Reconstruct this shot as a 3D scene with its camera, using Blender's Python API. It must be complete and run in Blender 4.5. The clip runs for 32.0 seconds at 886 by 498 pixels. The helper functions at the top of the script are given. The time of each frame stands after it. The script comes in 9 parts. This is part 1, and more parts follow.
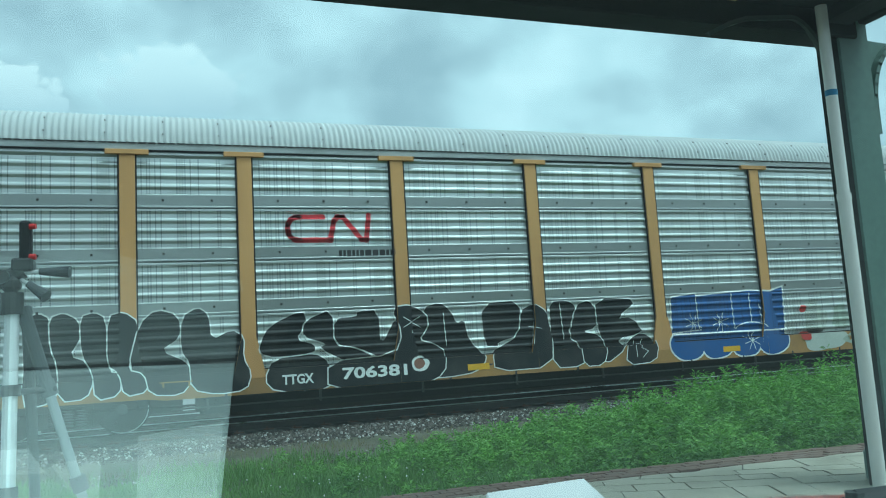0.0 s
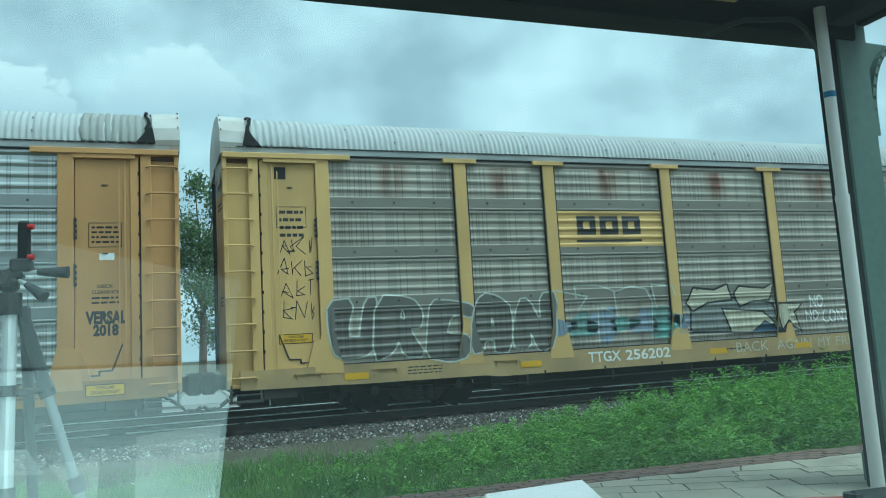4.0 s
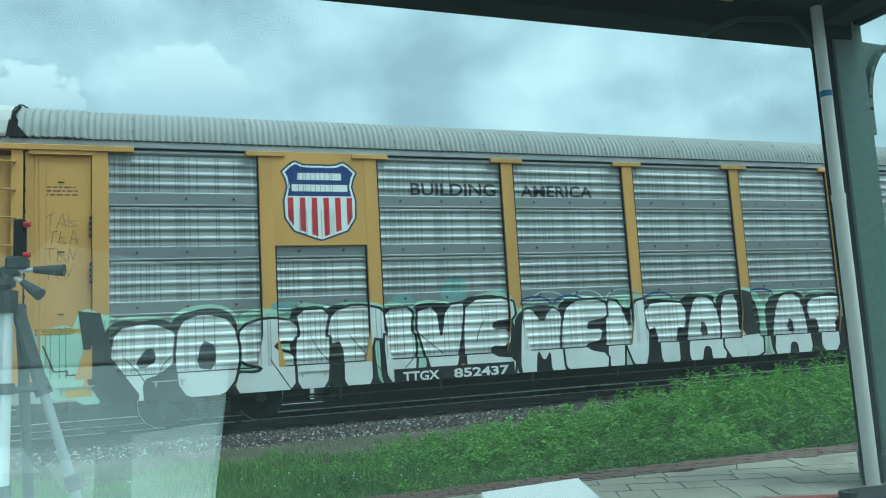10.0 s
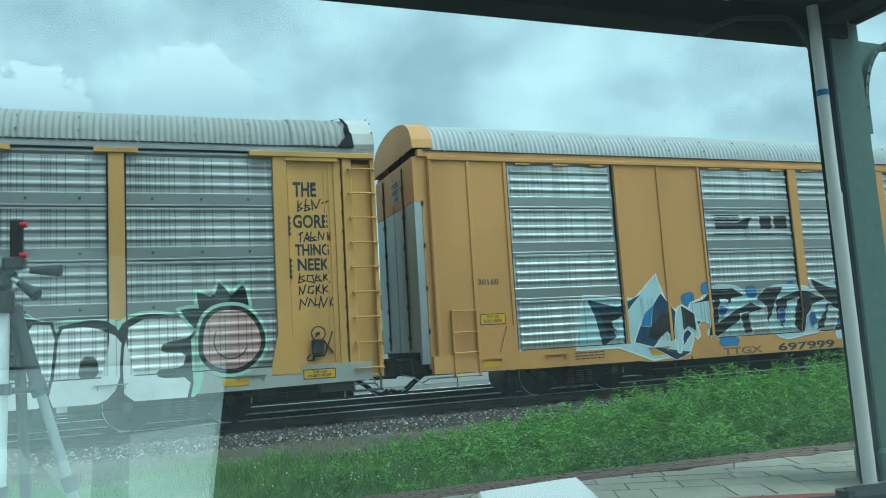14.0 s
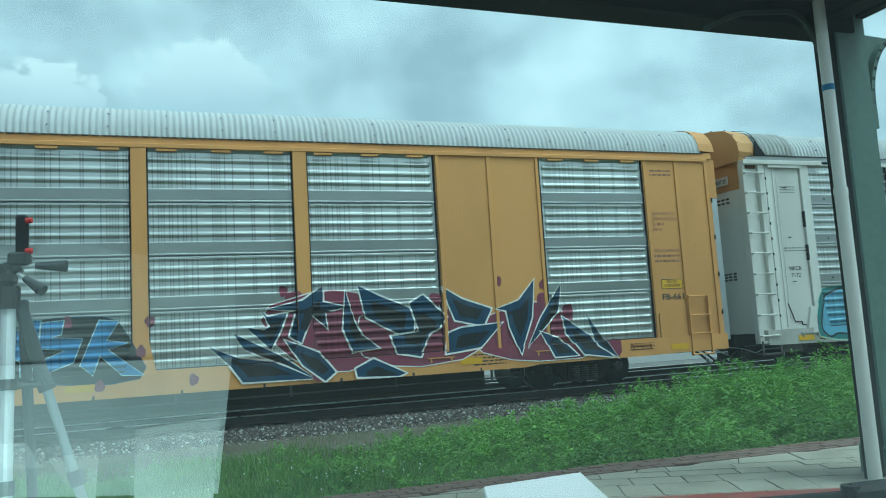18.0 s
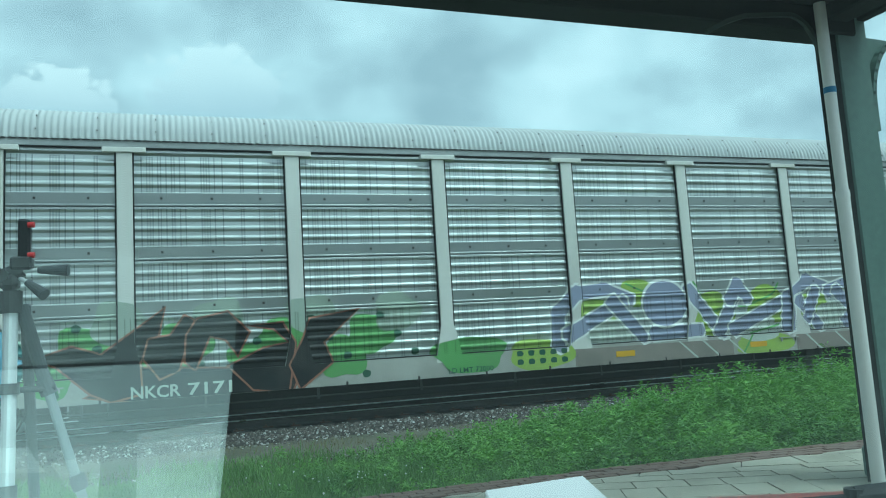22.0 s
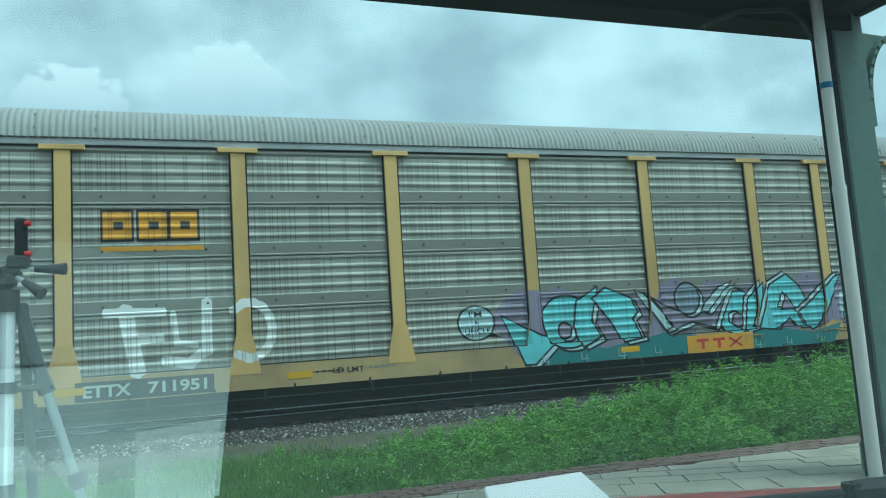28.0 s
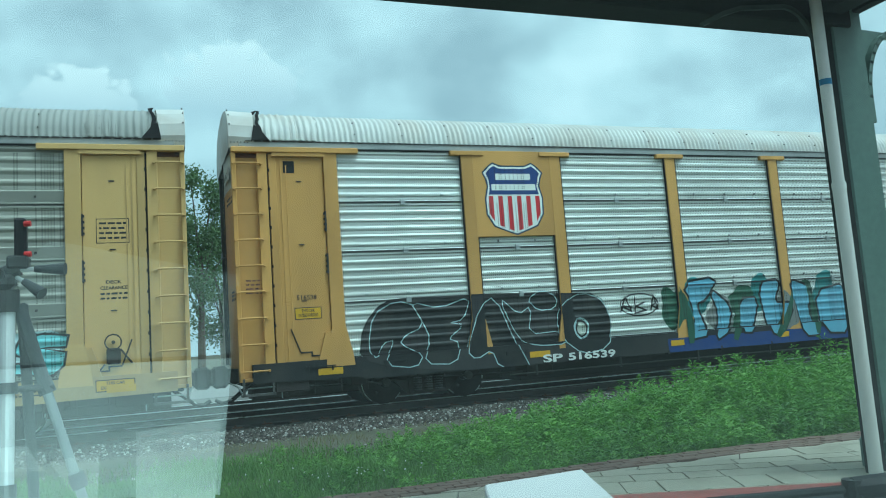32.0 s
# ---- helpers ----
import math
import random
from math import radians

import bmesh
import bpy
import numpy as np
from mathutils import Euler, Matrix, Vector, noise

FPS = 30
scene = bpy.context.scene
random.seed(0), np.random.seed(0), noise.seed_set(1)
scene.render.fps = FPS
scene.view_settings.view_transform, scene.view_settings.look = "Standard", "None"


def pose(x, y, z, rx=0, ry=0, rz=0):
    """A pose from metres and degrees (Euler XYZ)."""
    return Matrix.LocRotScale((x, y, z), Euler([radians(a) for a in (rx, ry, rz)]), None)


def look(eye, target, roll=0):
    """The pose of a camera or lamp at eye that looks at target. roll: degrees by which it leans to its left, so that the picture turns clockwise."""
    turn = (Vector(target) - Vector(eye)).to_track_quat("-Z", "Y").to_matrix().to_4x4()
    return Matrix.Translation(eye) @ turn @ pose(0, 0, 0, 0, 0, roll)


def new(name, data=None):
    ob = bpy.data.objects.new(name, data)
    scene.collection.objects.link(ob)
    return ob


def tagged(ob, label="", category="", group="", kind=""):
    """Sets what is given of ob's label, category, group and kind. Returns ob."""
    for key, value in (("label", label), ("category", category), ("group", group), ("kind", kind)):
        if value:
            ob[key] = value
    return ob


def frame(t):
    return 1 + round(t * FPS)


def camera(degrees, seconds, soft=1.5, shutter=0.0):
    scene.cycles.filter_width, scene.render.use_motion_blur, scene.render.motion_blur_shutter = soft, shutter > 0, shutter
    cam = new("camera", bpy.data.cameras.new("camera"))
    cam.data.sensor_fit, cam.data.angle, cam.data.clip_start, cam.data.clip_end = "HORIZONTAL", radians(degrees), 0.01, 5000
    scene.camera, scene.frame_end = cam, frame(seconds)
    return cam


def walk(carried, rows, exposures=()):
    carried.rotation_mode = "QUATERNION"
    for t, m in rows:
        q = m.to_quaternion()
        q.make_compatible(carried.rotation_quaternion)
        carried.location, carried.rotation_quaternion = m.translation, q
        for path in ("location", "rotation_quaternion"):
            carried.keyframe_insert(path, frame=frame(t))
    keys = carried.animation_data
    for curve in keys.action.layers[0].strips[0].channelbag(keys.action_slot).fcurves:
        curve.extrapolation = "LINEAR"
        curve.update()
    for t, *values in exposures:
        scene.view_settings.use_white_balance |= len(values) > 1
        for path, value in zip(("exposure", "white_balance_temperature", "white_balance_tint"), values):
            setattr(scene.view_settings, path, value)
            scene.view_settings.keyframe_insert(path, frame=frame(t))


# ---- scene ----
EXPO, WORLD, SUN, SKY = 0.36, 0.17, 1.45, 0.80   # stops, sky light, sun, cloud glow
EYE = (0.0, 0.0, 1.30)          # eye inside a parked car, platform top at z = 0
cam = camera(58.99, 32.0, soft=1.0)
# seconds, tilt, lean, turn of the hand-held camera
TURNS = [
    (0.0, 97.04, 3.41, -19.58),
    (0.5, 97.10, 3.44, -19.59),
    (1.0, 97.13, 3.49, -19.59),
    (1.5, 97.13, 3.56, -19.61),
    (2.0, 97.10, 3.48, -19.59),
    (2.5, 97.09, 3.38, -19.61),
    (3.0, 97.10, 3.34, -19.65),
    (3.5, 97.11, 3.36, -19.68),
    (5.5, 97.05, 3.26, -19.74),
    (6.0, 97.04, 3.26, -19.78),
    (6.5, 97.03, 3.26, -19.81),
    (7.0, 97.00, 3.22, -19.84),
    (7.5, 96.98, 3.24, -19.86),
    (8.0, 96.97, 3.32, -19.86),
    (8.5, 96.98, 3.41, -19.83),
    (9.0, 96.98, 3.41, -19.85),
    (9.5, 96.99, 3.34, -19.89),
    (10.0, 96.97, 3.29, -19.93),
    (10.5, 96.96, 3.34, -19.95),
    (11.0, 96.96, 3.38, -19.96),
    (11.5, 96.94, 3.37, -19.98),
    (12.0, 96.91, 3.30, -20.00),
    (12.5, 96.91, 3.25, -20.06),
    (13.0, 96.96, 3.28, -20.13),
    (13.5, 96.98, 3.36, -20.15),
    (14.0, 96.93, 3.43, -20.11),
    (14.5, 96.86, 3.38, -20.03),
    (16.5, 96.70, 3.53, -19.88),
    (17.0, 96.68, 3.50, -19.87),
    (17.5, 96.63, 3.43, -19.84),
    (18.0, 96.61, 3.41, -19.79),
    (18.5, 96.63, 3.47, -19.77),
    (19.0, 96.66, 3.56, -19.74),
    (19.5, 96.69, 3.55, -19.68),
    (20.0, 96.71, 3.47, -19.62),
    (20.5, 96.74, 3.40, -19.58),
    (21.0, 96.80, 3.41, -19.58),
    (21.5, 96.85, 3.46, -19.61),
    (22.0, 96.87, 3.51, -19.65),
    (22.5, 96.85, 3.53, -19.66),
    (23.0, 96.82, 3.53, -19.66),
    (23.5, 96.79, 3.58, -19.66),
    (24.0, 96.77, 3.64, -19.64),
    (24.5, 96.74, 3.64, -19.62),
    (25.0, 96.69, 3.65, -19.61),
    (25.5, 96.64, 3.70, -19.62),
    (27.5, 96.67, 3.74, -19.81),
    (28.0, 96.64, 3.79, -19.80),
    (28.5, 96.59, 3.92, -19.76),
    (29.0, 96.55, 4.02, -19.72),
    (29.5, 96.54, 3.98, -19.71),
    (30.0, 96.54, 3.95, -19.74),
    (30.5, 96.53, 3.99, -19.75),
    (31.0, 96.53, 4.02, -19.75),
    (31.5, 96.53, 4.04, -19.78),
    (32.0, 96.52, 4.03, -19.79),
]
RUN = [(0, 0.02), (1, 5.68), (2, 11.29), (3, 16.84), (4, 22.35), (5, 27.83), (6, 33.28), (7, 38.71), (8, 44.11), (9, 49.48), (10, 54.83), (11, 60.15), (12, 65.43), (13, 70.68), (14, 75.90), (15, 81.08), (16, 86.23), (17, 91.34), (18, 96.42), (19, 101.47), (20, 106.50), (21, 111.50), (22, 116.49), (23, 121.46), (24, 126.42), (25, 131.37), (26, 136.30), (27, 141.23), (28, 146.13), (29, 151.01), (30, 155.85), (31, 160.64), (32, 165.34)]

walk(cam, [(t, pose(*EYE, a, b, c)) for t, a, b, c in TURNS],
     exposures=[(0.0, EXPO, 5400, -6), (32.0, EXPO, 5400, -6)])

# ---- world, sun ----
world = bpy.data.worlds.new("overcast")
scene.world = world
world.use_nodes = True
wn, wl = world.node_tree.nodes, world.node_tree.links
wn.clear()
w_out, w_bg, w_sky, w_hue = (wn.new("ShaderNodeOutputWorld"), wn.new("ShaderNodeBackground"),
                             wn.new("ShaderNodeTexSky"), wn.new("ShaderNodeHueSaturation"))
w_sky.sky_type, w_sky.sun_disc = "NISHITA", False
w_sky.sun_elevation, w_sky.sun_rotation = radians(63), radians(138)
w_sky.air_density, w_sky.dust_density = 1.0, 4.0
w_hue.inputs["Saturation"].default_value = 0.25
w_bg.inputs["Strength"].default_value = WORLD
wl.new(w_sky.outputs[0], w_hue.inputs["Color"])
wl.new(w_hue.outputs[0], w_bg.inputs["Color"])
wl.new(w_bg.outputs[0], w_out.inputs[0])

sun = new("sun", bpy.data.lights.new("sun", "SUN"))
sun.data.energy, sun.data.angle, sun.data.color = SUN, radians(25), (1.0, 0.97, 0.92)
sun.matrix_world = look((0, 0, 30), (-9, 10, 3), 0)


# ---- materials ----
def shader(name):
    m = bpy.data.materials.new(name)
    m.use_nodes = True
    n, l = m.node_tree.nodes, m.node_tree.links
    return m, n, l, n["Principled BSDF"]


def mix(n, l, a, b, fac, kind="MIX"):
    """A colour mix; a, b and fac are sockets or values."""
    x = n.new("ShaderNodeMix")
    x.data_type, x.blend_type = "RGBA", kind
    for key, v in ((0, fac), (6, a), (7, b)):
        if hasattr(v, "is_output"):
            l.new(v, x.inputs[key])
        else:
            x.inputs[key].default_value = (*v, 1) if isinstance(v, tuple) else v
    return x.outputs[2]


def calc(n, l, op, a, b=0.0, c=0.0):
    x = n.new("ShaderNodeMath")
    x.operation = op
    for i, v in enumerate((a, b, c)):
        if hasattr(v, "is_output"):
            l.new(v, x.inputs[i])
        else:
            x.inputs[i].default_value = v
    return x.outputs[0]


def grain(n, l, vec, scale, detail=4.0, stretch=None):
    if stretch:
        mp = n.new("ShaderNodeMapping")
        mp.inputs["Scale"].default_value = stretch
        l.new(vec, mp.inputs["Vector"])
        vec = mp.outputs[0]
    x = n.new("ShaderNodeTexNoise")
    x.inputs["Scale"].default_value, x.inputs["Detail"].default_value = scale, detail
    l.new(vec, x.inputs["Vector"])
    return x.outputs["Fac"]


def ramp(n, l, fac, lo, hi):
    x = n.new("ShaderNodeMapRange")
    x.inputs[1].default_value, x.inputs[2].default_value = lo, hi
    l.new(fac, x.inputs[0])
    return x.outputs[0]


def place(n, l, shift=True):
    """Object coordinates, moved by the object's own random number so that alike pieces differ."""
    tc = n.new("ShaderNodeTexCoord")
    if not shift:
        return tc.outputs["Object"], tc.outputs["Object"]
    oi = n.new("ShaderNodeObjectInfo")
    add = n.new("ShaderNodeVectorMath")
    add.operation = "MULTIPLY_ADD"
    l.new(oi.outputs["Random"], add.inputs[0])
    add.inputs[1].default_value = (37.0, 11.0, 23.0)
    l.new(tc.outputs["Object"], add.inputs[2])
    return add.outputs[0], tc.outputs["Object"]


def surface(name, colour, rough=0.6, metal=0.0, vary=0.18, dirt=(0.08, 0.06, 0.045), soil=0.35,
            fine=40.0, broad=1.2, bump=0.15, streak=None, holes=None, rust=False, gloss=0.25):
    """Painted or bare surface: fine grain, broad stains, optional vertical streaks and drilled rows of holes."""
    m, n, l, p = shader(name)
    vec, raw = place(n, l)
    g = grain(n, l, vec, fine, 3.0)
    b = grain(n, l, vec, broad, 5.0, streak)
    light = tuple(min(1.0, c * (1 + vary)) for c in colour)
    dark = tuple(c * (1 - vary) for c in colour)
    col = mix(n, l, dark, light, g)
    col = mix(n, l, col, dirt, calc(n, l, "MULTIPLY", ramp(n, l, b, 0.45, 0.8), soil))
    if rust:
        sx = n.new("ShaderNodeSeparateXYZ")
        l.new(raw, sx.inputs[0])
        near = ramp(n, l, calc(n, l, "MULTIPLY", calc(n, l, "ABSOLUTE", sx.outputs[0]), -1.0), -0.42, -0.12)
        high = ramp(n, l, sx.outputs[2], 3.85, 4.35)
        patch = ramp(n, l, grain(n, l, vec, 2.2, 4.0, (1.6, 1, 0.35)), 0.35, 0.6)
        col = mix(n, l, col, (0.15, 0.055, 0.035), calc(n, l, "MULTIPLY", calc(n, l, "MULTIPLY", near, high), calc(n, l, "MULTIPLY", patch, 0.85)))
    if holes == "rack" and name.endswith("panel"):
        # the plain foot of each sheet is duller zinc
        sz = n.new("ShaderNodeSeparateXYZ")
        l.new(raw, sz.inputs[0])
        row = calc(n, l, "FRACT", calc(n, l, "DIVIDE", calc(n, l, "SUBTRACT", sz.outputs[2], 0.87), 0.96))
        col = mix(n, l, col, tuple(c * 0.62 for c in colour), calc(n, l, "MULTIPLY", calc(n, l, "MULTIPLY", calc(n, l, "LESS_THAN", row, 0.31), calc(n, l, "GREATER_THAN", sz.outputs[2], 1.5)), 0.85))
    if holes:
        col = mix(n, l, col, (0.008, 0.009, 0.01), hole_mask(n, l, raw, holes))
    l.new(col, p.inputs["Base Color"])
    r = n.new("ShaderNodeMapRange")
    r.inputs[3].default_value, r.inputs[4].default_value = max(0.05, rough - 0.12), min(1.0, rough + 0.15)
    l.new(b, r.inputs[0])
    l.new(r.outputs[0], p.inputs["Roughness"])
    p.inputs["Metallic"].default_value = metal
    p.inputs["Specular IOR Level"].default_value = 0.5 if metal > 0.2 else gloss
    if bump:
        bp = n.new("ShaderNodeBump")
        bp.inputs["Strength"].default_value, bp.inputs["Distance"].default_value = bump, 0.01
        l.new(g, bp.inputs["Height"])
        l.new(bp.outputs[0], p.inputs["Normal"])
    return m


def hole_mask(n, l, raw, kind):
    """Rows of drilled holes in upright columns, at true size; kind is 'rack' or 'fine'."""
    sep = n.new("ShaderNodeSeparateXYZ")
    l.new(raw, sep.inputs[0])
    pitch, width, up, tall, keep = (0.046, 0.46, 0.041, 0.42, 0.42) if kind == "rack" else (0.045, 0.42, 0.06, 0.42, 2.0)
    u = calc(n, l, "DIVIDE", sep.outputs[0], pitch)
    cell = calc(n, l, "FLOOR", u)
    inx = calc(n, l, "LESS_THAN", calc(n, l, "FRACT", u), width)
    inz = calc(n, l, "LESS_THAN", calc(n, l, "FRACT", calc(n, l, "DIVIDE", sep.outputs[2], up)), tall)
    out = calc(n, l, "MULTIPLY", inx, inz)
    if keep < 1.5:
        wn_ = n.new("ShaderNodeTexWhiteNoise")
        wn_.noise_dimensions = "1D"
        l.new(cell, wn_.inputs["W"])
        out = calc(n, l, "MULTIPLY", out, calc(n, l, "LESS_THAN", wn_.outputs["Value"], keep))
        # plain strip at the foot of each panel
        row = calc(n, l, "FRACT", calc(n, l, "DIVIDE", calc(n, l, "SUBTRACT", sep.outputs[2], 0.93 - 0.06), 0.96))
        out = calc(n, l, "MULTIPLY", out, calc(n, l, "MAXIMUM", calc(n, l, "GREATER_THAN", row, 0.30), calc(n, l, "LESS_THAN", sep.outputs[2], 1.5)))
    out = calc(n, l, "MULTIPLY", out, calc(n, l, "GREATER_THAN", sep.outputs[2], 0.88))
    return out


def glow(name, colour, strength):
    m, n, l, p = shader(name)
    n.remove(p)
    e = n.new("ShaderNodeEmission")
    e.inputs[0].default_value, e.inputs[1].default_value = (*colour, 1), strength
    l.new(e.outputs[0], n["Material Output"].inputs[0])
    return m


M = {
    "yellow_a": surface("ochre_paint", (0.50, 0.275, 0.10), 0.55, 0.0, 0.08, (0.16, 0.09, 0.04), 0.5, 30, 0.8, 0.06, (1, 1, 0.25)),
    "yellow_b": surface("pale_ochre_paint", (0.58, 0.385, 0.145), 0.6, 0.0, 0.1, (0.13, 0.09, 0.05), 0.55, 30, 0.8, 0.06, (1, 1, 0.25)),
    "yellow_c": surface("orange_ochre_paint", (0.58, 0.32, 0.09), 0.55, 0.0, 0.1, (0.15, 0.08, 0.03), 0.5, 30, 0.8, 0.06, (1, 1, 0.25)),
    "yellow_d": surface("warm_ochre_paint", (0.57, 0.29, 0.09), 0.5, 0.0, 0.06, (0.24, 0.12, 0.045), 0.5, 30, 0.6, 0.05, (1, 1, 0.3)),
    "white_paint": surface("off_white_paint", (0.62, 0.62, 0.57), 0.55, 0.0, 0.06, (0.2, 0.17, 0.12), 0.35, 30, 0.8, 0.05, (1, 1, 0.25)),
    "tan_sill": surface("weathered_tan_paint", (0.42, 0.30, 0.14), 0.65, 0.0, 0.15, (0.10, 0.08, 0.06), 0.6, 20, 0.9, 0.1),
    "brown_sill": surface("brown_ochre_paint", (0.34, 0.19, 0.06), 0.65, 0.0, 0.15, (0.08, 0.06, 0.045), 0.6, 20, 0.9, 0.1),
    "grey_sill": surface("grey_sill_paint", (0.40, 0.40, 0.36), 0.65, 0.0, 0.15, (0.10, 0.08, 0.06), 0.5, 20, 0.9, 0.1),
    "black_sill": surface("black_sill_paint", (0.02, 0.022, 0.024), 0.5, 0.0, 0.2, (0.07, 0.06, 0.05), 0.5, 20, 0.9, 0.1),
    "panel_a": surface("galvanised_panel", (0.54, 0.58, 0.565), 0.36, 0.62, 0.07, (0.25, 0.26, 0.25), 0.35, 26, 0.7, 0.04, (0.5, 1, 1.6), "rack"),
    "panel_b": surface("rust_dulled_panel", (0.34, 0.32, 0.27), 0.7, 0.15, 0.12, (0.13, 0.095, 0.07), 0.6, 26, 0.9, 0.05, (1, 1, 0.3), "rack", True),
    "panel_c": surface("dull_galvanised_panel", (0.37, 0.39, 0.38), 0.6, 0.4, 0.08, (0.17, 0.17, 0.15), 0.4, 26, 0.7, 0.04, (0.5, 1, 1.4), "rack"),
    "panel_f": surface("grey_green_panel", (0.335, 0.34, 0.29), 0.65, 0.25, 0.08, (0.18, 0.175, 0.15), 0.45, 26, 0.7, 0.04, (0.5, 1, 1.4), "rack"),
    "panel_g": surface("white_perforated_panel", (0.66, 0.70, 0.66), 0.45, 0.15, 0.06, (0.33, 0.32, 0.29), 0.4, 26, 0.7, 0.04, (0.5, 1, 1.4), "fine"),
    "galv_plain": surface("galvanised_sheet", (0.42, 0.45, 0.45), 0.4, 0.7, 0.08, (0.2, 0.2, 0.19), 0.4, 12, 1.0, 0.04),
    "roof_a": surface("white_roof_sheet", (0.40, 0.425, 0.415), 0.6, 0.0, 0.05, (0.42, 0.42, 0.39), 0.35, 20, 0.8, 0.03),
    "roof_c": surface("grey_roof_sheet", (0.29, 0.30, 0.28), 0.65, 0.0, 0.07, (0.28, 0.27, 0.23), 0.4, 20, 0.8, 0.03),
    "roof_g": surface("stained_white_roof_sheet", (0.50, 0.51, 0.48), 0.5, 0.1, 0.05, (0.32, 0.22, 0.13), 0.45, 20, 0.9, 0.03),
    "chord": surface("grey_chord", (0.33, 0.35, 0.34), 0.55, 0.3, 0.1, (0.1, 0.09, 0.08), 0.4),
    "cap_white": surface("white_end_plate", (0.50, 0.50, 0.47), 0.6, 0.0, 0.1, (0.26, 0.17, 0.10), 0.55, 30, 1.6),
    "steel_dark": surface("dark_grimy_steel", (0.032, 0.032, 0.033), 0.6, 0.3, 0.3, (0.06, 0.045, 0.035), 0.6),
    "truck_light": surface("worn_truck_steel", (0.10, 0.095, 0.09), 0.6, 0.3, 0.3, (0.05, 0.04, 0.035), 0.5),
    "rust_plate": surface("rusty_plate", (0.12, 0.06, 0.04), 0.8, 0.1, 0.3, (0.05, 0.035, 0.03), 0.5),
    "truck": surface("truck_grime", (0.045, 0.04, 0.037), 0.75, 0.1, 0.3, (0.08, 0.06, 0.045), 0.6),
    "black": surface("black_rubberised", (0.012, 0.012, 0.013), 0.7, 0.0, 0.3, (0.03, 0.03, 0.03), 0.4),
    "rubber": surface("black_rubber", (0.015, 0.015, 0.016), 0.65, 0.0, 0.2, (0.05, 0.05, 0.05), 0.3),
    "reflector": surface("reflective_yellow", (0.62, 0.36, 0.02), 0.4, 0.0, 0.06, (0.3, 0.2, 0.06), 0.25),
    "rail": surface("rail_steel", (0.05, 0.045, 0.042), 0.5, 0.4, 0.2, (0.09, 0.06, 0.04), 0.5),
    "rail_head": surface("polished_rail_head", (0.62, 0.63, 0.63), 0.3, 0.85, 0.1, (0.1, 0.09, 0.08), 0.3, 12, 1.0, 0.02),
    "tie": surface("creosoted_tie", (0.045, 0.038, 0.032), 0.85, 0.0, 0.3, (0.09, 0.08, 0.07), 0.5, 25, 2.0, 0.4),
    "brick": surface("platform_brick", (0.17, 0.11, 0.085), 0.85, 0.0, 0.22, (0.16, 0.14, 0.12), 0.5, 35, 3.0, 0.3),
    "paver": surface("grey_stone_paver", (0.40, 0.375, 0.30), 0.85, 0.0, 0.25, (0.24, 0.215, 0.165), 0.8, 34, 2.2, 0.5),
    "joint": surface("dark_joint", (0.06, 0.058, 0.05), 0.95, 0.0, 0.25, (0.1, 0.09, 0.07), 0.4),
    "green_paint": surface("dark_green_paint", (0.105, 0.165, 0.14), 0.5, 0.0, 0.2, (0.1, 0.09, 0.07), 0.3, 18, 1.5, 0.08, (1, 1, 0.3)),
    # the post's green paint, darkened in colour for shade under the canopy
    "green_shade": surface("shaded_green_paint", (0.035, 0.05, 0.044), 0.7, 0.0, 0.15, (0.03, 0.03, 0.025), 0.4),
    # canopy timber; also stands in for shade on the post's flange and web
    "dark_wood_and_shade": surface("dark_timber_and_post_shade", (0.016, 0.021, 0.020), 0.8, 0.0, 0.2, (0.03, 0.028, 0.025), 0.4, 18, 1.5, 0.1, None, None, False, 0.08),
    "yellow_ceiling": surface("yellow_soffit_paint", (0.42, 0.33, 0.12), 0.6, 0.0, 0.08, (0.2, 0.15, 0.06), 0.3),
    "pipe": surface("white_pipe", (0.66, 0.67, 0.64), 0.45, 0.0, 0.05, (0.3, 0.28, 0.24), 0.3, 20, 1.0, 0.04, (1, 1, 0.3)),
    "tape": surface("blue_tape", (0.03, 0.16, 0.30), 0.4, 0.0, 0.1, (0.02, 0.08, 0.15), 0.3),
    "red_car": surface("red_car_paint", (0.30, 0.035, 0.025), 0.25, 0.0, 0.05, (0.15, 0.03, 0.02), 0.2, 30, 1.0, 0.0, None, None, False, 0.5),
    "car_black": surface("black_plastic", (0.012, 0.012, 0.013), 0.5, 0.0, 0.2, (0.03, 0.03, 0.03), 0.3),
    "paper": surface("white_paper", (0.66, 0.66, 0.65), 0.7, 0.0, 0.02, (0.7, 0.7, 0.68), 0.2, 20, 2.0, 0.02),
    "tripod_silver": surface("silver_tripod_tube", (0.62, 0.63, 0.63), 0.4, 0.35, 0.04, (0.4, 0.4, 0.4), 0.2, 20, 2.0, 0.02),
    "tripod_grey": surface("grey_tripod_tube", (0.06, 0.065, 0.07), 0.45, 0.2, 0.06, (0.08, 0.08, 0.08), 0.2),
    "tripod_dull": surface("dull_silver_tube", (0.26, 0.275, 0.28), 0.45, 0.3, 0.05, (0.15, 0.15, 0.15), 0.2),
    "rubber_grip": surface("dark_rubber_grip", (0.028, 0.032, 0.036), 0.6, 0.0, 0.15, (0.05, 0.05, 0.05), 0.3),
    "red_plastic": surface("red_plastic", (0.45, 0.03, 0.03), 0.4, 0.0, 0.05, (0.2, 0.02, 0.02), 0.2),
    "beige_render": surface("beige_render", (0.42, 0.36, 0.29), 0.85, 0.0, 0.08, (0.25, 0.2, 0.16), 0.3),
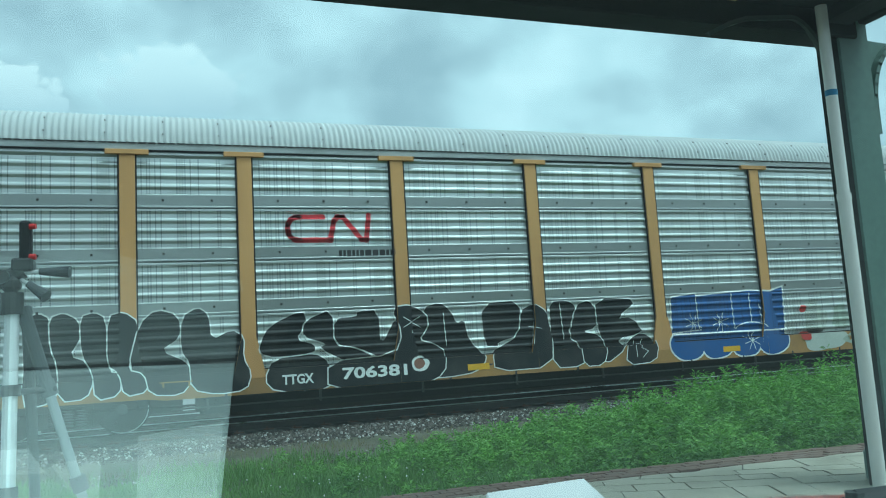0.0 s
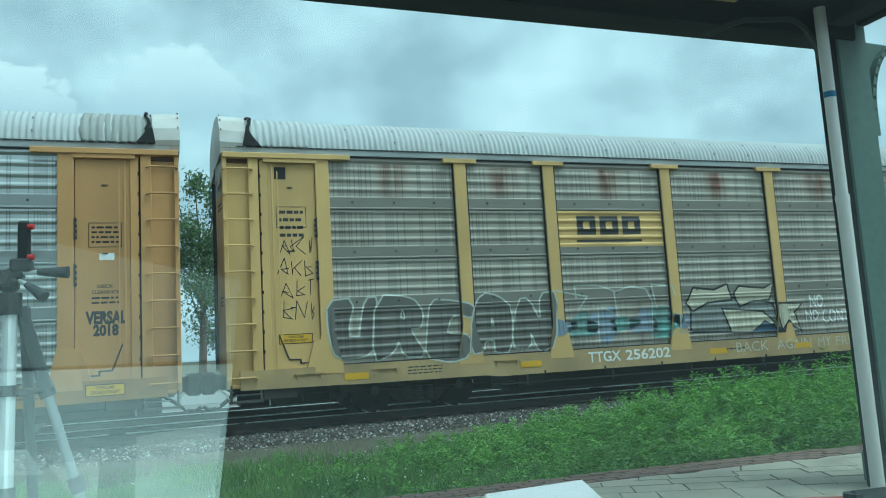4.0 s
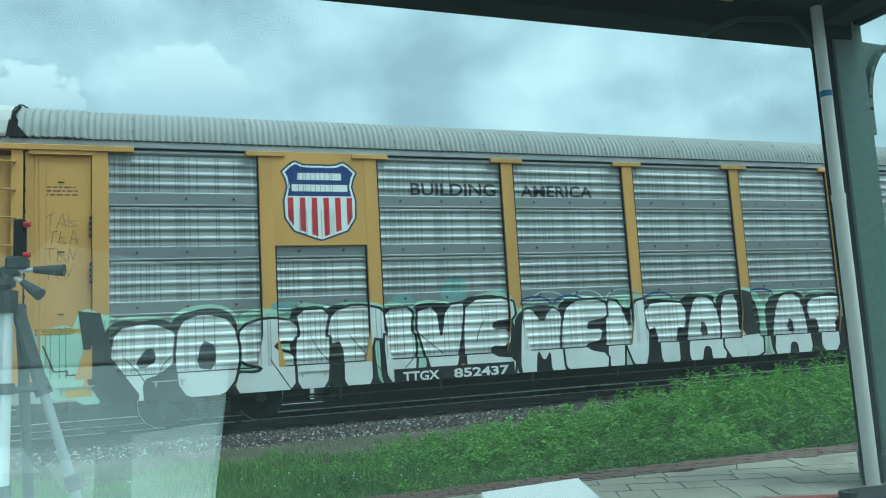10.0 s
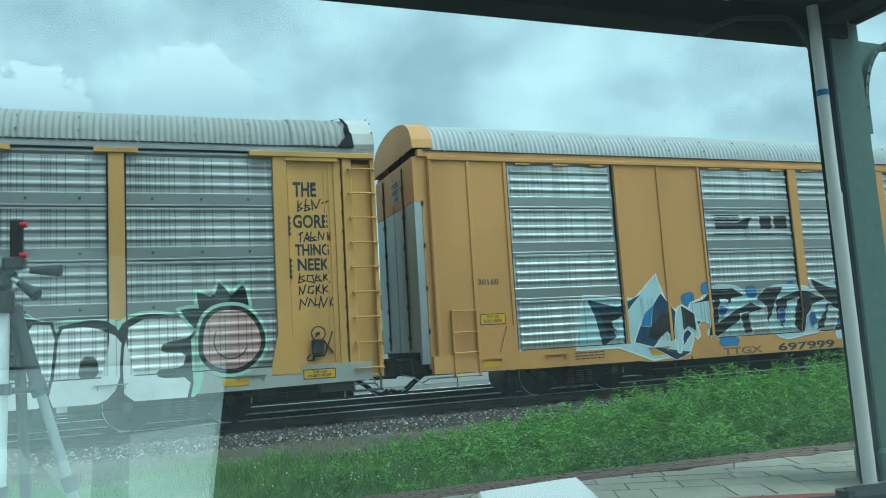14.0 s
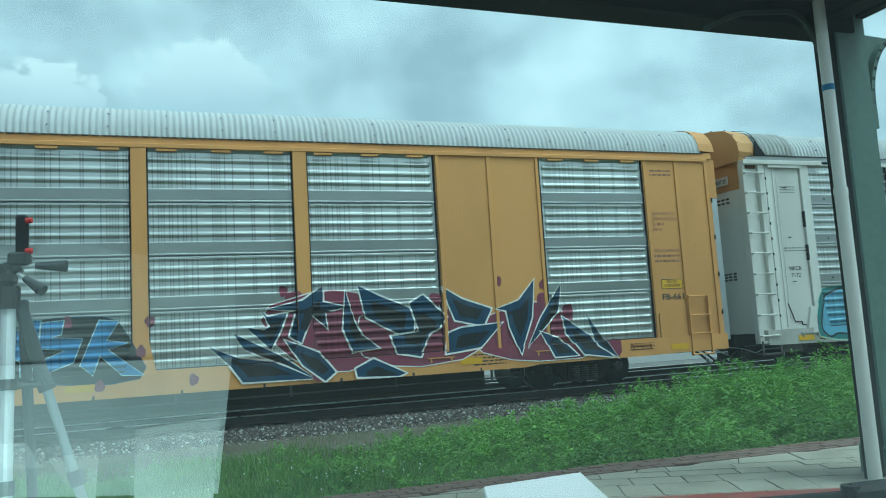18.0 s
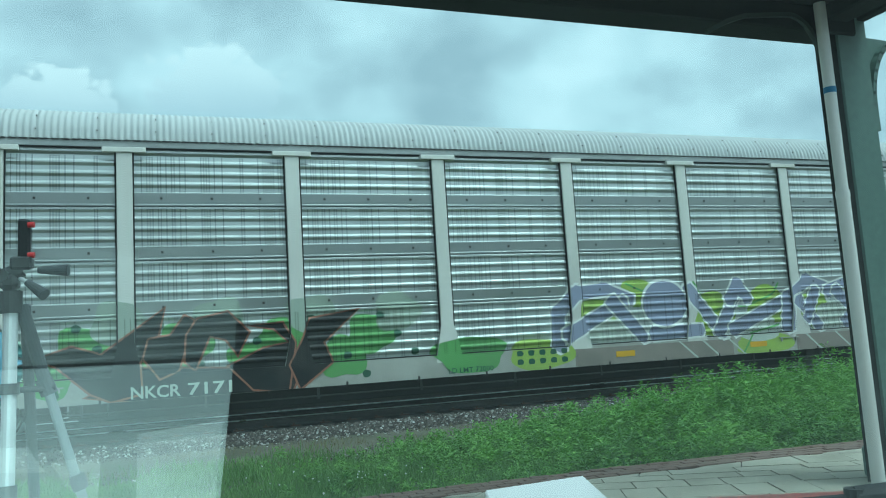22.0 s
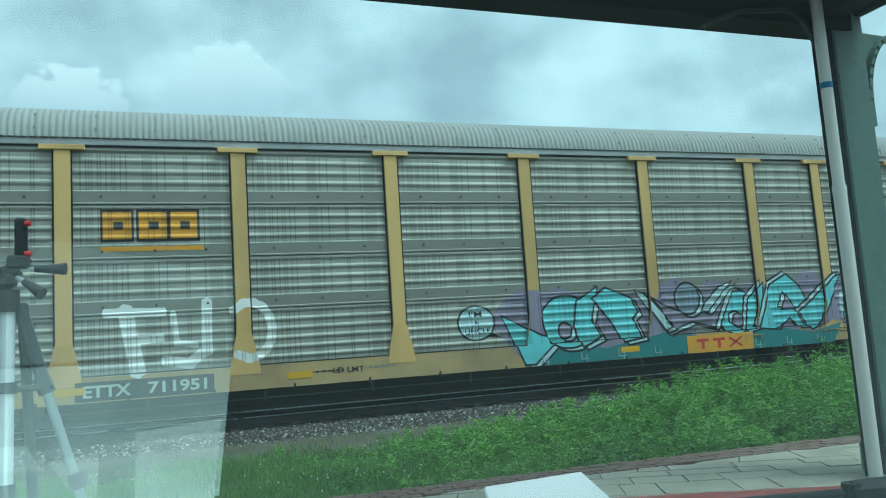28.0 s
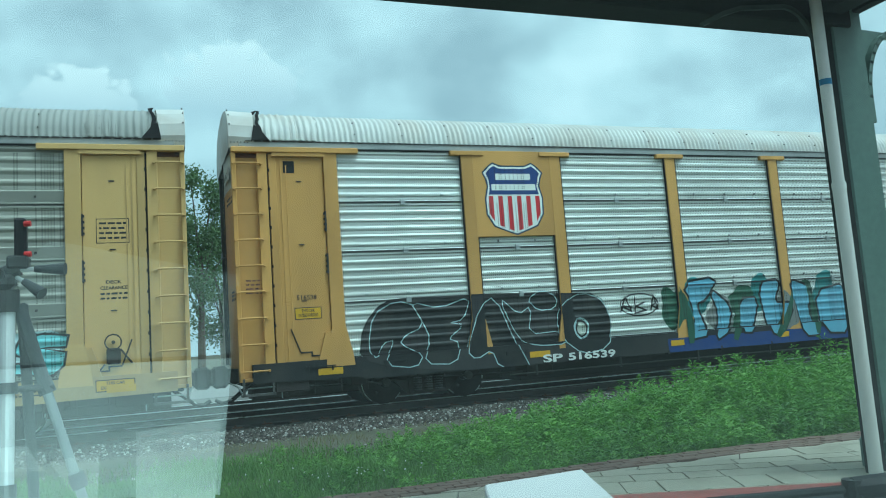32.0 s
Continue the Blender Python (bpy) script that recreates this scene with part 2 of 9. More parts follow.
    "window_frame": surface("white_window_frame", (0.7, 0.7, 0.68), 0.5, 0.0, 0.04, (0.4, 0.4, 0.38), 0.2),
    "dash": surface("grey_dashboard_vinyl", (0.06, 0.06, 0.062), 0.75, 0.0, 0.15, (0.03, 0.03, 0.03), 0.3),
    "dash_paper": surface("creased_paper", (0.80, 0.80, 0.79), 0.7, 0.0, 0.05, (0.35, 0.36, 0.36), 0.5, 20, 9.0, 0.02),
    "grey_card": surface("grey_plastic_sheet", (0.55, 0.57, 0.57), 0.6, 0.0, 0.08, (0.2, 0.2, 0.2), 0.4, 20, 8.0, 0.02),
    "dark_card": surface("dark_grey_cloth", (0.25, 0.26, 0.26), 0.8, 0.0, 0.1, (0.1, 0.1, 0.1), 0.4, 20, 8.0, 0.02),
    "pale_gravel": surface("pale_gravel", (0.17, 0.165, 0.155), 0.95, 0.0, 0.3, (0.16, 0.15, 0.13), 0.6, 30, 0.9, 0.3, None, None, False, 0.03),
    "worn_concrete": surface("worn_concrete", (0.22, 0.22, 0.21), 0.9, 0.0, 0.12, (0.22, 0.21, 0.19), 0.5, 14, 0.4, 0.1, None, None, False, 0.05),
    "cinder": surface("dark_cinder", (0.035, 0.032, 0.029), 1.0, 0.0, 0.35, (0.11, 0.10, 0.09), 0.5, 25, 1.5, 0.6, None, None, False, 0.03),
    "bark": surface("bark", (0.10, 0.075, 0.055), 0.9, 0.0, 0.3, (0.05, 0.05, 0.04), 0.5, 12, 3.0, 0.5),
}


def leafy(name, a, b, rough=0.6):
    """Foliage: colour varies from leaf to leaf, some light comes through."""
    m, n, l, p = shader(name)
    g = n.new("ShaderNodeNewGeometry")
    tc = n.new("ShaderNodeTexCoord")
    patch = grain(n, l, tc.outputs["Object"], 0.9, 3.0)
    fac = calc(n, l, "MULTIPLY_ADD", g.outputs["Random Per Island"], 0.6, calc(n, l, "MULTIPLY_ADD", ramp(n, l, patch, 0.3, 0.7), 0.4, 0.0))
    l.new(mix(n, l, a, b, fac), p.inputs["Base Color"])
    p.inputs["Roughness"].default_value = rough
    t = n.new("ShaderNodeBsdfTranslucent")
    l.new(mix(n, l, a, b, fac), t.inputs[0])
    ms = n.new("ShaderNodeMixShader")
    ms.inputs[0].default_value = 0.3
    l.new(p.outputs[0], ms.inputs[1])
    l.new(t.outputs[0], ms.inputs[2])
    l.new(ms.outputs[0], n["Material Output"].inputs[0])
    return m


M["grass"] = leafy("grass_blades", (0.065, 0.165, 0.03), (0.24, 0.41, 0.10))
M["dry_grass"] = leafy("dry_grass", (0.13, 0.115, 0.055), (0.24, 0.21, 0.11))
M["weed"] = leafy("weed_leaves", (0.045, 0.15, 0.015), (0.28, 0.52, 0.08))
M["tree_leaf"] = leafy("tree_leaves", (0.045, 0.09, 0.03), (0.12, 0.19, 0.06))
M["flower"] = surface("white_flower", (0.75, 0.74, 0.66), 0.7, 0.0, 0.05, (0.5, 0.45, 0.2), 0.2)


def soil_material():
    """Ground: soil and moss near the platform, gravel grey towards the track."""
    m, n, l, p = shader("soil_and_gravel")
    tc = n.new("ShaderNodeTexCoord")
    v = tc.outputs["Object"]
    g1, g2 = grain(n, l, v, 0.7, 5.0), grain(n, l, v, 14.0, 4.0)
    col = mix(n, l, (0.055, 0.06, 0.028), (0.115, 0.105, 0.075), ramp(n, l, g1, 0.35, 0.7))
    col = mix(n, l, col, (0.20, 0.18, 0.14), calc(n, l, "MULTIPLY", ramp(n, l, g2, 0.5, 0.75), 0.5))
    l.new(col, p.inputs["Base Color"])
    p.inputs["Roughness"].default_value = 0.95
    bp = n.new("ShaderNodeBump")
    bp.inputs["Strength"].default_value, bp.inputs["Distance"].default_value = 0.6, 0.03
    l.new(g2, bp.inputs["Height"])
    l.new(bp.outputs[0], p.inputs["Normal"])
    return m


def stone_material():
    m, n, l, p = shader("ballast_stone")
    g = n.new("ShaderNodeNewGeometry")
    tc = n.new("ShaderNodeTexCoord")
    gr = grain(n, l, tc.outputs["Object"], 30.0, 3.0)
    r = n.new("ShaderNodeValToRGB")
    r.color_ramp.elements[0].color, r.color_ramp.elements[1].color = (0.035, 0.033, 0.03, 1), (0.62, 0.61, 0.58, 1)
    e = r.color_ramp.elements.new(0.75)
    e.color = (0.16, 0.14, 0.12, 1)
    l.new(g.outputs["Random Per Island"], r.inputs[0])
    l.new(mix(n, l, r.outputs[0], (0.12, 0.10, 0.08), calc(n, l, "MULTIPLY", gr, 0.5)), p.inputs["Base Color"])
    p.inputs["Roughness"].default_value = 0.9
    return m


M["soil"], M["stone"] = soil_material(), stone_material()


def glass_material():
    """Windscreen: tinted, with a mirror gloss over it."""
    m, n, l, p = shader("windscreen_glass")
    n.remove(p)
    t, g, ms, fr = (n.new("ShaderNodeBsdfTransparent"), n.new("ShaderNodeBsdfGlossy"), n.new("ShaderNodeMixShader"), n.new("ShaderNodeFresnel"))
    t.inputs[0].default_value = (0.80, 0.95, 0.93, 1)
    g.inputs["Roughness"].default_value = 0.012
    g.inputs["Color"].default_value = (0.84, 1.0, 0.94, 1)
    fr.inputs[0].default_value = 1.52
    l.new(calc(n, l, "MINIMUM", calc(n, l, "MULTIPLY", fr.outputs[0], 2.0), 0.6), ms.inputs[0])
    l.new(t.outputs[0], ms.inputs[1])
    l.new(g.outputs[0], ms.inputs[2])
    l.new(ms.outputs[0], n["Material Output"].inputs[0])
    return m


M["glass"] = glass_material()


def pane_material():
    m, n, l, p = shader("dark_window_pane")
    p.inputs["Base Color"].default_value = (0.02, 0.03, 0.035, 1)
    p.inputs["Roughness"].default_value = 0.08
    return m


M["pane"] = pane_material()


def cloud_material():
    """Overcast sky far away: soft grey banks with a few brighter cumulus heads."""
    m, n, l, p = shader("overcast_clouds")
    n.remove(p)
    tc = n.new("ShaderNodeTexCoord")
    v = tc.outputs["Object"]
    mp = n.new("ShaderNodeMapping")
    mp.inputs["Scale"].default_value = (0.00085, 0.00085, 0.0013)
    mp.inputs["Location"].default_value = (0.35, 0.0, 0.2)
    l.new(v, mp.inputs[0])
    big = n.new("ShaderNodeTexNoise")
    big.inputs["Scale"].default_value, big.inputs["Detail"].default_value, big.inputs["Roughness"].default_value = 2.6, 7.0, 0.5
    l.new(mp.outputs[0], big.inputs["Vector"])
    fine = n.new("ShaderNodeTexNoise")
    fine.inputs["Scale"].default_value, fine.inputs["Detail"].default_value = 8.0, 9.0
    l.new(mp.outputs[0], fine.inputs["Vector"])
    puff = n.new("ShaderNodeTexVoronoi")
    puff.feature = "SMOOTH_F1"
    puff.inputs["Scale"].default_value, puff.inputs["Smoothness"].default_value, puff.inputs["Detail"].default_value = 17.0, 0.5, 2.0
    warp = n.new("ShaderNodeVectorMath")
    warp.operation = "MULTIPLY_ADD"
    l.new(fine.outputs["Color"], warp.inputs[0])
    warp.inputs[1].default_value = (0.08, 0.08, 0.08)
    l.new(mp.outputs[0], warp.inputs[2])
    l.new(warp.outputs[0], puff.inputs["Vector"])
    r = n.new("ShaderNodeValToRGB")
    cr = r.color_ramp
    cr.elements[0].position, cr.elements[0].color = 0.33, (0.50, 0.58, 0.63, 1)
    cr.elements[1].position, cr.elements[1].color = 0.66, (0.90, 0.98, 1.0, 1)
    e = cr.elements.new(0.47)
    e.color = (0.66, 0.75, 0.79, 1)
    e = cr.elements.new(0.54)
    e.color = (0.76, 0.86, 0.89, 1)
    l.new(big.outputs["Fac"], r.inputs[0])
    col = r.outputs[0]
    # cumulus heads: a lit upper rim, a grey belly
    for az, el, size, tone in HEADS:
        c = Vector((math.sin(radians(az)) * math.cos(radians(el)), math.cos(radians(az)) * math.cos(radians(el)), math.sin(radians(el)))) * 2600
        sub_ = n.new("ShaderNodeVectorMath")
        sub_.operation = "SUBTRACT"
        l.new(v, sub_.inputs[0])
        sub_.inputs[1].default_value = c
        sc = n.new("ShaderNodeVectorMath")
        sc.operation = "MULTIPLY"
        l.new(sub_.outputs[0], sc.inputs[0])
        w = 2600 * math.tan(radians(size))
        sc.inputs[1].default_value = (1 / w, 1 / w, 1.5 / w)
        ln = n.new("ShaderNodeVectorMath")
        ln.operation = "LENGTH"
        l.new(sc.outputs[0], ln.inputs[0])
        edge = calc(n, l, "MULTIPLY_ADD", puff.outputs["Distance"], 0.45, calc(n, l, "MULTIPLY_ADD", fine.outputs["Fac"], 0.7, ln.outputs["Value"]))
        body = ramp(n, l, calc(n, l, "MULTIPLY", edge, -1.0), -1.58, -1.46)
        sep = n.new("ShaderNodeSeparateXYZ")
        l.new(sc.outputs[0], sep.inputs[0])
        base = ramp(n, l, sep.outputs[2], -0.9, -0.2)
        lit = ramp(n, l, calc(n, l, "MULTIPLY_ADD", fine.outputs["Fac"], 0.5, sep.outputs[2]), -0.15, 1.0)
        col = mix(n, l, col, mix(n, l, (0.64 * tone, 0.73 * tone, 0.79 * tone), (0.95, 1.0, 1.0), lit), calc(n, l, "MULTIPLY", body, calc(n, l, "MULTIPLY", base, 0.95)))
    em = n.new("ShaderNodeEmission")
    em.inputs[1].default_value = SKY
    l.new(col, em.inputs[0])
    l.new(em.outputs[0], n["Material Output"].inputs[0])
    return m


# azimuth, elevation, radius in degrees and tone of the cloud heads at the start
HEADS = ((1.0, 18.3, 5.4, 0.98), (-9.5, 17.0, 4.4, 0.97), (27.0, 10.5, 3.0, 1.08), (44.0, 9.5, 3.2, 1.08))
M["cloud"] = cloud_material()


# ---- mesh helpers ----
def part(name, bm, material, parent=None, label="", smooth=False):
    """Links a bmesh as one mesh object under a thing or a part."""
    me = bpy.data.meshes.new(name)
    bm.to_mesh(me)
    bm.free()
    return link(name, me, material, parent, label, smooth)


def link(name, me, material, parent=None, label="", smooth=False, at=None):
    if material and not me.materials:
        me.materials.append(material)
    if smooth:
        me.shade_smooth()
    ob = new(name, me)
    if parent:
        ob.parent = parent
    if at is not None:
        ob.location = at
    return tagged(ob, label)


def box(bm, x0, x1, y0, y1, z0, z1, bevel=0.0):
    r = bmesh.ops.create_cube(bm, size=1, matrix=Matrix.Translation(((x0 + x1) / 2, (y0 + y1) / 2, (z0 + z1) / 2))
                              @ Matrix.Diagonal((abs(x1 - x0), abs(y1 - y0), abs(z1 - z0), 1)))
    if bevel:
        vs = set(r["verts"])
        bmesh.ops.bevel(bm, geom=[e for e in bm.edges if e.verts[0] in vs], offset=bevel, segments=1, affect="EDGES")
    return bm


def boxes(*bs, bevel=0.0):
    bm = bmesh.new()
    for b in bs:
        box(bm, *b, bevel=bevel)
    return bm


def rod(bm, a, b, r, seg=8, r2=None):
    a, b = Vector(a), Vector(b)
    d = b - a
    m = Matrix.Translation((a + b) / 2) @ d.to_track_quat("Z", "Y").to_matrix().to_4x4()
    bmesh.ops.create_cone(bm, cap_ends=True, segments=seg, radius1=r, radius2=r if r2 is None else r2, depth=d.length, matrix=m)
    return bm


def prism(bm, outline, y0, y1):
    """A plate: an outline in x and z, drawn out from y0 to y1."""
    a = [bm.verts.new((x, y0, z)) for x, z in outline]
    b = [bm.verts.new((x, y1, z)) for x, z in outline]
    bm.faces.new(a)
    bm.faces.new(b[::-1])
    for i in range(len(a)):
        j = (i + 1) % len(a)
        bm.faces.new((a[j], a[i], b[i], b[j]))
    bmesh.ops.recalc_face_normals(bm, faces=bm.faces)
    return bm


def mesh_from(name, verts, faces):
    me = bpy.data.meshes.new(name)
    me.from_pydata(verts, [], faces)
    me.update()
    return me


def thing(name, label, category, group="", at=(0, 0, 0)):
    ob = new(name)
    ob.location = at
    return tagged(ob, label, category, group)


# ---- the rail cars ----
TRACK_Y, RAIL_Z = 16.0, 0.21            # line of the track, datum of the wagons
RAIL_TOP, WHEEL_Z, TRUCK_X = 0.115, 0.325, 10.27
HALF, FACE = 13.93, -1.55               # half length, near face
SILL_TOP, SILL_LOW, EAVE, CROWN = 0.84, 0.44, 4.87, 5.75
ROWS = (0.84, 1.89, 2.85, 3.81, 4.835)   # panel edges above the rail
POSTS = (-12.1, -9.28, -7.28, -4.36, -1.45, 1.45, 4.36, 7.28, 9.28, 12.1)


def panel_profile(z0, z1, ribs=4, strip=0.25, depth=0.035):
    """Side panel in section: a plain strip at the foot, then pressed ribs. Rows of (y, z), y outwards negative."""
    pts = [(-0.030, z0), (-0.030, z0 + 0.02), (-0.010, z0 + 0.035), (-0.024, z0 + strip - 0.025), (0.0, z0 + strip)]
    step = (z1 - z0 - strip) / ribs
    for i in range(ribs):
        z = z0 + strip + i * step
        pts += [(0.0, z + step * 0.36), (-depth, z + step * 0.62), (-depth, z + step * 0.76), (0.0, z + step * 0.97)]
    pts.append((0.0, z1))
    return pts


PANEL_Y = -1.475


def row_profile(row, ribs=4, strip=0.25, depth=0.035):
    """The lowest row of sheets is ribbed down to the sill."""
    if row == 0 and ribs == 4:
        ribs, strip = 6, 0.04
    return panel_profile(ROWS[row], ROWS[row + 1], ribs, strip, depth), strip


PANEL_MESHES = {}


def panel_mesh(width, row, material, ribs=4, strip=0.25, depth=0.035):
    """One pressed sheet; its ribs run out a hand's width before the posts."""
    key = (round(width, 3), row, material.name)
    if key not in PANEL_MESHES:
        prof, strip = row_profile(row, ribs, strip, depth)
        vs, fs = [], []
        for y, z in prof:
            flat = y if z < ROWS[row] + strip - 0.001 else 0.0
            vs += [(-width / 2, flat, z), (-width / 2 + 0.06, flat, z), (-width / 2 + 0.11, y, z), (width / 2 - 0.11, y, z), (width / 2 - 0.06, flat, z), (width / 2, flat, z)]
        fs = [(6 * i + j, 6 * i + j + 1, 6 * i + j + 7, 6 * i + j + 6) for i in range(len(prof) - 1) for j in range(5)]
        me = mesh_from("panel", vs, fs)
        me.materials.append(material)
        PANEL_MESHES[key] = me
    return PANEL_MESHES[key]


ROOF_HALF = ((1.50, EAVE + 0.11), (1.45, EAVE + 0.34), (1.31, EAVE + 0.56), (1.06, EAVE + 0.72), (0.60, EAVE + 0.83), (0.0, CROWN))


def roof_y_z(a):
    """Section of the roof, steep at the sides: a from -1 (near eave) to 1 (far eave)."""
    u = (1 - abs(a)) * (len(ROOF_HALF) - 1)
    i = min(int(u), len(ROOF_HALF) - 2)
    (y0, z0), (y1, z1) = ROOF_HALF[i], ROOF_HALF[i + 1]
    return math.copysign(y0 + (y1 - y0) * (u - i), a), z0 + (z1 - z0) * (u - i)


ROOF_MESHES = {}


def corrugated(name, width, ribs, deep, material, lift=0.0, dents=None, ends=0.0):
    """A sheet of roofing over the whole section, waved along the wagon, with an upright lip at each joint."""
    arc_n, per = 20, 6
    xs = [(-width / 2 + width * i / (ribs * per), deep * 0.5 * (1 - math.cos(6.2832 * i / per))) for i in range(ribs * per + 1)]
    vs, fs = [], []
    for j in range(arc_n + 1):
        a = -1 + 2 * j / arc_n
        y, z = roof_y_z(a)
        nrm = Vector((0, y / 1.2, 0.55)).normalized()
        for i, (x, h) in enumerate(xs):
            h += lift + (dents.uniform(-0.016, 0.016) if dents else 0.0)
            vs.append((x + (dents.uniform(-ends, ends) if dents and i in (0, len(xs) - 1) else 0.0), y + nrm.y * h, z + nrm.z * h))
    k = len(xs)
    for j in range(arc_n):
        fs += [(j * k + i, j * k + i + 1, (j + 1) * k + i + 1, (j + 1) * k + i) for i in range(k - 1)]
    me = mesh_from(name, vs, fs)
    me.materials.append(material)
    me.shade_smooth()
    return me


def roof_mesh(width, material):
    key = (round(width, 3), material.name)
    if key not in ROOF_MESHES:
        ROOF_MESHES[key] = corrugated("roof_panel", width, 9, 0.03, material)
    return ROOF_MESHES[key]


def post_mesh(material, top_z=EAVE - 0.06):
    bm = boxes((-0.13, 0.13, FACE, -1.40, SILL_TOP - 0.02, top_z), bevel=0.008)
    me = bpy.data.meshes.new("post")
    bm.to_mesh(me)
    bm.free()
    me.materials.append(material)
    return me


def shared(name, bm, material):
    me = bpy.data.meshes.new(name)
    bm.to_mesh(me)
    bm.free()
    me.materials.append(material)
    return me


WHEEL = None


def wheel_mesh():
    """Axle with two wheels: dished plate, hub, worn bright rim, bearing cap."""
    global WHEEL
    if WHEEL is None:
        bm = bmesh.new()
        turn = Matrix.Rotation(radians(90), 4, "X")
        for s in (-1, 1):
            for y, r, t in ((0.755, 0.43, 0.10), (0.70, 0.455, 0.03)):
                bmesh.ops.create_cone(bm, cap_ends=True, segments=36, radius1=r, radius2=r, depth=t,
                                      matrix=Matrix.Translation((0, s * y, 0)) @ turn)
            bmesh.ops.create_cone(bm, cap_ends=True, segments=12, radius1=0.11, radius2=0.09, depth=0.12,
                                  matrix=Matrix.Translation((0, s * 0.84, 0)) @ turn)
            for k in range(3):
                a = k * 2.094
                box(bm, 0.25 * math.cos(a) - 0.03, 0.25 * math.cos(a) + 0.03, s * 0.795, s * 0.815, 0.25 * math.sin(a) - 0.03, 0.25 * math.sin(a) + 0.03)
        rod(bm, (0, -0.75, 0), (0, 0.75, 0), 0.08, 12)
        plain = len(bm.faces)
        for s in (-1, 1):
            inner = [bm.verts.new((0.413 * math.cos(i * 0.17453), s * 0.809, 0.413 * math.sin(i * 0.17453))) for i in range(36)]
            outer = [bm.verts.new((0.433 * math.cos(i * 0.17453), s * 0.807, 0.433 * math.sin(i * 0.17453))) for i in range(36)]
            for i in range(36):
                bm.faces.new((inner[i], inner[(i + 1) % 36], outer[(i + 1) % 36], outer[i]))
        bm.faces.ensure_lookup_table()
        for f in bm.faces[plain:]:
            f.material_index = 1
        WHEEL = shared("wheelset", bm, M["steel_dark"])
        WHEEL.materials.append(M["rail_head"])
    return WHEEL


WHEELSETS = []


def truck(car, x):
    """Three-piece truck with side frames, bolster, springs, and two turning wheelsets."""
    d = WHEEL_Z - 0.42
    for s in (-1, 1):
        y0, y1 = sorted((s * 0.93, s * 1.06))
        bm = prism(bmesh.new(), [(x - 1.12, 0.46 + d), (x - 1.05, 0.60 + d), (x - 0.55, 0.70 + d), (x + 0.55, 0.70 + d), (x + 1.05, 0.60 + d), (x + 1.12, 0.46 + d),
                                 (x + 0.98, 0.36 + d), (x + 0.72, 0.46 + d), (x + 0.44, 0.17 + d), (x - 0.44, 0.17 + d), (x - 0.72, 0.46 + d), (x - 0.98, 0.36 + d)], y0, y1)
        box(bm, x - 0.40, x + 0.40, *sorted((s * 1.06, s * 1.085)), 0.155 + d, 0.20 + d)
        for dx in (-0.40, 0.36):
            box(bm, x + dx, x + dx + 0.04, *sorted((s * 1.06, s * 1.085)), 0.20 + d, 0.62 + d)
        part("side_frame", bm, M["truck"], car)
        bm = bmesh.new()
        for dx in (-0.22, 0.0, 0.22):
            for k in range(6):
                rod(bm, (x + dx, s * 1.10, 0.21 + d + k * 0.046), (x + dx, s * 1.10, 0.232 + d + k * 0.046), 0.085, 12)
        part("spring_group", bm, M["truck_light"], car)
        bm = bmesh.new()
        for dx in (-0.86, 0.86):
            rod(bm, (x + dx, s * 1.02, WHEEL_Z), (x + dx, s * 1.13, WHEEL_Z), 0.085, 14)
            for k in range(3):
                rod(bm, (x + dx + 0.05 * math.cos(k * 2.09), s * 1.12, WHEEL_Z + 0.05 * math.sin(k * 2.09)), (x + dx + 0.05 * math.cos(k * 2.09), s * 1.145, WHEEL_Z + 0.05 * math.sin(k * 2.09)), 0.014, 6)
        part("bearing_caps", bm, M["truck_light"], car)
    bm = bmesh.new()
    box(bm, x - 0.22, x + 0.22, -1.1, 1.1, 0.48 + d, 0.66 + d, 0.02)
    part("bolster", bm, M["truck"], car)
    for dx in (-0.86, 0.86):
        w = link("wheelset", wheel_mesh(), None, car, "", True, (x + dx, 0, WHEEL_Z))
        WHEELSETS.append((w, x + dx))


def coupler(car, s):
    bm = bmesh.new()
    x = s * HALF
    box(bm, x - 0.75, x + 0.30, -0.16, 0.16, 0.50, 0.80, 0.03)
    box(bm, x + s * 0.10, x + s * 0.38, -0.24, 0.20, 0.44, 0.86, 0.05)
    box(bm, *sorted((x - s * 0.42, x - s * 0.10)), -0.55, 0.55, 0.46, 0.86, 0.03)
    part("coupler", bm, M["truck"], car)
    bm = bmesh.new()
    for y, r in ((-0.45, 0.032), (-0.70, 0.024)):
        pts = [(x - s * 0.35, y, 0.52), (x - s * 0.12, y, 0.36), (x + s * 0.08, y, 0.20), (x + s * 0.24, y, 0.17), (x + s * 0.36, y, 0.24)]
        for a, b in zip(pts, pts[1:]):
            rod(bm, a, b, r, 6)
    part("air_hose", bm, M["rubber"], car)
    bm = bmesh.new()
    pts = [(x - s * 0.75, -1.42, 0.44), (x - s * 0.16, -1.42, 0.44), (x - s * 0.06, -1.30, 0.36), (x - s * 0.02, -0.9, 0.46), (x + s * 0.06, -0.3, 0.52)]
    for a, b in zip(pts, pts[1:]):
        rod(bm, a, b, 0.014, 6)
    rod(bm, (x - s * 0.75, -1.42, 0.44), (x - s * 0.75, -1.42, 0.22), 0.014, 6)
    rod(bm, (x + s * 0.06, -0.45, 0.22), (x + s * 0.12, -0.50, 0.17), 0.035, 8)
    part("cut_lever", bm, M["galv_plain"], car, "bare steel uncoupling lever and hose fitting")


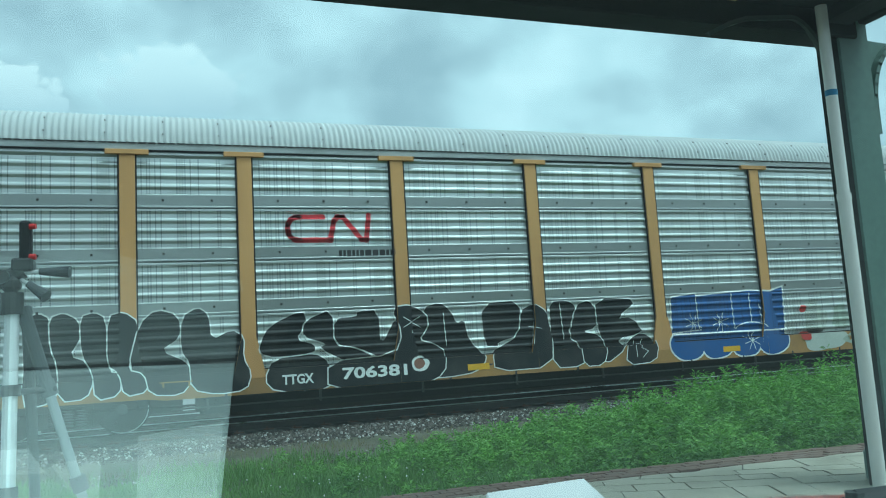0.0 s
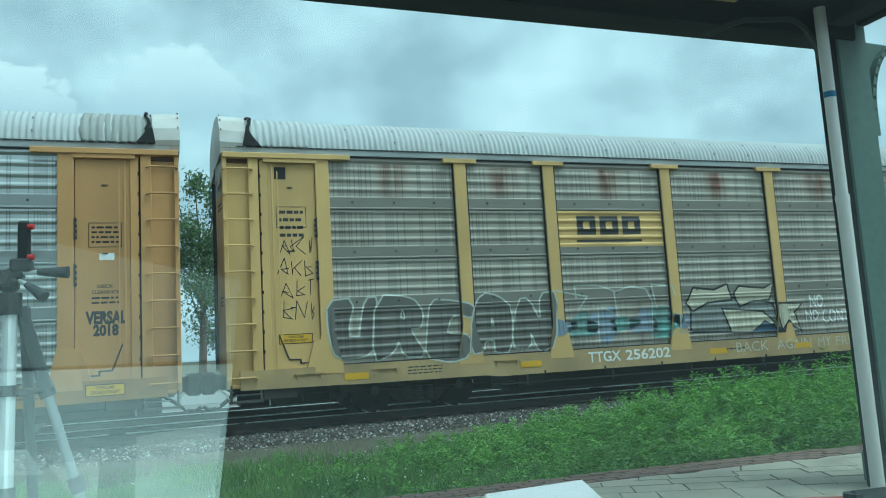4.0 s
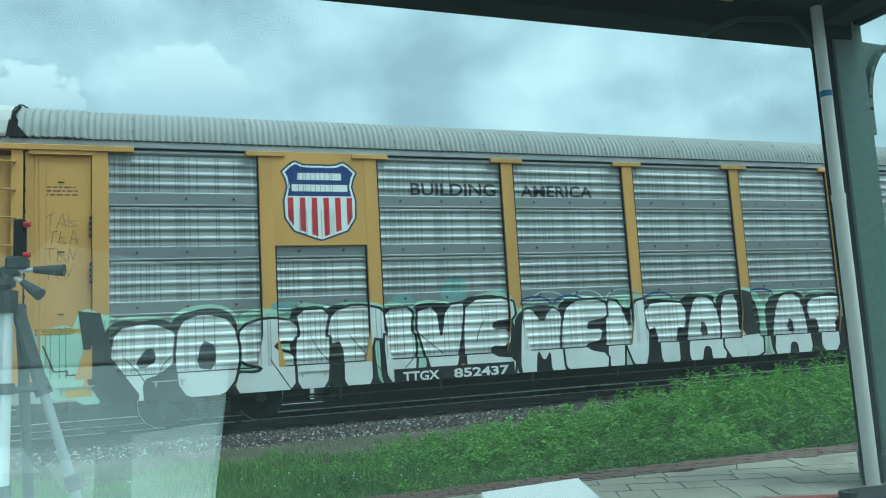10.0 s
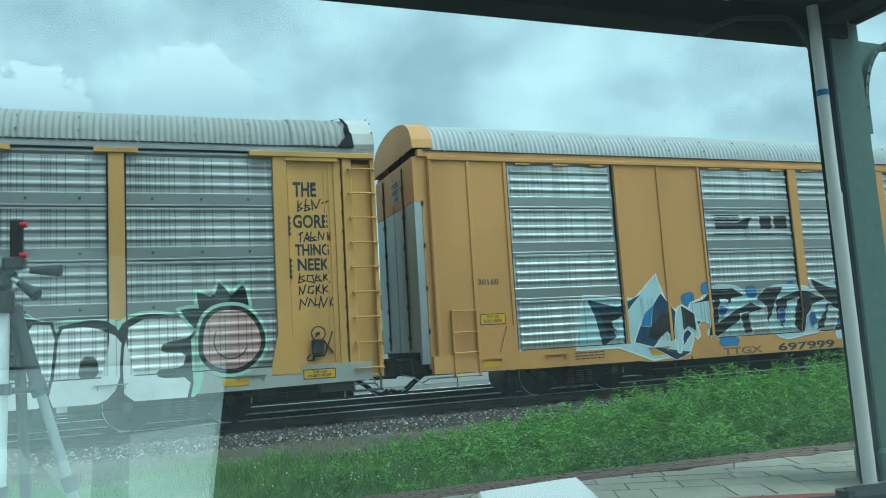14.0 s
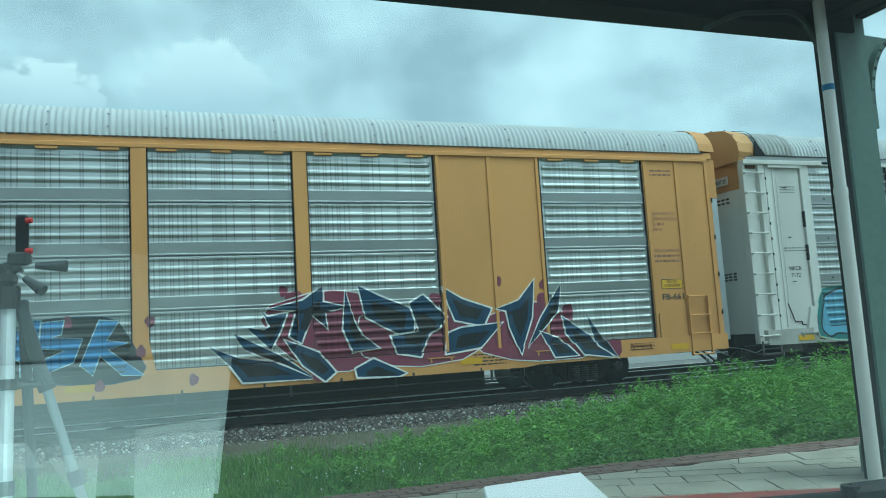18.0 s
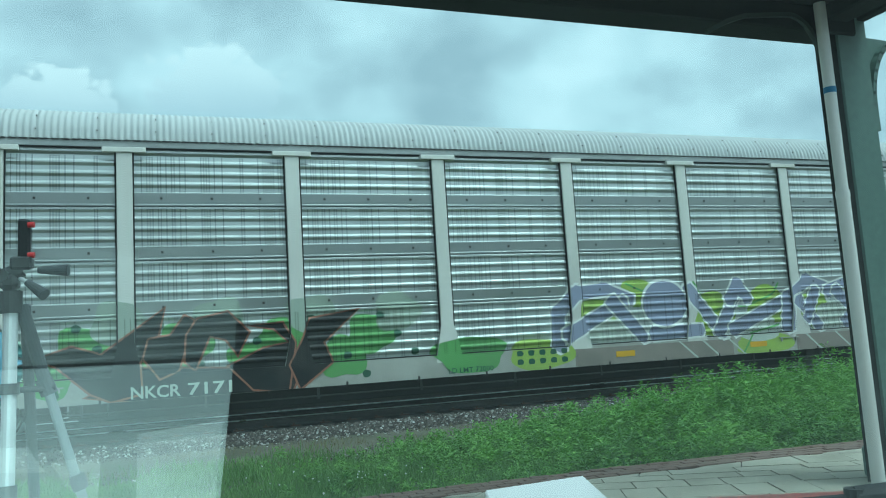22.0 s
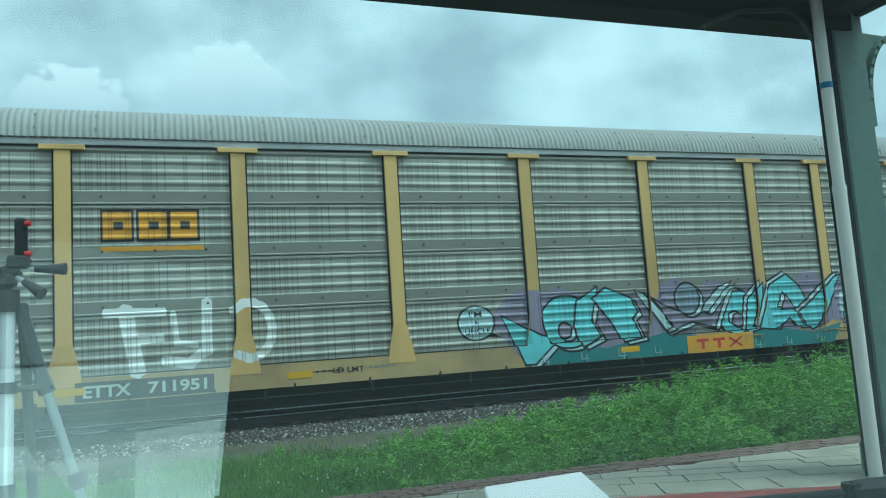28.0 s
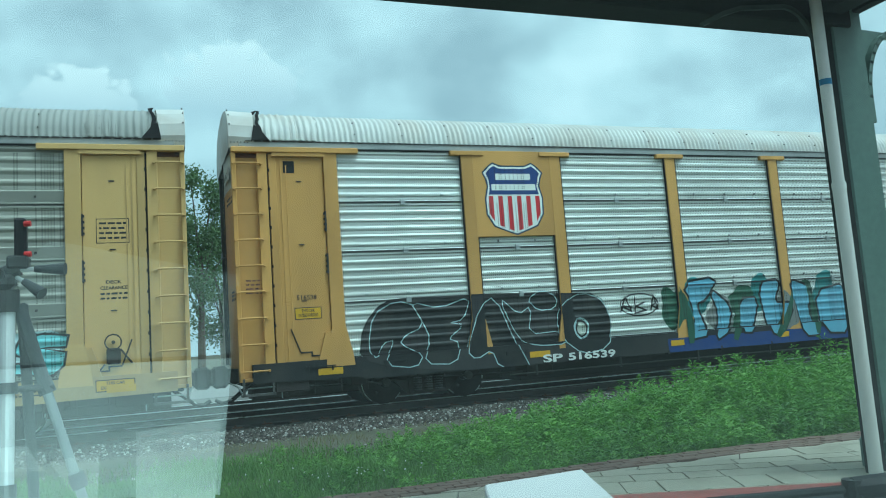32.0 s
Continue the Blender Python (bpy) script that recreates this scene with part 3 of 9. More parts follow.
def end_text(name, body, s, x, y0, y1, z0, z1, mat, parent):
    """Lettering on an end wall, read from outside the wagon."""
    vs, fs = [], []
    for t in fit_text(body, 0.0, 1.0, z0, z1, 0.02):
        b = len(vs)
        vs += [(s * x, (y0 + (y1 - y0) * u) if s > 0 else (y1 - (y1 - y0) * u), z) for u, z in t]
        fs.append((b, b + 1, b + 2))
    link(name, mesh_from(name, vs, fs), mat, parent)


def end_wall(car, s, c):
    """Bulging end doors, their upper part in the cap's colour, with the hood over them."""
    n, cut = 12, EAVE - 0.66
    plan = [(s * (13.84 + 0.10 * math.cos(math.pi / 2 * (-1 + 2 * j / n))), -1.40 + 2.8 * j / n) for j in range(n + 1)]
    for name, z0, z1, mat, label in (("end_doors", 0.80, cut, c["end"], c["end_label"]), ("end_cap", cut, EAVE + 0.03, c["cap"], "")):
        vs = [(x, y, z) for z in (z0, z1) for x, y in plan]
        fs = [(j, j + 1, n + 2 + j, n + 1 + j) for j in range(n)]
        link(name, mesh_from(name, vs, fs), M[mat], car, label, True)
    hood = [roof_y_z(a) for a in (-1, -0.8, -0.6, -0.4, -0.2, 0, 0.2, 0.4, 0.6, 0.8, 1)]
    bm = bmesh.new()
    a = [bm.verts.new((s * (13.40 + 0.10 * abs(y) / 1.5), y * 1.02, z + 0.055)) for y, z in hood]
    b = [bm.verts.new((s * 13.96, y * 1.02, z + 0.075)) for y, z in hood]
    low = [bm.verts.new((s * 13.955, 1.47, EAVE - 0.02)), bm.verts.new((s * 13.955, -1.47, EAVE - 0.02))]
    low_in = [bm.verts.new((s * 13.50, 1.47, EAVE - 0.02)), bm.verts.new((s * 13.50, -1.47, EAVE - 0.02))]
    for i in range(10):
        bm.faces.new((a[i], a[i + 1], b[i + 1], b[i]))
    bm.faces.new(b + low)
    bm.faces.new((a[0], b[0], low[1], low_in[1]))
    bm.faces.new((a[-1], b[-1], low[0], low_in[0]))
    bmesh.ops.recalc_face_normals(bm, faces=bm.faces)
    part("roof_end_plate", bm, M[c["cap"] if s < 0 else c.get("cap_right", c["cap"])], car)
    bm = bmesh.new()
    for y, z in hood[1:6]:
        rod(bm, (s * 13.93, y * 1.02, z + 0.07), (s * 13.93, y * 1.02, z + 0.10), 0.014, 6)
    for k in range(6):
        rod(bm, (s * 13.62 + s * 0.06 * k, -1.545, EAVE + 0.07), (s * 13.62 + s * 0.06 * k, -1.53, EAVE + 0.07), 0.011, 6)
    part("cap_rivets", bm, M["steel_dark"], car)
    bm = boxes((s * 13.945, s * 13.965, -0.012, 0.012, 0.85, EAVE), (s * 13.86, s * 13.93, 1.33, 1.41, 0.85, EAVE))
    for z in (1.6, 3.1):
        box(bm, s * 13.90, s * 13.955, 0.9, 1.25, z, z + 0.12)
    part("door_seam", bm, M["steel_dark"], car)
    part("notice_plate", boxes((s * 13.93, s * 13.956, -1.02, -0.25, EAVE - 0.50, EAVE - 0.30)), M["cap_white"], car)
    end_text("lettering", "EXCESS HEIGHT CAR", s, 13.9585, -0.98, -0.29, EAVE - 0.45, EAVE - 0.35, M["black"], car)
    bm = bmesh.new()
    for i in range(5):
        z = cut - 0.20 - i * 0.09 if i < 2 else 2.35 - i * 0.07
        for y in (-0.95, -0.80, -0.66, -0.50)[: 4 if i < 2 else 3]:
            x = 13.842 + 0.10 * math.cos(math.pi / 2 * (y + 0.05) / 1.4)
            box(bm, s * (x - 0.01), s * (x + 0.004), y, y + 0.10, z, z + 0.045)
    part("marking", bm, M["steel_dark"], car)


def ends(car, s, c):
    """The car's end: ladder bay, side door bay, end doors and the roof's end plate."""
    fr, body = M[c["frame"]], M[c["frame"]]
    x_out = s * HALF
    bm = boxes((s * 13.38, s * 13.86, -1.44, -1.42, 0.62, EAVE - 0.1))
    part("ladder_backing", bm, body, car)
    part("ladder_recess", boxes((s * 13.46, s * 13.86, -1.46, -1.44, EAVE - 0.20, EAVE - 0.11)), M["rust_plate"], car, "rusty recess over the ladder")
    bm = boxes((s * 13.85, x_out, FACE + 0.01, -1.38, 0.6, EAVE - 0.12), (s * 13.29, s * 13.47, FACE + 0.01, -1.40, 0.55, EAVE - 0.10), (s * 13.29, x_out, FACE + 0.01, -1.38, 0.56, 0.62), bevel=0.008)
    lad = part("ladder", bm, fr, car)
    for i in range(9):
        z = 0.74 + i * 0.475
        bm = rod(bmesh.new(), (s * 13.41, FACE - 0.05, z), (s * 13.90, FACE - 0.05, z), 0.017, 8)
        for xx in (13.41, 13.90):
            rod(bm, (s * xx, FACE - 0.075, z), (s * xx, FACE + 0.02, z), 0.026, 8)
        part("rung", bm, M[c.get("rung", c["frame"])], lad)
    # side door
    bm = boxes((s * 12.24, s * 13.12, -1.50, -1.44, 0.85, EAVE - 0.16), bevel=0.006)
    door = part("side_door", bm, body, car, c["door_label"])
    bm = boxes((s * 13.12, s * 13.26, -1.52, -1.42, 0.85, EAVE - 0.14), bevel=0.006)
    part("door_stile", bm, fr, car)
    bm = boxes((s * 13.255, s * 13.305, -1.45, -1.43, 0.8, EAVE - 0.14))
    part("door_gap", bm, M["black"], car)
    bm = bmesh.new()
    prism(bm, [(s * 12.20, 0.86), (s * 12.20, 1.35), (s * 12.36, 1.35), (s * 12.50, 0.86)], FACE - 0.02, -1.49)
    part("door_gusset", bm, fr, car)
    bm = bmesh.new()
    for z in (1.95, 3.0, 4.2):
        box(bm, s * 12.66, s * 12.76, -1.515, -1.495, z, z + 0.02)
    for z in (2.45, 3.25):
        box(bm, s * 12.225, s * 12.25, -1.56, -1.49, z, z + 0.38)
        for k in range(4):
            box(bm, s * 12.25, s * 12.272, -1.55, -1.49, z + 0.02 + k * 0.1, z + 0.06 + k * 0.1)
    part("door_catch", bm, M["steel_dark"], door)
    # locking blocks down the gap beside the ladder, folded plate along the door's edge
    bm = bmesh.new()
    for k in range(10):
        box(bm, s * 13.245, s * 13.268, -1.53, -1.50, 1.15 + k * 0.36, 1.21 + k * 0.36)
    part("lock_blocks", bm, M["black"], door)
    part("door_fold", boxes((s * 13.02, s * 13.05, -1.515, -1.49, 0.9, EAVE - 0.2), (s * 12.93, s * 12.95, -1.51, -1.49, 1.1, EAVE - 0.35)), fr, door)
    bm = boxes((s * 12.40, s * 12.62, -1.512, -1.495, 0.93, 0.955), (s * 12.60, s * 12.63, -1.512, -1.495, 0.93, 1.02), (s * 12.60, s * 12.82, -1.512, -1.495, 1.0, 1.025))
    rod(bm, (s * 12.82, -1.51, 1.02), (s * 12.98, -1.51, 1.45), 0.012, 6)
    part("door_foot", bm, M["steel_dark"], door)
    if s in c.get("notch", ()):
        part("door_notch", boxes((s * 12.78, s * 12.99, -1.509, -1.49, EAVE - 0.50, EAVE - 0.27), bevel=0.006), M["black"], door, "dark open notch at the door's top")
    bm = boxes((s * 11.55, s * HALF, FACE - 0.04, -1.40, EAVE - 0.12, EAVE - 0.02), bevel=0.008)
    box(bm, s * 12.2, s * 13.2, FACE - 0.02, -1.42, EAVE - 0.19, EAVE - 0.12)
    part("top_rail_bracket", bm, fr, car)
    end_wall(car, s, c)
    # dented sheet of roofing beside the end cap, its edge sealed with a black strip
    rnd = random.Random(c["seed"] + s)
    me = corrugated("roof_flashing", 1.12, 9, 0.035, M[c["flash"]], 0.022, rnd, 0.035)
    link("roof_flashing", me, None, car, "dented corrugated roof sheet beside the end cap", True, (s * 12.88, 0, 0))
    if c["torn"]:
        bm = bmesh.new()
        line, x = [], 13.50
        for j in range(17):
            y, z = roof_y_z(-1.0 + j / 16 * 1.3)
            x = 13.50 - 0.10 * min(1.0, j / 6) + rnd.uniform(-0.025, 0.025)
            w = 0.035 + rnd.uniform(0, 0.03) + (0.10 * (3 - j) / 3 if j < 3 else 0.0)
            lift = 0.075 + rnd.uniform(0.0, 0.02) + (0.05 if j > 11 else 0.0)
            line.append((bm.verts.new((s * (x - w), y * 1.035, z + lift)), bm.verts.new((s * (x + 0.01), y * 1.035, z + lift + 0.01))))
        for (p, q), (r, t) in zip(line, line[1:]):
            bm.faces.new((p, q, t, r))
        bmesh.ops.solidify(bm, geom=bm.faces[:], thickness=0.012)
        part("torn_seal", bm, M["black"], car, "torn black weather seal")
        bm = prism(bmesh.new(), [(s * 13.22, EAVE + 0.11), (s * 13.55, EAVE + 0.11), (s * 13.50, EAVE + 0.40), (s * 13.42, EAVE + 0.36)], -1.56, -1.53)
        part("seal_gap", bm, M["black"], car)
    if c["torn"] == "flap" and s > 0:
        bm = prism(bmesh.new(), [(13.60, EAVE + 0.12), (13.70, EAVE + 0.20), (13.72, EAVE + 0.12), (13.86, EAVE + 0.12), (13.88, EAVE + 0.62), (13.84, EAVE + 0.72), (13.76, EAVE + 0.55), (13.66, EAVE + 0.48), (13.69, EAVE + 0.32)], FACE - 0.06, FACE - 0.03)
        part("torn_flap", bm, M["black"], car, "torn black and rusty roof flap")
    coupler(car, s)
    truck(car, s * TRUCK_X)
    if s > 0 and c.get("brake", True):
        bm = bmesh.new()
        box(bm, 12.58, 12.80, -1.62, -1.49, 1.05, 1.32, 0.02)
        rod(bm, (12.69, -1.66, 1.42), (12.69, -1.50, 1.42), 0.03, 8)
        for k in range(12):
            a0, a1 = k * 0.5236, (k + 1) * 0.5236
            rod(bm, (12.69 + 0.13 * math.cos(a0), -1.64, 1.42 + 0.13 * math.sin(a0)), (12.69 + 0.13 * math.cos(a1), -1.64, 1.42 + 0.13 * math.sin(a1)), 0.012, 6)
        rod(bm, (12.55, -1.53, 1.05), (12.40, -1.53, 0.88), 0.015, 6)
        rod(bm, (12.80, -1.53, 1.30), (12.98, -1.53, 1.05), 0.015, 6)
        part("hand_brake", bm, M["truck"], car, "grimy hand brake wheel and gear")
    bm = boxes((s * 8.4, s * 13.6, -0.42, 0.42, 0.17, 0.50), (s * 11.6, s * 11.9, -1.45, 1.45, 0.34, 0.60), (s * 12.7, s * 13.3, -1.52, -0.9, 0.33, 0.55), (s * 7.6, s * 8.2, -1.30, -0.75, 0.20, 0.62), bevel=0.01)
    for k in range(4):
        rod(bm, (s * (11.6 + 0.5 * k), -1.50, 0.56), (s * (11.6 + 0.5 * k), -1.50, 0.26), 0.012, 6)
    rod(bm, (s * 8.0, -1.1, 0.30), (s * 13.2, -1.1, 0.38), 0.018, 6)
    part("brake_rigging", bm, M["truck"], car)
    # foot of the end: sill step and reflector
    bm = boxes((s * 13.30, s * 13.90, FACE, -1.35, 0.30, 0.34), (s * 13.32, s * 13.36, FACE, -1.52, 0.30, 0.62), (s * 13.84, s * 13.88, FACE, -1.52, 0.30, 0.62))
    part("step", bm, M["truck_light"], car)


def rack_car(cx, c):
    """A closed auto-rack wagon, its origin on the rails at mid length."""
    car = thing("autorack_wagon", c["label"], "rail wagon", "auto-rack wagons of the freight train")
    car["mid"] = cx
    fr = M[c["frame"]]
    # dark inner body, underframe, sills
    part("inner_body", boxes((-13.78, 13.78, -1.36, 1.36, 0.86, EAVE)), M["black"], car)
    part("underframe", boxes((-13.6, 13.6, -0.35, 0.35, 0.45, 0.86), (-8.1, 8.1, -0.75, 0.75, 0.10, 0.70), (-12.2, 12.2, -1.3, 1.3, 0.70, 0.86), bevel=0.01), M["steel_dark"], car)
    for y0, y1 in ((FACE - 0.015, -1.40), (1.40, 1.565)):
        bm = bmesh.new()
        prism(bm, [(-13.7, SILL_TOP + 0.02), (13.7, SILL_TOP + 0.02), (13.7, 0.52), (11.9, 0.50), (11.6, SILL_LOW + 0.05), (9.0, SILL_LOW + 0.04),
                   (8.7, SILL_LOW), (-8.7, SILL_LOW), (-9.0, SILL_LOW + 0.04), (-11.6, SILL_LOW + 0.05), (-11.9, 0.50), (-13.7, 0.52)], y0, y1)
        sill = part("side_sill", bm, M[c["sill"]], car)
    # hanging lower lip and brackets under the near sill
    bracket = shared("sill_bracket", boxes((-0.02, 0.02, FACE - 0.02, -1.45, SILL_LOW - 0.03, SILL_LOW + 0.06)), M["steel_dark"])
    for i in range(12):
        link("sill_bracket", bracket, None, car, "", False, (-7.7 + i * 1.4, 0, 0))
    bm = bmesh.new()
    rod(bm, (-8.6, -1.36, 0.27), (8.6, -1.36, 0.27), 0.016, 6)
    for i in range(9):
        box(bm, -8.02 + i * 2.0, -7.98 + i * 2.0, -1.38, -1.34, 0.22, 0.44)
    part("brake_pipe", bm, M["truck_light"], car)
    # grab plates on the sill
    bm = bmesh.new()
    for x in (-12.75, -11.3, -8.8, 6.6, 8.9, 11.2):
        box(bm, x, x + 0.55, FACE - 0.045, FACE - 0.013, 0.735, 0.755)
        box(bm, x + 0.05, x + 0.08, FACE - 0.04, FACE - 0.013, 0.66, 0.74)
        box(bm, x + 0.47, x + 0.50, FACE - 0.04, FACE - 0.013, 0.66, 0.74)
    part("sill_brackets", bm, M[c["sill"]], car)
    # top chord
    for y0, y1 in ((FACE + 0.05, -1.36), (1.36, 1.50)):
        part("top_chord", boxes((-13.78, 13.78, y0, y1, EAVE - 0.02, EAVE + 0.125), bevel=0.01), M[c["chord"]], car)
    bm = bmesh.new()
    for i in range(167):
        x = -13.66 + i * 27.4 / 168
        box(bm, x, x + 0.13, FACE + 0.030, FACE + 0.07, EAVE + 0.095, EAVE + 0.112)
    tagged(part("roof_bolts", bm, M["steel_dark"], car), kind="stuff")
    # roof
    width = 27.0 / 28
    rm = roof_mesh(width, M[c["roof"]])
    for i in range(28):
        link("roof_panel", rm, None, car, "", False, (-13.5 + width * (i + 0.5), 0, 0))
    bm = bmesh.new()
    for i in range(1, 28):
        for a in (-0.86, -0.62):
            y, z = roof_y_z(a)
            box(bm, -13.5 + width * i - 0.008, -13.5 + width * i + 0.008, y - 0.042, y, z, z + 0.02)
    tagged(part("joint_bolts", bm, M["steel_dark"], car), kind="stuff")
    if c["kind"] == "rack":
        rack_side(car, c, -1)
        rack_side(car, c, 1)
        for s in (-1, 1):
            ends(car, s, c)
    else:
        panel_side(car, c)
        for s in (-1, 1):
            smooth_end(car, s, c)
    if c.get("strip", 1) < 0.1:
        # joints and clips between the rows of sheets
        for z in ROWS[1:-1]:
            for a, b in zip(POSTS, POSTS[1:]):
                part("panel_joint", boxes((a + 0.14, b - 0.14, PANEL_Y - 0.036, PANEL_Y - 0.005, z - 0.012, z + 0.012)), M["steel_dark"], car)
                m = (a + b) / 2
                part("panel_clip", boxes((m - 0.05, m + 0.05, PANEL_Y - 0.055, PANEL_Y - 0.02, z - 0.06, z + 0.06), bevel=0.006), M["galv_plain"], car)
    # yellow reflector strips along the sill
    for x in c["marks"]:
        part("reflector", boxes((x - 0.23, x + 0.23, FACE - 0.024, FACE - 0.012, 0.58, 0.70)), M["reflector"], car, "yellow reflective strip")
    return car


def rack_side(car, c, side):
    """Posts, caps, gussets and pressed panels; side -1 faces the platform."""
    fr = M[c["frame"]]
    pm = c.setdefault("post_mesh", post_mesh(fr))
    cm = c.setdefault("cap_mesh", shared("post_cap", boxes((-0.36, 0.36, FACE - 0.03, -1.40, EAVE - 0.12, EAVE - 0.03), bevel=0.008), fr))
    gm = c.setdefault("gusset_mesh", shared("gusset", prism(bmesh.new(), [(-0.27, 0.72), (0.27, 0.72), (0.25, 0.9), (0.14, 1.42), (-0.14, 1.42), (-0.25, 0.9)], FACE - 0.022, FACE + 0.02), fr))
    flip = Matrix.Rotation(radians(180), 4, "Z") if side > 0 else Matrix.Identity(4)
    for i, x in enumerate(POSTS):
        for name, me in (("post", pm), ("post_cap", cm), ("gusset", gm)):
            if name == "post_cap" and i in (0, 9):
                continue
            o = link(name, me, None, car)
            o.matrix_local = flip @ Matrix.Translation((x, 0, 0))
    wide = [(a, b) for a, b in zip(POSTS, POSTS[1:])]
    for i, (a, b) in enumerate(wide):
        for row in range(4):
            if side < 0 and (i, row) in c.get("plates", ()):
                if row == 2:
                    bm = boxes((a + 0.12, b - 0.12, FACE + 0.005, -1.46, ROWS[2] + 0.22, ROWS[4] + 0.02), bevel=0.006)
                    for z in (ROWS[2] + 0.30, ROWS[2] + 0.95, ROWS[2] + 1.62):
                        for x in (a + 0.2, b - 0.2):
                            box(bm, x - 0.012, x + 0.012, FACE - 0.003, FACE + 0.01, z - 0.012, z + 0.012)
                    part("sign_plate", bm, fr, car)
                if row == 3:
                    continue
            me = panel_mesh(b - a - 0.1, row, M[c["panel"]], c.get("ribs", 4), c.get("strip", 0.25), c.get("depth", 0.035))
            o = link("panel", me, None, car)
            o.matrix_local = flip @ Matrix.Translation(((a + b) / 2, PANEL_Y, 0))
    if side < 0:
        # dark slits beside the posts, over the sill and under the chord
        slit = c.setdefault("slit_mesh", shared("slit", boxes((-0.157, -0.135, -1.532, -1.50, SILL_TOP + 0.03, EAVE - 0.1), (0.135, 0.157, -1.532, -1.50, SILL_TOP + 0.03, EAVE - 0.1)), M["black"]))
        for x in POSTS[1:-1]:
            link("post_slit", slit, None, car, "", False, (x, 0, 0))
        bm = bmesh.new()
        for a, b in wide:
            box(bm, a + 0.16, b - 0.16, -1.533, -1.50, SILL_TOP + 0.024, SILL_TOP + 0.046)
            box(bm, a + 0.16, b - 0.16, -1.515, -1.45, EAVE - 0.042, EAVE - 0.024)
        part("sill_slit", bm, M["black"], car)
        bm = bmesh.new()
        for a, b in wide:
            n = 3 if b - a > 2.3 else 2
            for k in range(n):
                x = a + (b - a) * (k + 0.7) / (n + 0.4)
                for z in ROWS[1:4]:
                    box(bm, x - 0.02, x + 0.02, PANEL_Y - 0.03, PANEL_Y, z + 0.11, z + 0.15)
        tagged(part("panel_bolts", bm, M["steel_dark"], car), kind="stuff")


def panel_side(car, c):
    """Wagon with wide painted steel bays and inset pressed panels."""
    fr = M[c["frame"]]
    bays = [(-11.92, -9.25), (-7.03, -4.28), (-4.28, -1.45), (-1.45, 1.45), (1.45, 4.28), (4.28, 7.03), (9.25, 11.92)]
    for side in (-1, 1):
        flip = Matrix.Rotation(radians(180), 4, "Z") if side > 0 else Matrix.Identity(4)
        for a, b in bays:
            for row in range(4):
                o = link("panel", panel_mesh(b - a - 0.12, row, M[c["panel"]]), None, car)
                o.matrix_local = flip @ Matrix.Translation(((a + b) / 2, PANEL_Y, 0))
        for x in (-4.28, -1.45, 1.45, 4.28):
            o = link("post", c.setdefault("post_mesh", post_mesh(fr)), None, car)
            o.matrix_local = flip @ Matrix.Translation((x, 0, 0))
            o = link("gusset", c.setdefault("gusset_mesh", shared("gusset", prism(bmesh.new(), [(-0.25, 0.80), (0.25, 0.80), (0.14, 1.35), (-0.14, 1.35)], FACE - 0.02, FACE + 0.02), fr)), None, car)
            o.matrix_local = flip @ Matrix.Translation((x, 0, 0))
        for a, b in ((-9.3, -6.98), (6.98, 9.3), (-13.6, -11.86), (11.86, 13.6)):
            bm = boxes((a, b, FACE + 0.03, -1.42, SILL_TOP - 0.01, EAVE - 0.02))
            m = (a + b) / 2
            for x in (a + 0.05, m, b - 0.05):
                box(bm, x - 0.035, x + 0.035, FACE, FACE + 0.04, SILL_TOP, EAVE - 0.05, 0.008)
            for x in (a + 0.5, b - 0.5):
                for z in (1.2, 2.0, 2.85, 3.7, 3.9):
                    box(bm, x - 0.02, x + 0.02, FACE + 0.015, FACE + 0.04, z, z + 0.03)
            o = part("steel_bay", bm, fr, car)
            o.matrix_local = flip
        bm = boxes((-13.6, 13.6, FACE - 0.01, -1.42, EAVE - 0.10, EAVE - 0.02), bevel=0.008)
        o = part("top_rail", bm, fr, car)
        o.matrix_local = flip
    bm = bmesh.new()
    for a, b in bays:
        for k in range(3):
            x = a + (b - a) * (k + 0.5) / 3
            box(bm, x - 0.17, x + 0.17, FACE, -1.45, EAVE - 0.15, EAVE - 0.11)
    part("hanger", bm, fr, car)
    bm = bmesh.new()
    for a, b in bays:
        for x in (a + 0.135 if abs(a) < 5 else a + 0.06, b - 0.155 if abs(b) < 5 else b - 0.08):
            box(bm, x, x + 0.02, -1.52, -1.46, SILL_TOP + 0.02, EAVE - 0.1)
        box(bm, a + 0.14, b - 0.14, -1.525, -1.46, SILL_TOP + 0.022, SILL_TOP + 0.042)
    part("bay_slit", bm, M["black"], car)


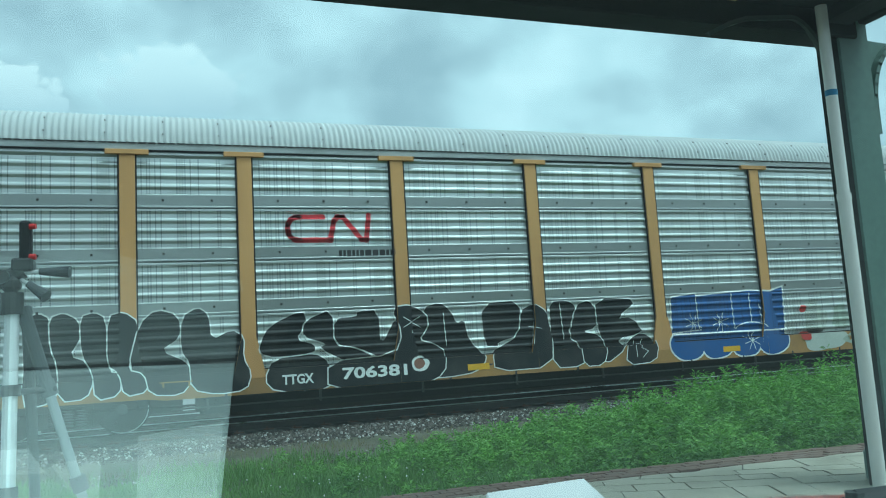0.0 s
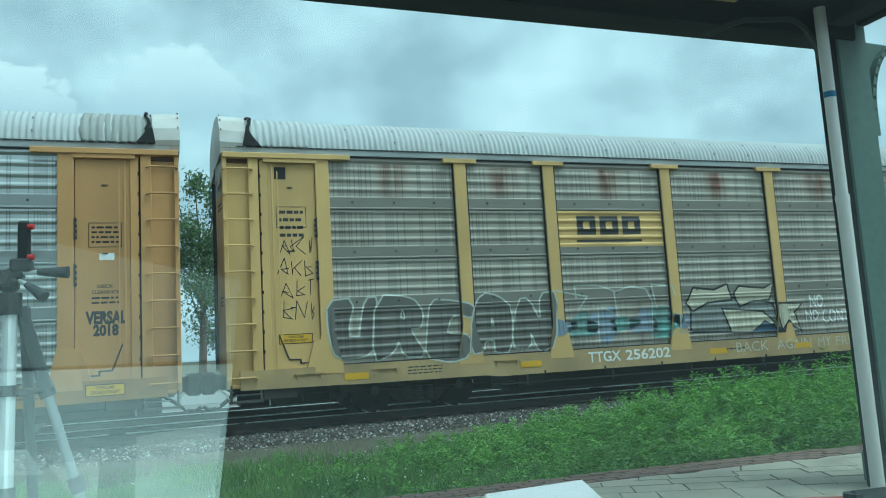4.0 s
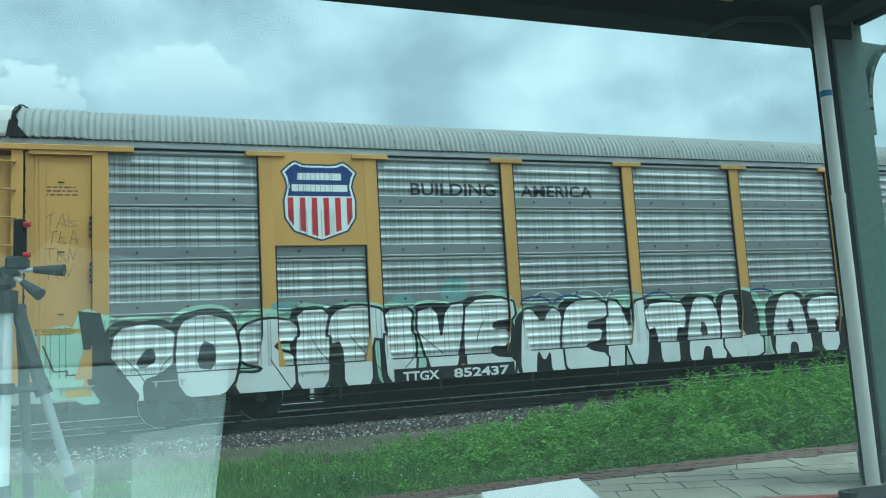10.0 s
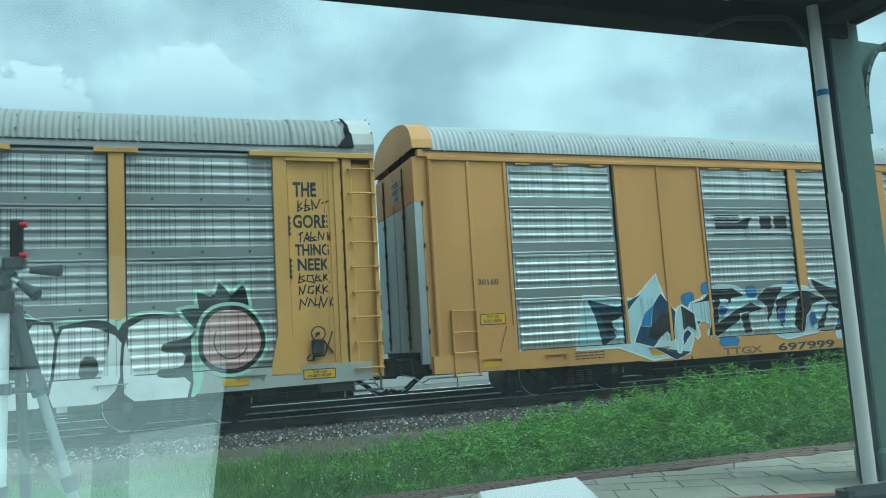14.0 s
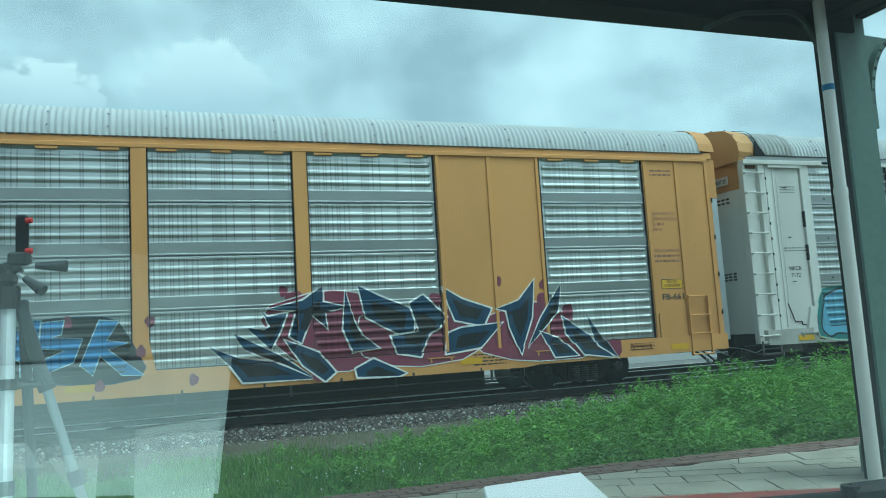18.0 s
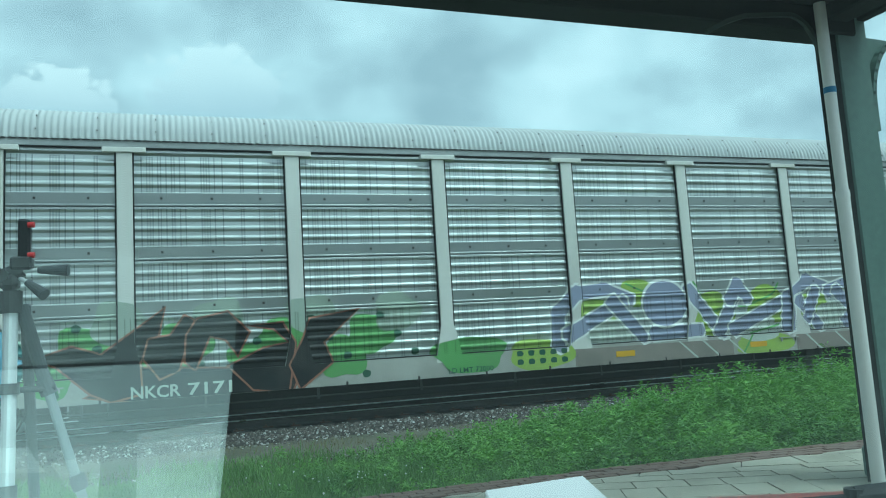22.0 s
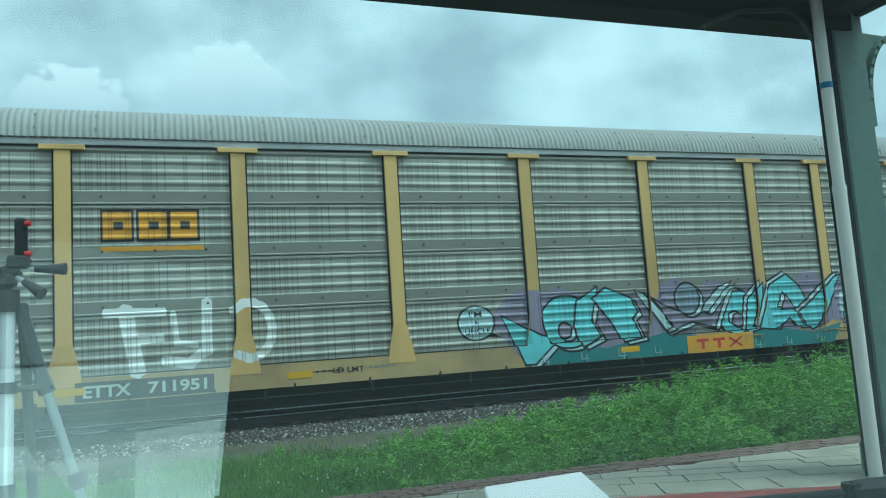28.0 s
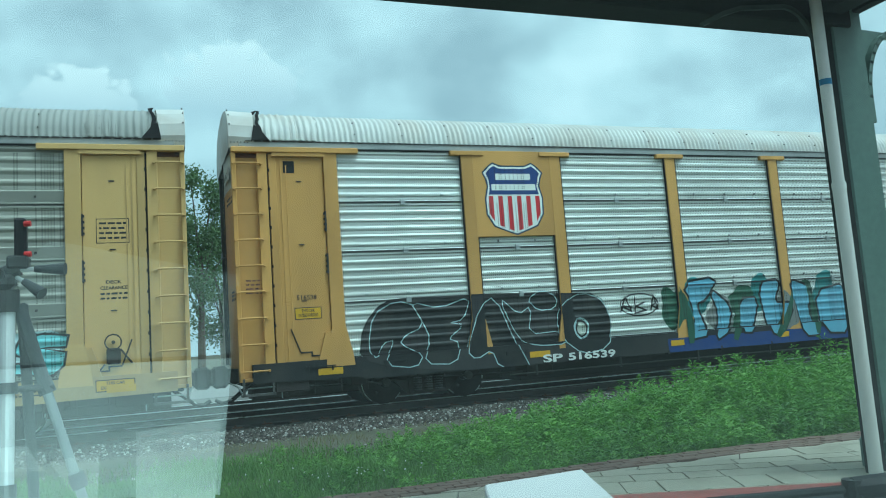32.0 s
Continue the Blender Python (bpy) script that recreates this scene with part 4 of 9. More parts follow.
def smooth_end(car, s, c):
    fr = M[c["frame"]]
    bm = bmesh.new()
    prism(bm, [(s * 13.58, 0.62), (s * 13.58, EAVE - 0.02), (s * 13.88, EAVE - 0.02), (s * 13.88, 3.95), (s * 13.72, 3.95), (s * 13.72, 0.62)], FACE + 0.10, -1.30)
    part("corner_post", bm, fr, car)
    bm = prism(bmesh.new(), [(s * 13.724, 0.72), (s * 13.724, 3.946), (s * 13.88, 3.946), (s * 13.88, 0.72)], FACE + 0.11, -1.30)
    part("corner_plate", bm, M["galv_plain"], car, "bare scratched metal corner plate")
    bm = bmesh.new()
    for k in range(4):
        box(bm, s * 13.70, s * 13.73, FACE + 0.07, FACE + 0.12, 1.3 + k * 0.85, 1.40 + k * 0.85, 0.006)
    part("corner_hinges", bm, M["steel_dark"], car)
    for y0, y1 in ((-1.35, -0.72), (-0.69, -0.02), (0.02, 0.69), (0.72, 1.35)):
        leaf = part("end_door", boxes((s * 13.80, s * 13.87, y0, y1, 0.95, 3.95), bevel=0.012), M["galv_plain"], car, "bare galvanised folding end door")
        part("door_top", boxes((s * 13.80, s * 13.872, y0, y1, 3.955, EAVE), bevel=0.012), fr, leaf, "ochre painted top of the door")
    bm = bmesh.new()
    for y in (-0.705, 0.705):
        rod(bm, (s * 13.885, y, 1.0), (s * 13.885, y, EAVE - 0.1), 0.018, 8)
        for k in range(6):
            box(bm, s * 13.87, s * 13.91, y - 0.05, y + 0.05, 1.2 + k * 0.62, 1.29 + k * 0.62)
    part("hinge_bar", bm, M["steel_dark"], car)
    bm = bmesh.new()
    arc = [roof_y_z(-1 + 2 * j / 12) for j in range(13)]
    a = [bm.verts.new((s * 13.45, y * 1.02, z + 0.05)) for y, z in arc]
    b = [bm.verts.new((s * 13.88, y * 1.00, z + 0.04)) for y, z in arc]
    for i in range(12):
        bm.faces.new((a[i], a[i + 1], b[i + 1], b[i]))
    bm.faces.new(b)
    part("roof_end_plate", bm, fr, car)
    bm = bmesh.new()
    for z in (0.45, 0.9, 1.3, 1.72):
        rod(bm, (s * 12.72, FACE - 0.05, z), (s * 13.28, FACE - 0.05, z), 0.014, 6)
    for x in (12.74, 13.26):
        box(bm, s * x - 0.02, s * x + 0.02, FACE - 0.04, FACE + 0.03, 0.42, 1.75)
    part("ladder", bm, fr, car)
    part("notice_plate", boxes((s * 13.85, s * 13.885, -0.45, 0.05, EAVE - 0.75, EAVE - 0.25)), M["cap_white"], car)
    for k, word_ in enumerate(("EXCESS", "HEIGHT", "CAR")):
        end_text("lettering", word_, s, 13.888, -0.42, 0.02 - 0.15 * (k == 2), EAVE - 0.41 - 0.15 * k, EAVE - 0.31 - 0.15 * k, M["black"], car)
    coupler(car, s)
    truck(car, s * TRUCK_X)
    bm = prism(bmesh.new(), [(s * 11.95, 0.84), (s * 11.95, 1.38), (s * 12.1, 1.38), (s * 12.28, 0.84)], FACE - 0.02, FACE + 0.02)
    part("door_gusset", bm, fr, car)


# ---- paint on the wagons: lettering, emblems, graffiti ----
PAINTS = {}


def paint(key, colour, soil=0.25, kind="rack"):
    """Sprayed or stencilled paint; the drilled holes of the panel below show in it."""
    if key not in PAINTS:
        PAINTS[key] = surface(key + "_spray_paint", colour, 0.5, 0.0, 0.1, (0.16, 0.15, 0.13), soil, 30, 1.6, 0.03, None, kind)
    return PAINTS[key]


def P(key):
    kind = "rack"
    return paint(key, {
        "black": (0.014, 0.016, 0.017), "white": (0.74, 0.76, 0.73), "mint": (0.42, 0.62, 0.47), "blue": (0.025, 0.09, 0.27), "cobalt": (0.05, 0.20, 0.42), "sky": (0.16, 0.38, 0.52),
        "turquoise": (0.19, 0.55, 0.58), "teal": (0.04, 0.18, 0.18), "purple": (0.24, 0.21, 0.29), "navy": (0.015, 0.05, 0.10), "magenta": (0.19, 0.045, 0.075),
        "lavender": (0.27, 0.29, 0.39), "lime": (0.33, 0.46, 0.09), "green": (0.14, 0.34, 0.10), "brown": (0.22, 0.11, 0.075), "dust": (0.34, 0.40, 0.33),
        "cream": (0.50, 0.47, 0.36), "red": (0.45, 0.04, 0.03), "pale": (0.46, 0.50, 0.44), "grey": (0.20, 0.21, 0.20), "dark_green": (0.03, 0.10, 0.06),
        "aqua_mist": (0.22, 0.36, 0.34), "pink": (0.55, 0.36, 0.33), "orange": (0.62, 0.30, 0.03), "deep_blue": (0.02, 0.05, 0.19), "signal_red": (0.50, 0.03, 0.04),
        "rust": (0.30, 0.13, 0.085), "dirt_wash": (0.25, 0.22, 0.19), "murk": (0.13, 0.125, 0.11), "teal_wash": (0.13, 0.30, 0.28), "cream_wash": (0.40, 0.40, 0.33), "deep_teal": (0.02, 0.085, 0.12), "dirty_brown": (0.17, 0.125, 0.10), "shadow_grey": (0.035, 0.035, 0.037), "steel_blue": (0.20, 0.25, 0.31), "ice": (0.45, 0.60, 0.62),
    }[key], 0.75 if key.endswith("wash") else 0.25, kind)


def offset(poly, d):
    """The outline moved outwards by d."""
    n = len(poly)
    area = sum(poly[i][0] * poly[(i + 1) % n][1] - poly[(i + 1) % n][0] * poly[i][1] for i in range(n))
    sg = 1 if area > 0 else -1
    out = []
    for i in range(n):
        (ax, az), (bx, bz), (cx, cz) = poly[i - 1], poly[i], poly[(i + 1) % n]
        t1, t2 = Vector((bx - ax, bz - az)), Vector((cx - bx, cz - bz))
        t1 = t1.normalized() if t1.length > 1e-9 else Vector((1, 0))
        t2 = t2.normalized() if t2.length > 1e-9 else t1
        nn = Vector((t1.y + t2.y, -t1.x - t2.x)) * sg
        m = nn.length
        nn = nn / m if m > 0.3 else nn / 0.3
        out.append((bx + nn.x * d * min(1.6, 2 / max(m, 0.8)), bz + nn.y * d * min(1.6, 2 / max(m, 0.8))))
    return out


def triangles(poly):
    from mathutils import geometry
    return [[poly[i] for i in t] for t in geometry.tessellate_polygon([[Vector((x, 0, z)) for x, z in poly]])]


def clip(poly, axis, lo, hi):
    for side, lim in ((1, lo), (-1, hi)):
        out = []
        for i in range(len(poly)):
            a, b = poly[i - 1], poly[i]
            da, db = side * (a[axis] - lim), side * (b[axis] - lim)
            if (da < 0) != (db < 0):
                t = da / (da - db)
                out.append((a[0] + (b[0] - a[0]) * t, a[1] + (b[1] - a[1]) * t))
            if db >= 0:
                out.append(b)
        poly = out
        if len(poly) < 3:
            return []
    return poly


def keep_inside(poly, p, sg):
    """The share of the outline that lies on a post's flared foot."""
    f = lambda q: 0.25 - 0.2115 * (max(q[1], 0.0) - 0.9) - sg * (q[0] - p)
    out = []
    for i in range(len(poly)):
        a, b = poly[i - 1], poly[i]
        da, db = f(a), f(b)
        if (da < 0) != (db < 0):
            t = da / (da - db)
            out.append((a[0] + (b[0] - a[0]) * t, a[1] + (b[1] - a[1]) * t))
        if db >= 0:
            out.append(b)
    return out if len(out) > 2 else []


class Skin:
    """The near side of one wagon: how far out its surface lies at (x, z)."""

    def __init__(self, c):
        prof = [p for row in range(4) for p in row_profile(row, c.get("ribs", 4), c.get("strip", 0.25), c.get("depth", 0.035))[0]]
        self.bands = []
        for (ya, za), (yb, zb) in zip(prof, prof[1:]):
            if zb - za > 1e-4:
                self.bands.append((za, zb, PANEL_Y + ya, PANEL_Y + yb))
        self.regions = []
        smooth = c["kind"] != "rack"
        posts = (-4.28, -1.45, 1.45, 4.28) if smooth else POSTS
        cuts = [(p - 0.13, p + 0.13, "post") for p in posts]
        if smooth:
            cuts += [(-13.6, -11.86, "bay"), (-9.3, -6.98, "bay"), (6.98, 9.3, "bay"), (11.86, 13.6, "bay")]
        else:
            cuts += [(-14.5, -12.23, "door"), (12.23, 14.5, "door")]
            for i, row in c.get("plates", ()):
                cuts.append((POSTS[i] + 0.13, POSTS[i + 1] - 0.13, "plate"))
        cuts = sorted(set(cuts))
        x = -15.0
        for a, b, kind in cuts:
            if a > x:
                self.regions.append((x, a, "panel"))
            self.regions.append((a, b, kind))
            x = b
        self.regions.append((x, 15.0, "panel"))
        self.posts, self.smooth = posts, smooth

    def pieces(self, tri):
        """Cuts a triangle along the posts and pressed ribs; yields polygons of (x, y, z)."""
        x0, x1 = min(p[0] for p in tri), max(p[0] for p in tri)
        for a, b, kind in self.regions:
            if b <= x0 or a >= x1:
                continue
            part_ = clip(tri, 0, a, b)
            if not part_:
                continue
            low = clip(part_, 1, SILL_LOW + 0.004, SILL_TOP + 0.02)
            if low:
                yield [(x, FACE - 0.0155 - (0.0075 if kind == "post" else 0), z) for x, z in low]
            if kind in ("panel", "bay"):
                for p in self.posts:
                    q = clip(part_, 0, p - 0.27, p + 0.27)
                    q = clip(q, 1, 0.80 if self.smooth else 0.72, 1.42) if q else q
                    for sg in (-1, 1):
                        side = clip(q, 0, *sorted((p, p + sg * 0.3))) if q else []
                        side = keep_inside(side, p, sg) if side else []
                        if side:
                            yield [(x, FACE - 0.0225, z) for x, z in side]
            if kind == "panel" or kind == "plate":
                bands = self.bands if kind == "panel" else [b_ for b_ in self.bands if b_[1] <= ROWS[2] + 0.01]
                z0, z1 = min(p[1] for p in part_), max(p[1] for p in part_)
                for za, zb, ya, yb in bands:
                    if zb <= z0 or za >= z1 or zb < SILL_TOP + 0.02:
                        continue
                    q = clip(part_, 1, max(za, SILL_TOP + 0.02), zb)
                    if q:
                        yield [(x, ya + (yb - ya) * (z - za) / (zb - za), z) for x, z in q]
                if kind == "plate":
                    q = clip(part_, 1, ROWS[2], 9)
                    if q:
                        yield [(x, FACE + 0.004, z) for x, z in q]
            else:
                spans = {"post": ((SILL_TOP + 0.02, 1.42, FACE - 0.0225), (1.42, 9, FACE)), "door": ((SILL_TOP + 0.02, 9, -1.5005),),
                         "bay": ((SILL_TOP + 0.02, 9, FACE + 0.0295),)}[kind]
                for lo, hi, y in spans:
                    q = clip(part_, 1, lo, hi)
                    if q:
                        yield [(x, y, z) for x, z in q]


def sprayed(name, skin, layers, parent, label="", lift=0.0):
    """layers: (paint key, list of triangles or polygons, extra lift). One mesh on the wagon's side."""
    vs, fs, mi, mats = [], [], [], []
    for key, polys, up in layers:
        mat = P(key) if isinstance(key, str) else key
        if mat not in mats:
            mats.append(mat)
        k = mats.index(mat)
        for poly in polys:
            for t in ([poly] if len(poly) == 3 else triangles(poly)):
                for q in skin.pieces(t):
                    b = len(vs)
                    vs += [(x, y - 0.003 - lift - up, z) for x, y, z in q]
                    fs.append(tuple(range(b, b + len(q))))
                    mi.append(k)
    if not fs:
        return None
    me = mesh_from(name, vs, fs)
    for m in mats:
        me.materials.append(m)
    me.polygons.foreach_set("material_index", mi)
    ob = new(name, me)
    ob.parent = parent
    return tagged(ob, label)


def lobe(cx, cz, w, h, rnd, power=2.8, wob=0.05, notch=0.0):
    pts = []
    f1, f2, na = rnd.uniform(0, 6.28), rnd.uniform(0, 6.28), rnd.uniform(0, 6.28)
    for i in range(30):
        a = 6.2832 * i / 30
        ca, sa = math.cos(a), math.sin(a)
        r = (abs(ca) ** power + abs(sa) ** power) ** (-1 / power)
        r *= 1 + wob * math.sin(3 * a + f1) + wob * 0.6 * math.sin(5 * a + f2)
        d = math.atan2(math.sin(a - na), math.cos(a - na))
        r *= 1 - notch * math.exp(-(d / 0.22) ** 2)
        pts.append((cx + ca * r * w / 2, cz + sa * r * h / 2))
    return pts


def stroke(points, w0, w1=None):
    """A thick line through points as polygons, width from w0 to w1."""
    w1 = w0 if w1 is None else w1
    out, n = [], len(points) - 1
    for i in range(n):
        a, b = Vector(points[i]), Vector(points[i + 1])
        d = b - a
        if d.length < 1e-6:
            continue
        t = Vector((-d.y, d.x)).normalized()
        wa, wb = (w0 + (w1 - w0) * i / n) / 2, (w0 + (w1 - w0) * (i + 1) / n) / 2
        e = d.normalized() * min(wa, wb) * 0.6
        out.append([tuple(a - e + t * wa * 0.7), tuple(a - t * wa * 0.0 - e * 1.6), tuple(a - e - t * wa * 0.7), tuple(b + e - t * wb * 0.7), tuple(b + e * 1.6), tuple(b + e + t * wb * 0.7)])
    return out


def arc(cx, cz, rx, rz, a0, a1, n=10):
    return [(cx + rx * math.cos(radians(a0 + (a1 - a0) * i / n)), cz + rz * math.sin(radians(a0 + (a1 - a0) * i / n))) for i in range(n + 1)]


# fat graffiti capitals in a unit square: outline, then the counters cut in it
GLYPHS = {
    "P": [[(0, 0), (0.02, 0.55), (0.08, 0.95), (0.6, 1.02), (0.98, 0.85), (1, 0.55), (0.72, 0.36), (0.5, 0.34), (0.52, 0)], [(0.40, 0.55), (0.60, 0.68), (0.66, 0.55), (0.50, 0.48)]],
    "O": [[(0.02, 0.5), (0.08, 0.88), (0.45, 1.03), (0.9, 0.9), (1, 0.5), (0.9, 0.1), (0.5, -0.02), (0.1, 0.1)], [(0.40, 0.42), (0.46, 0.66), (0.60, 0.58), (0.58, 0.38)]],
    "S": [[(0.05, 0.60), (0.1, 0.90), (0.5, 1.02), (0.97, 0.95), (1.0, 0.70), (0.66, 0.70), (0.55, 0.62), (0.98, 0.48), (1.0, 0.18), (0.78, 0.0), (0.3, -0.02), (0.0, 0.06), (0.0, 0.32), (0.36, 0.28), (0.48, 0.38), (0.12, 0.46)]],
    "I": [[(0.1, 0), (0.0, 0.66), (0.2, 0.68), (0.05, 1.0), (0.95, 1.02), (0.85, 0.68), (1, 0.64), (0.88, -0.02)]],
    "T": [[(0.30, 0), (0.28, 0.62), (0.0, 0.60), (0.05, 0.95), (0.5, 1.03), (1, 0.97), (0.97, 0.62), (0.72, 0.62), (0.76, 0)]],
    "V": [[(0.38, 0), (0.0, 0.95), (0.45, 1.0), (0.52, 0.5), (0.62, 1.0), (1, 1.02), (0.72, 0)]],
    "E": [[(0.05, 0), (0.0, 0.6), (0.1, 1.0), (0.95, 1.03), (1, 0.74), (0.55, 0.72), (0.55, 0.62), (0.9, 0.6), (0.88, 0.42), (0.52, 0.40), (0.52, 0.3), (1, 0.26), (0.95, -0.02)]],
    "M": [[(0, 0), (0.06, 0.95), (0.3, 1.02), (0.5, 0.78), (0.7, 1.03), (0.95, 0.95), (1, 0), (0.66, 0.02), (0.64, 0.42), (0.5, 0.2), (0.36, 0.42), (0.34, 0)]],
    "N": [[(0, 0), (0.04, 1.0), (0.36, 1.02), (0.62, 0.55), (0.64, 1.0), (1, 1.0), (0.96, 0), (0.64, 0), (0.38, 0.45), (0.36, 0)]],
    "A": [[(0, 0), (0.12, 0.7), (0.3, 1.0), (0.7, 1.03), (0.9, 0.72), (1, 0), (0.64, 0), (0.6, 0.24), (0.4, 0.24), (0.36, 0)], [(0.43, 0.42), (0.50, 0.66), (0.57, 0.42)]],
    "L": [[(0, 0), (0.04, 1.0), (0.46, 1.02), (0.46, 0.36), (1, 0.38), (0.97, -0.02)]],
    "U": [[(0.02, 0.3), (0, 1.0), (0.38, 1.02), (0.40, 0.42), (0.55, 0.38), (0.62, 0.45), (0.62, 1.0), (1, 1.0), (0.98, 0.25), (0.8, 0), (0.2, -0.02)]],
    "D": [[(0, 0), (0.03, 1.0), (0.55, 1.03), (0.92, 0.85), (1, 0.45), (0.85, 0.1), (0.5, -0.02)], [(0.42, 0.40), (0.42, 0.62), (0.58, 0.60), (0.60, 0.42)]],
    "C": [[(0.05, 0.5), (0.12, 0.9), (0.5, 1.03), (0.95, 0.95), (0.98, 0.68), (0.55, 0.66), (0.48, 0.5), (0.55, 0.34), (1, 0.36), (0.95, 0.05), (0.5, -0.03), (0.1, 0.08)]],
    "K": [[(0, 0), (0.03, 1.0), (0.40, 1.02), (0.42, 0.72), (0.66, 1.02), (1, 0.98), (0.72, 0.55), (1, 0.02), (0.62, -0.02), (0.42, 0.34), (0.40, 0)]],
    "B": [[(0, 0), (0.03, 1.0), (0.6, 1.03), (0.92, 0.85), (0.82, 0.58), (1, 0.4), (0.92, 0.06), (0.5, -0.02)], [(0.42, 0.68), (0.42, 0.8), (0.56, 0.74)], [(0.42, 0.26), (0.42, 0.40), (0.6, 0.33)]],
    "R": [[(0, 0), (0.03, 1.0), (0.6, 1.03), (0.95, 0.82), (0.85, 0.5), (0.68, 0.44), (1, 0), (0.62, -0.02), (0.42, 0.32), (0.40, 0)], [(0.40, 0.62), (0.40, 0.76), (0.56, 0.70)]],
    "Z": [[(0.0, 1.0), (1.0, 1.03), (0.62, 0.62), (0.7, 0.42), (1.0, 0.3), (0.95, 0), (0.3, -0.02), (0.12, 0.3), (0.05, 0.62)]],
}


def soften(poly, times=1):
    for _ in range(times):
        poly = [q for a, b in zip(poly, poly[1:] + poly[:1]) for q in ((a[0] * .78 + b[0] * .22, a[1] * .78 + b[1] * .22), (a[0] * .22 + b[0] * .78, a[1] * .22 + b[1] * .78))]
    return poly


def glyph(ch, x0, x1, z0, z1, lean=0.0, rnd=None, jig=0.0, soft=1):
    """The outlines of one fat letter set into a box, a little unsteady."""
    out = []
    for poly in GLYPHS[ch]:
        q = [(u + (rnd.uniform(-jig, jig) if rnd else 0), v + (rnd.uniform(-jig, jig) if rnd else 0)) for u, v in poly]
        out.append(soften([(x0 + (u + lean * (v - 0.5)) * (x1 - x0), z0 + v * (z1 - z0)) for u, v in q], soft))
    return out


def word(car, skin, body, x0, x1, z0, z1, fill, edge, seed, label, rim=0.03, lap=0.06, hole=None, cloud=None, cloud_rim=0.14, shade=None, marks=0, widths=None, jig=0.035, soft=1, lean=0.05, lift=0.0):
    """A word in fat hand-drawn letters that overlap; cloud and shade lie behind them."""
    rnd = random.Random(seed)
    n = len(body)
    wi = widths or [0.6 if ch == "I" else 1.0 for ch in body]
    tot, x, root = sum(wi), x0, None
    cells = []
    for ch, w in zip(body, wi):
        w = (x1 - x0) * w / tot
        dz = rnd.uniform(-0.04, 0.04)
        cells.append((ch, x - lap * w, x + w * (1 + lap), z0 + dz, z1 + dz + rnd.uniform(-.06, .06) * (z1 - z0)))
        x += w
    if cloud:
        lay = []
        for i, (ch, a, b, c, d) in enumerate(cells):
            q = lobe((a + b) / 2, (c + d) / 2, (b - a) + 2.4 * cloud_rim, (d - c) + 2 * cloud_rim, rnd, 3.2, 0.03)
            lay.append((cloud, [[(px, max(pz, z0 + 0.05)) for px, pz in q]], 0.0004 * (i % 3)))
        root = sprayed("graffiti", skin, lay, car, label)
    for i, (ch, a, b, c, d) in enumerate(cells):
        g = glyph(ch, a, b, c, d, lean, rnd, jig, soft)
        up = lift + 0.0016 + 0.0022 * (i % 2)
        lay = []
        if shade:
            lay.append((shade, [[(px, max(pz, z0 - 0.02)) for px, pz in lobe((a + b) / 2 - 0.06, (c + d) / 2, (b - a) * 1.10, (d - c) * 1.12, rnd, 4.0, 0.03)]], up - 0.0010))
        lay += [(edge, [offset(g[0], rim)], up + 0.0036), (fill[i % len(fill)], [g[0]], up + 0.0044)]
        for c_ in g[1:]:
            lay += [(edge, [offset(c_, rim * 0.7)], up + 0.0050), (hole or fill[i % len(fill)], [c_], up + 0.0056)]
        for j in range(marks):
            ax, az = rnd.uniform(a, b), rnd.uniform(c + (d - c) * .3, d)
            bx, bz = ax + rnd.uniform(-.6, .6) * (b - a), az - rnd.uniform(0.2, 0.6) * (d - c)
            lay.append((edge, stroke([(ax, az), ((ax + bx) / 2 + rnd.uniform(-.06, .06), (az + bz) / 2), (bx, max(bz, z0 + .05))], 0.024), up + 0.0060))
        o = sprayed("letter" if root else "graffiti", skin, lay, root or car, "" if root else label)
        root = root or o
    return root


def blade(x, z, ang, ln, wd, bend):
    """A curved, pointed blade from its foot at (x, z)."""
    left, right, m = [], [], 6
    px, pz, a = x, z, ang - bend * 0.5
    for i in range(m + 1):
        t = i / m
        w = wd * 0.5 * min(1.0, 0.45 + 2.2 * t) * (1 - t) ** 0.75
        left.append((px - math.sin(a) * w, pz + math.cos(a) * w))
        right.append((px + math.sin(a) * w, pz - math.cos(a) * w))
        px, pz, a = px + math.cos(a) * ln / m, pz + math.sin(a) * ln / m, a + bend / m
    return left + right[-2::-1]


def outlined(car, skin, shapes, edge, rim, label, name="graffiti", shade=None, drop=(-0.09, 0.05), lift=0.0, core=None):
    """Free shapes, (paint, outline) each, one over the other, with rims and an offset block shade."""
    root = None
    for i, (key, poly) in enumerate(shapes):
        up = lift + 0.0016 + 0.0016 * i
        lay = []
        if shade:
            sh = [(x + drop[0], z + drop[1]) for x, z in poly]
            lay += [(edge, [offset(sh, rim)], up), (shade, [sh], up + 0.0003)]
        lay += [(edge, [offset(poly, rim)], up + 0.0006), (key, [poly], up + 0.0009)]
        if core:
            mx, mz = sum(q[0] for q in poly) / len(poly), sum(q[1] for q in poly) / len(poly)
            lay.append((core, [[(mx + (x - mx) * 0.62 + 0.03, mz + (z - mz) * 0.55 - 0.04) for x, z in poly]], up + 0.0012))
        o = sprayed("shape" if root else name, skin, lay, root or car, "" if root else label)
        root = root or o
    return root


TEXTS = {}


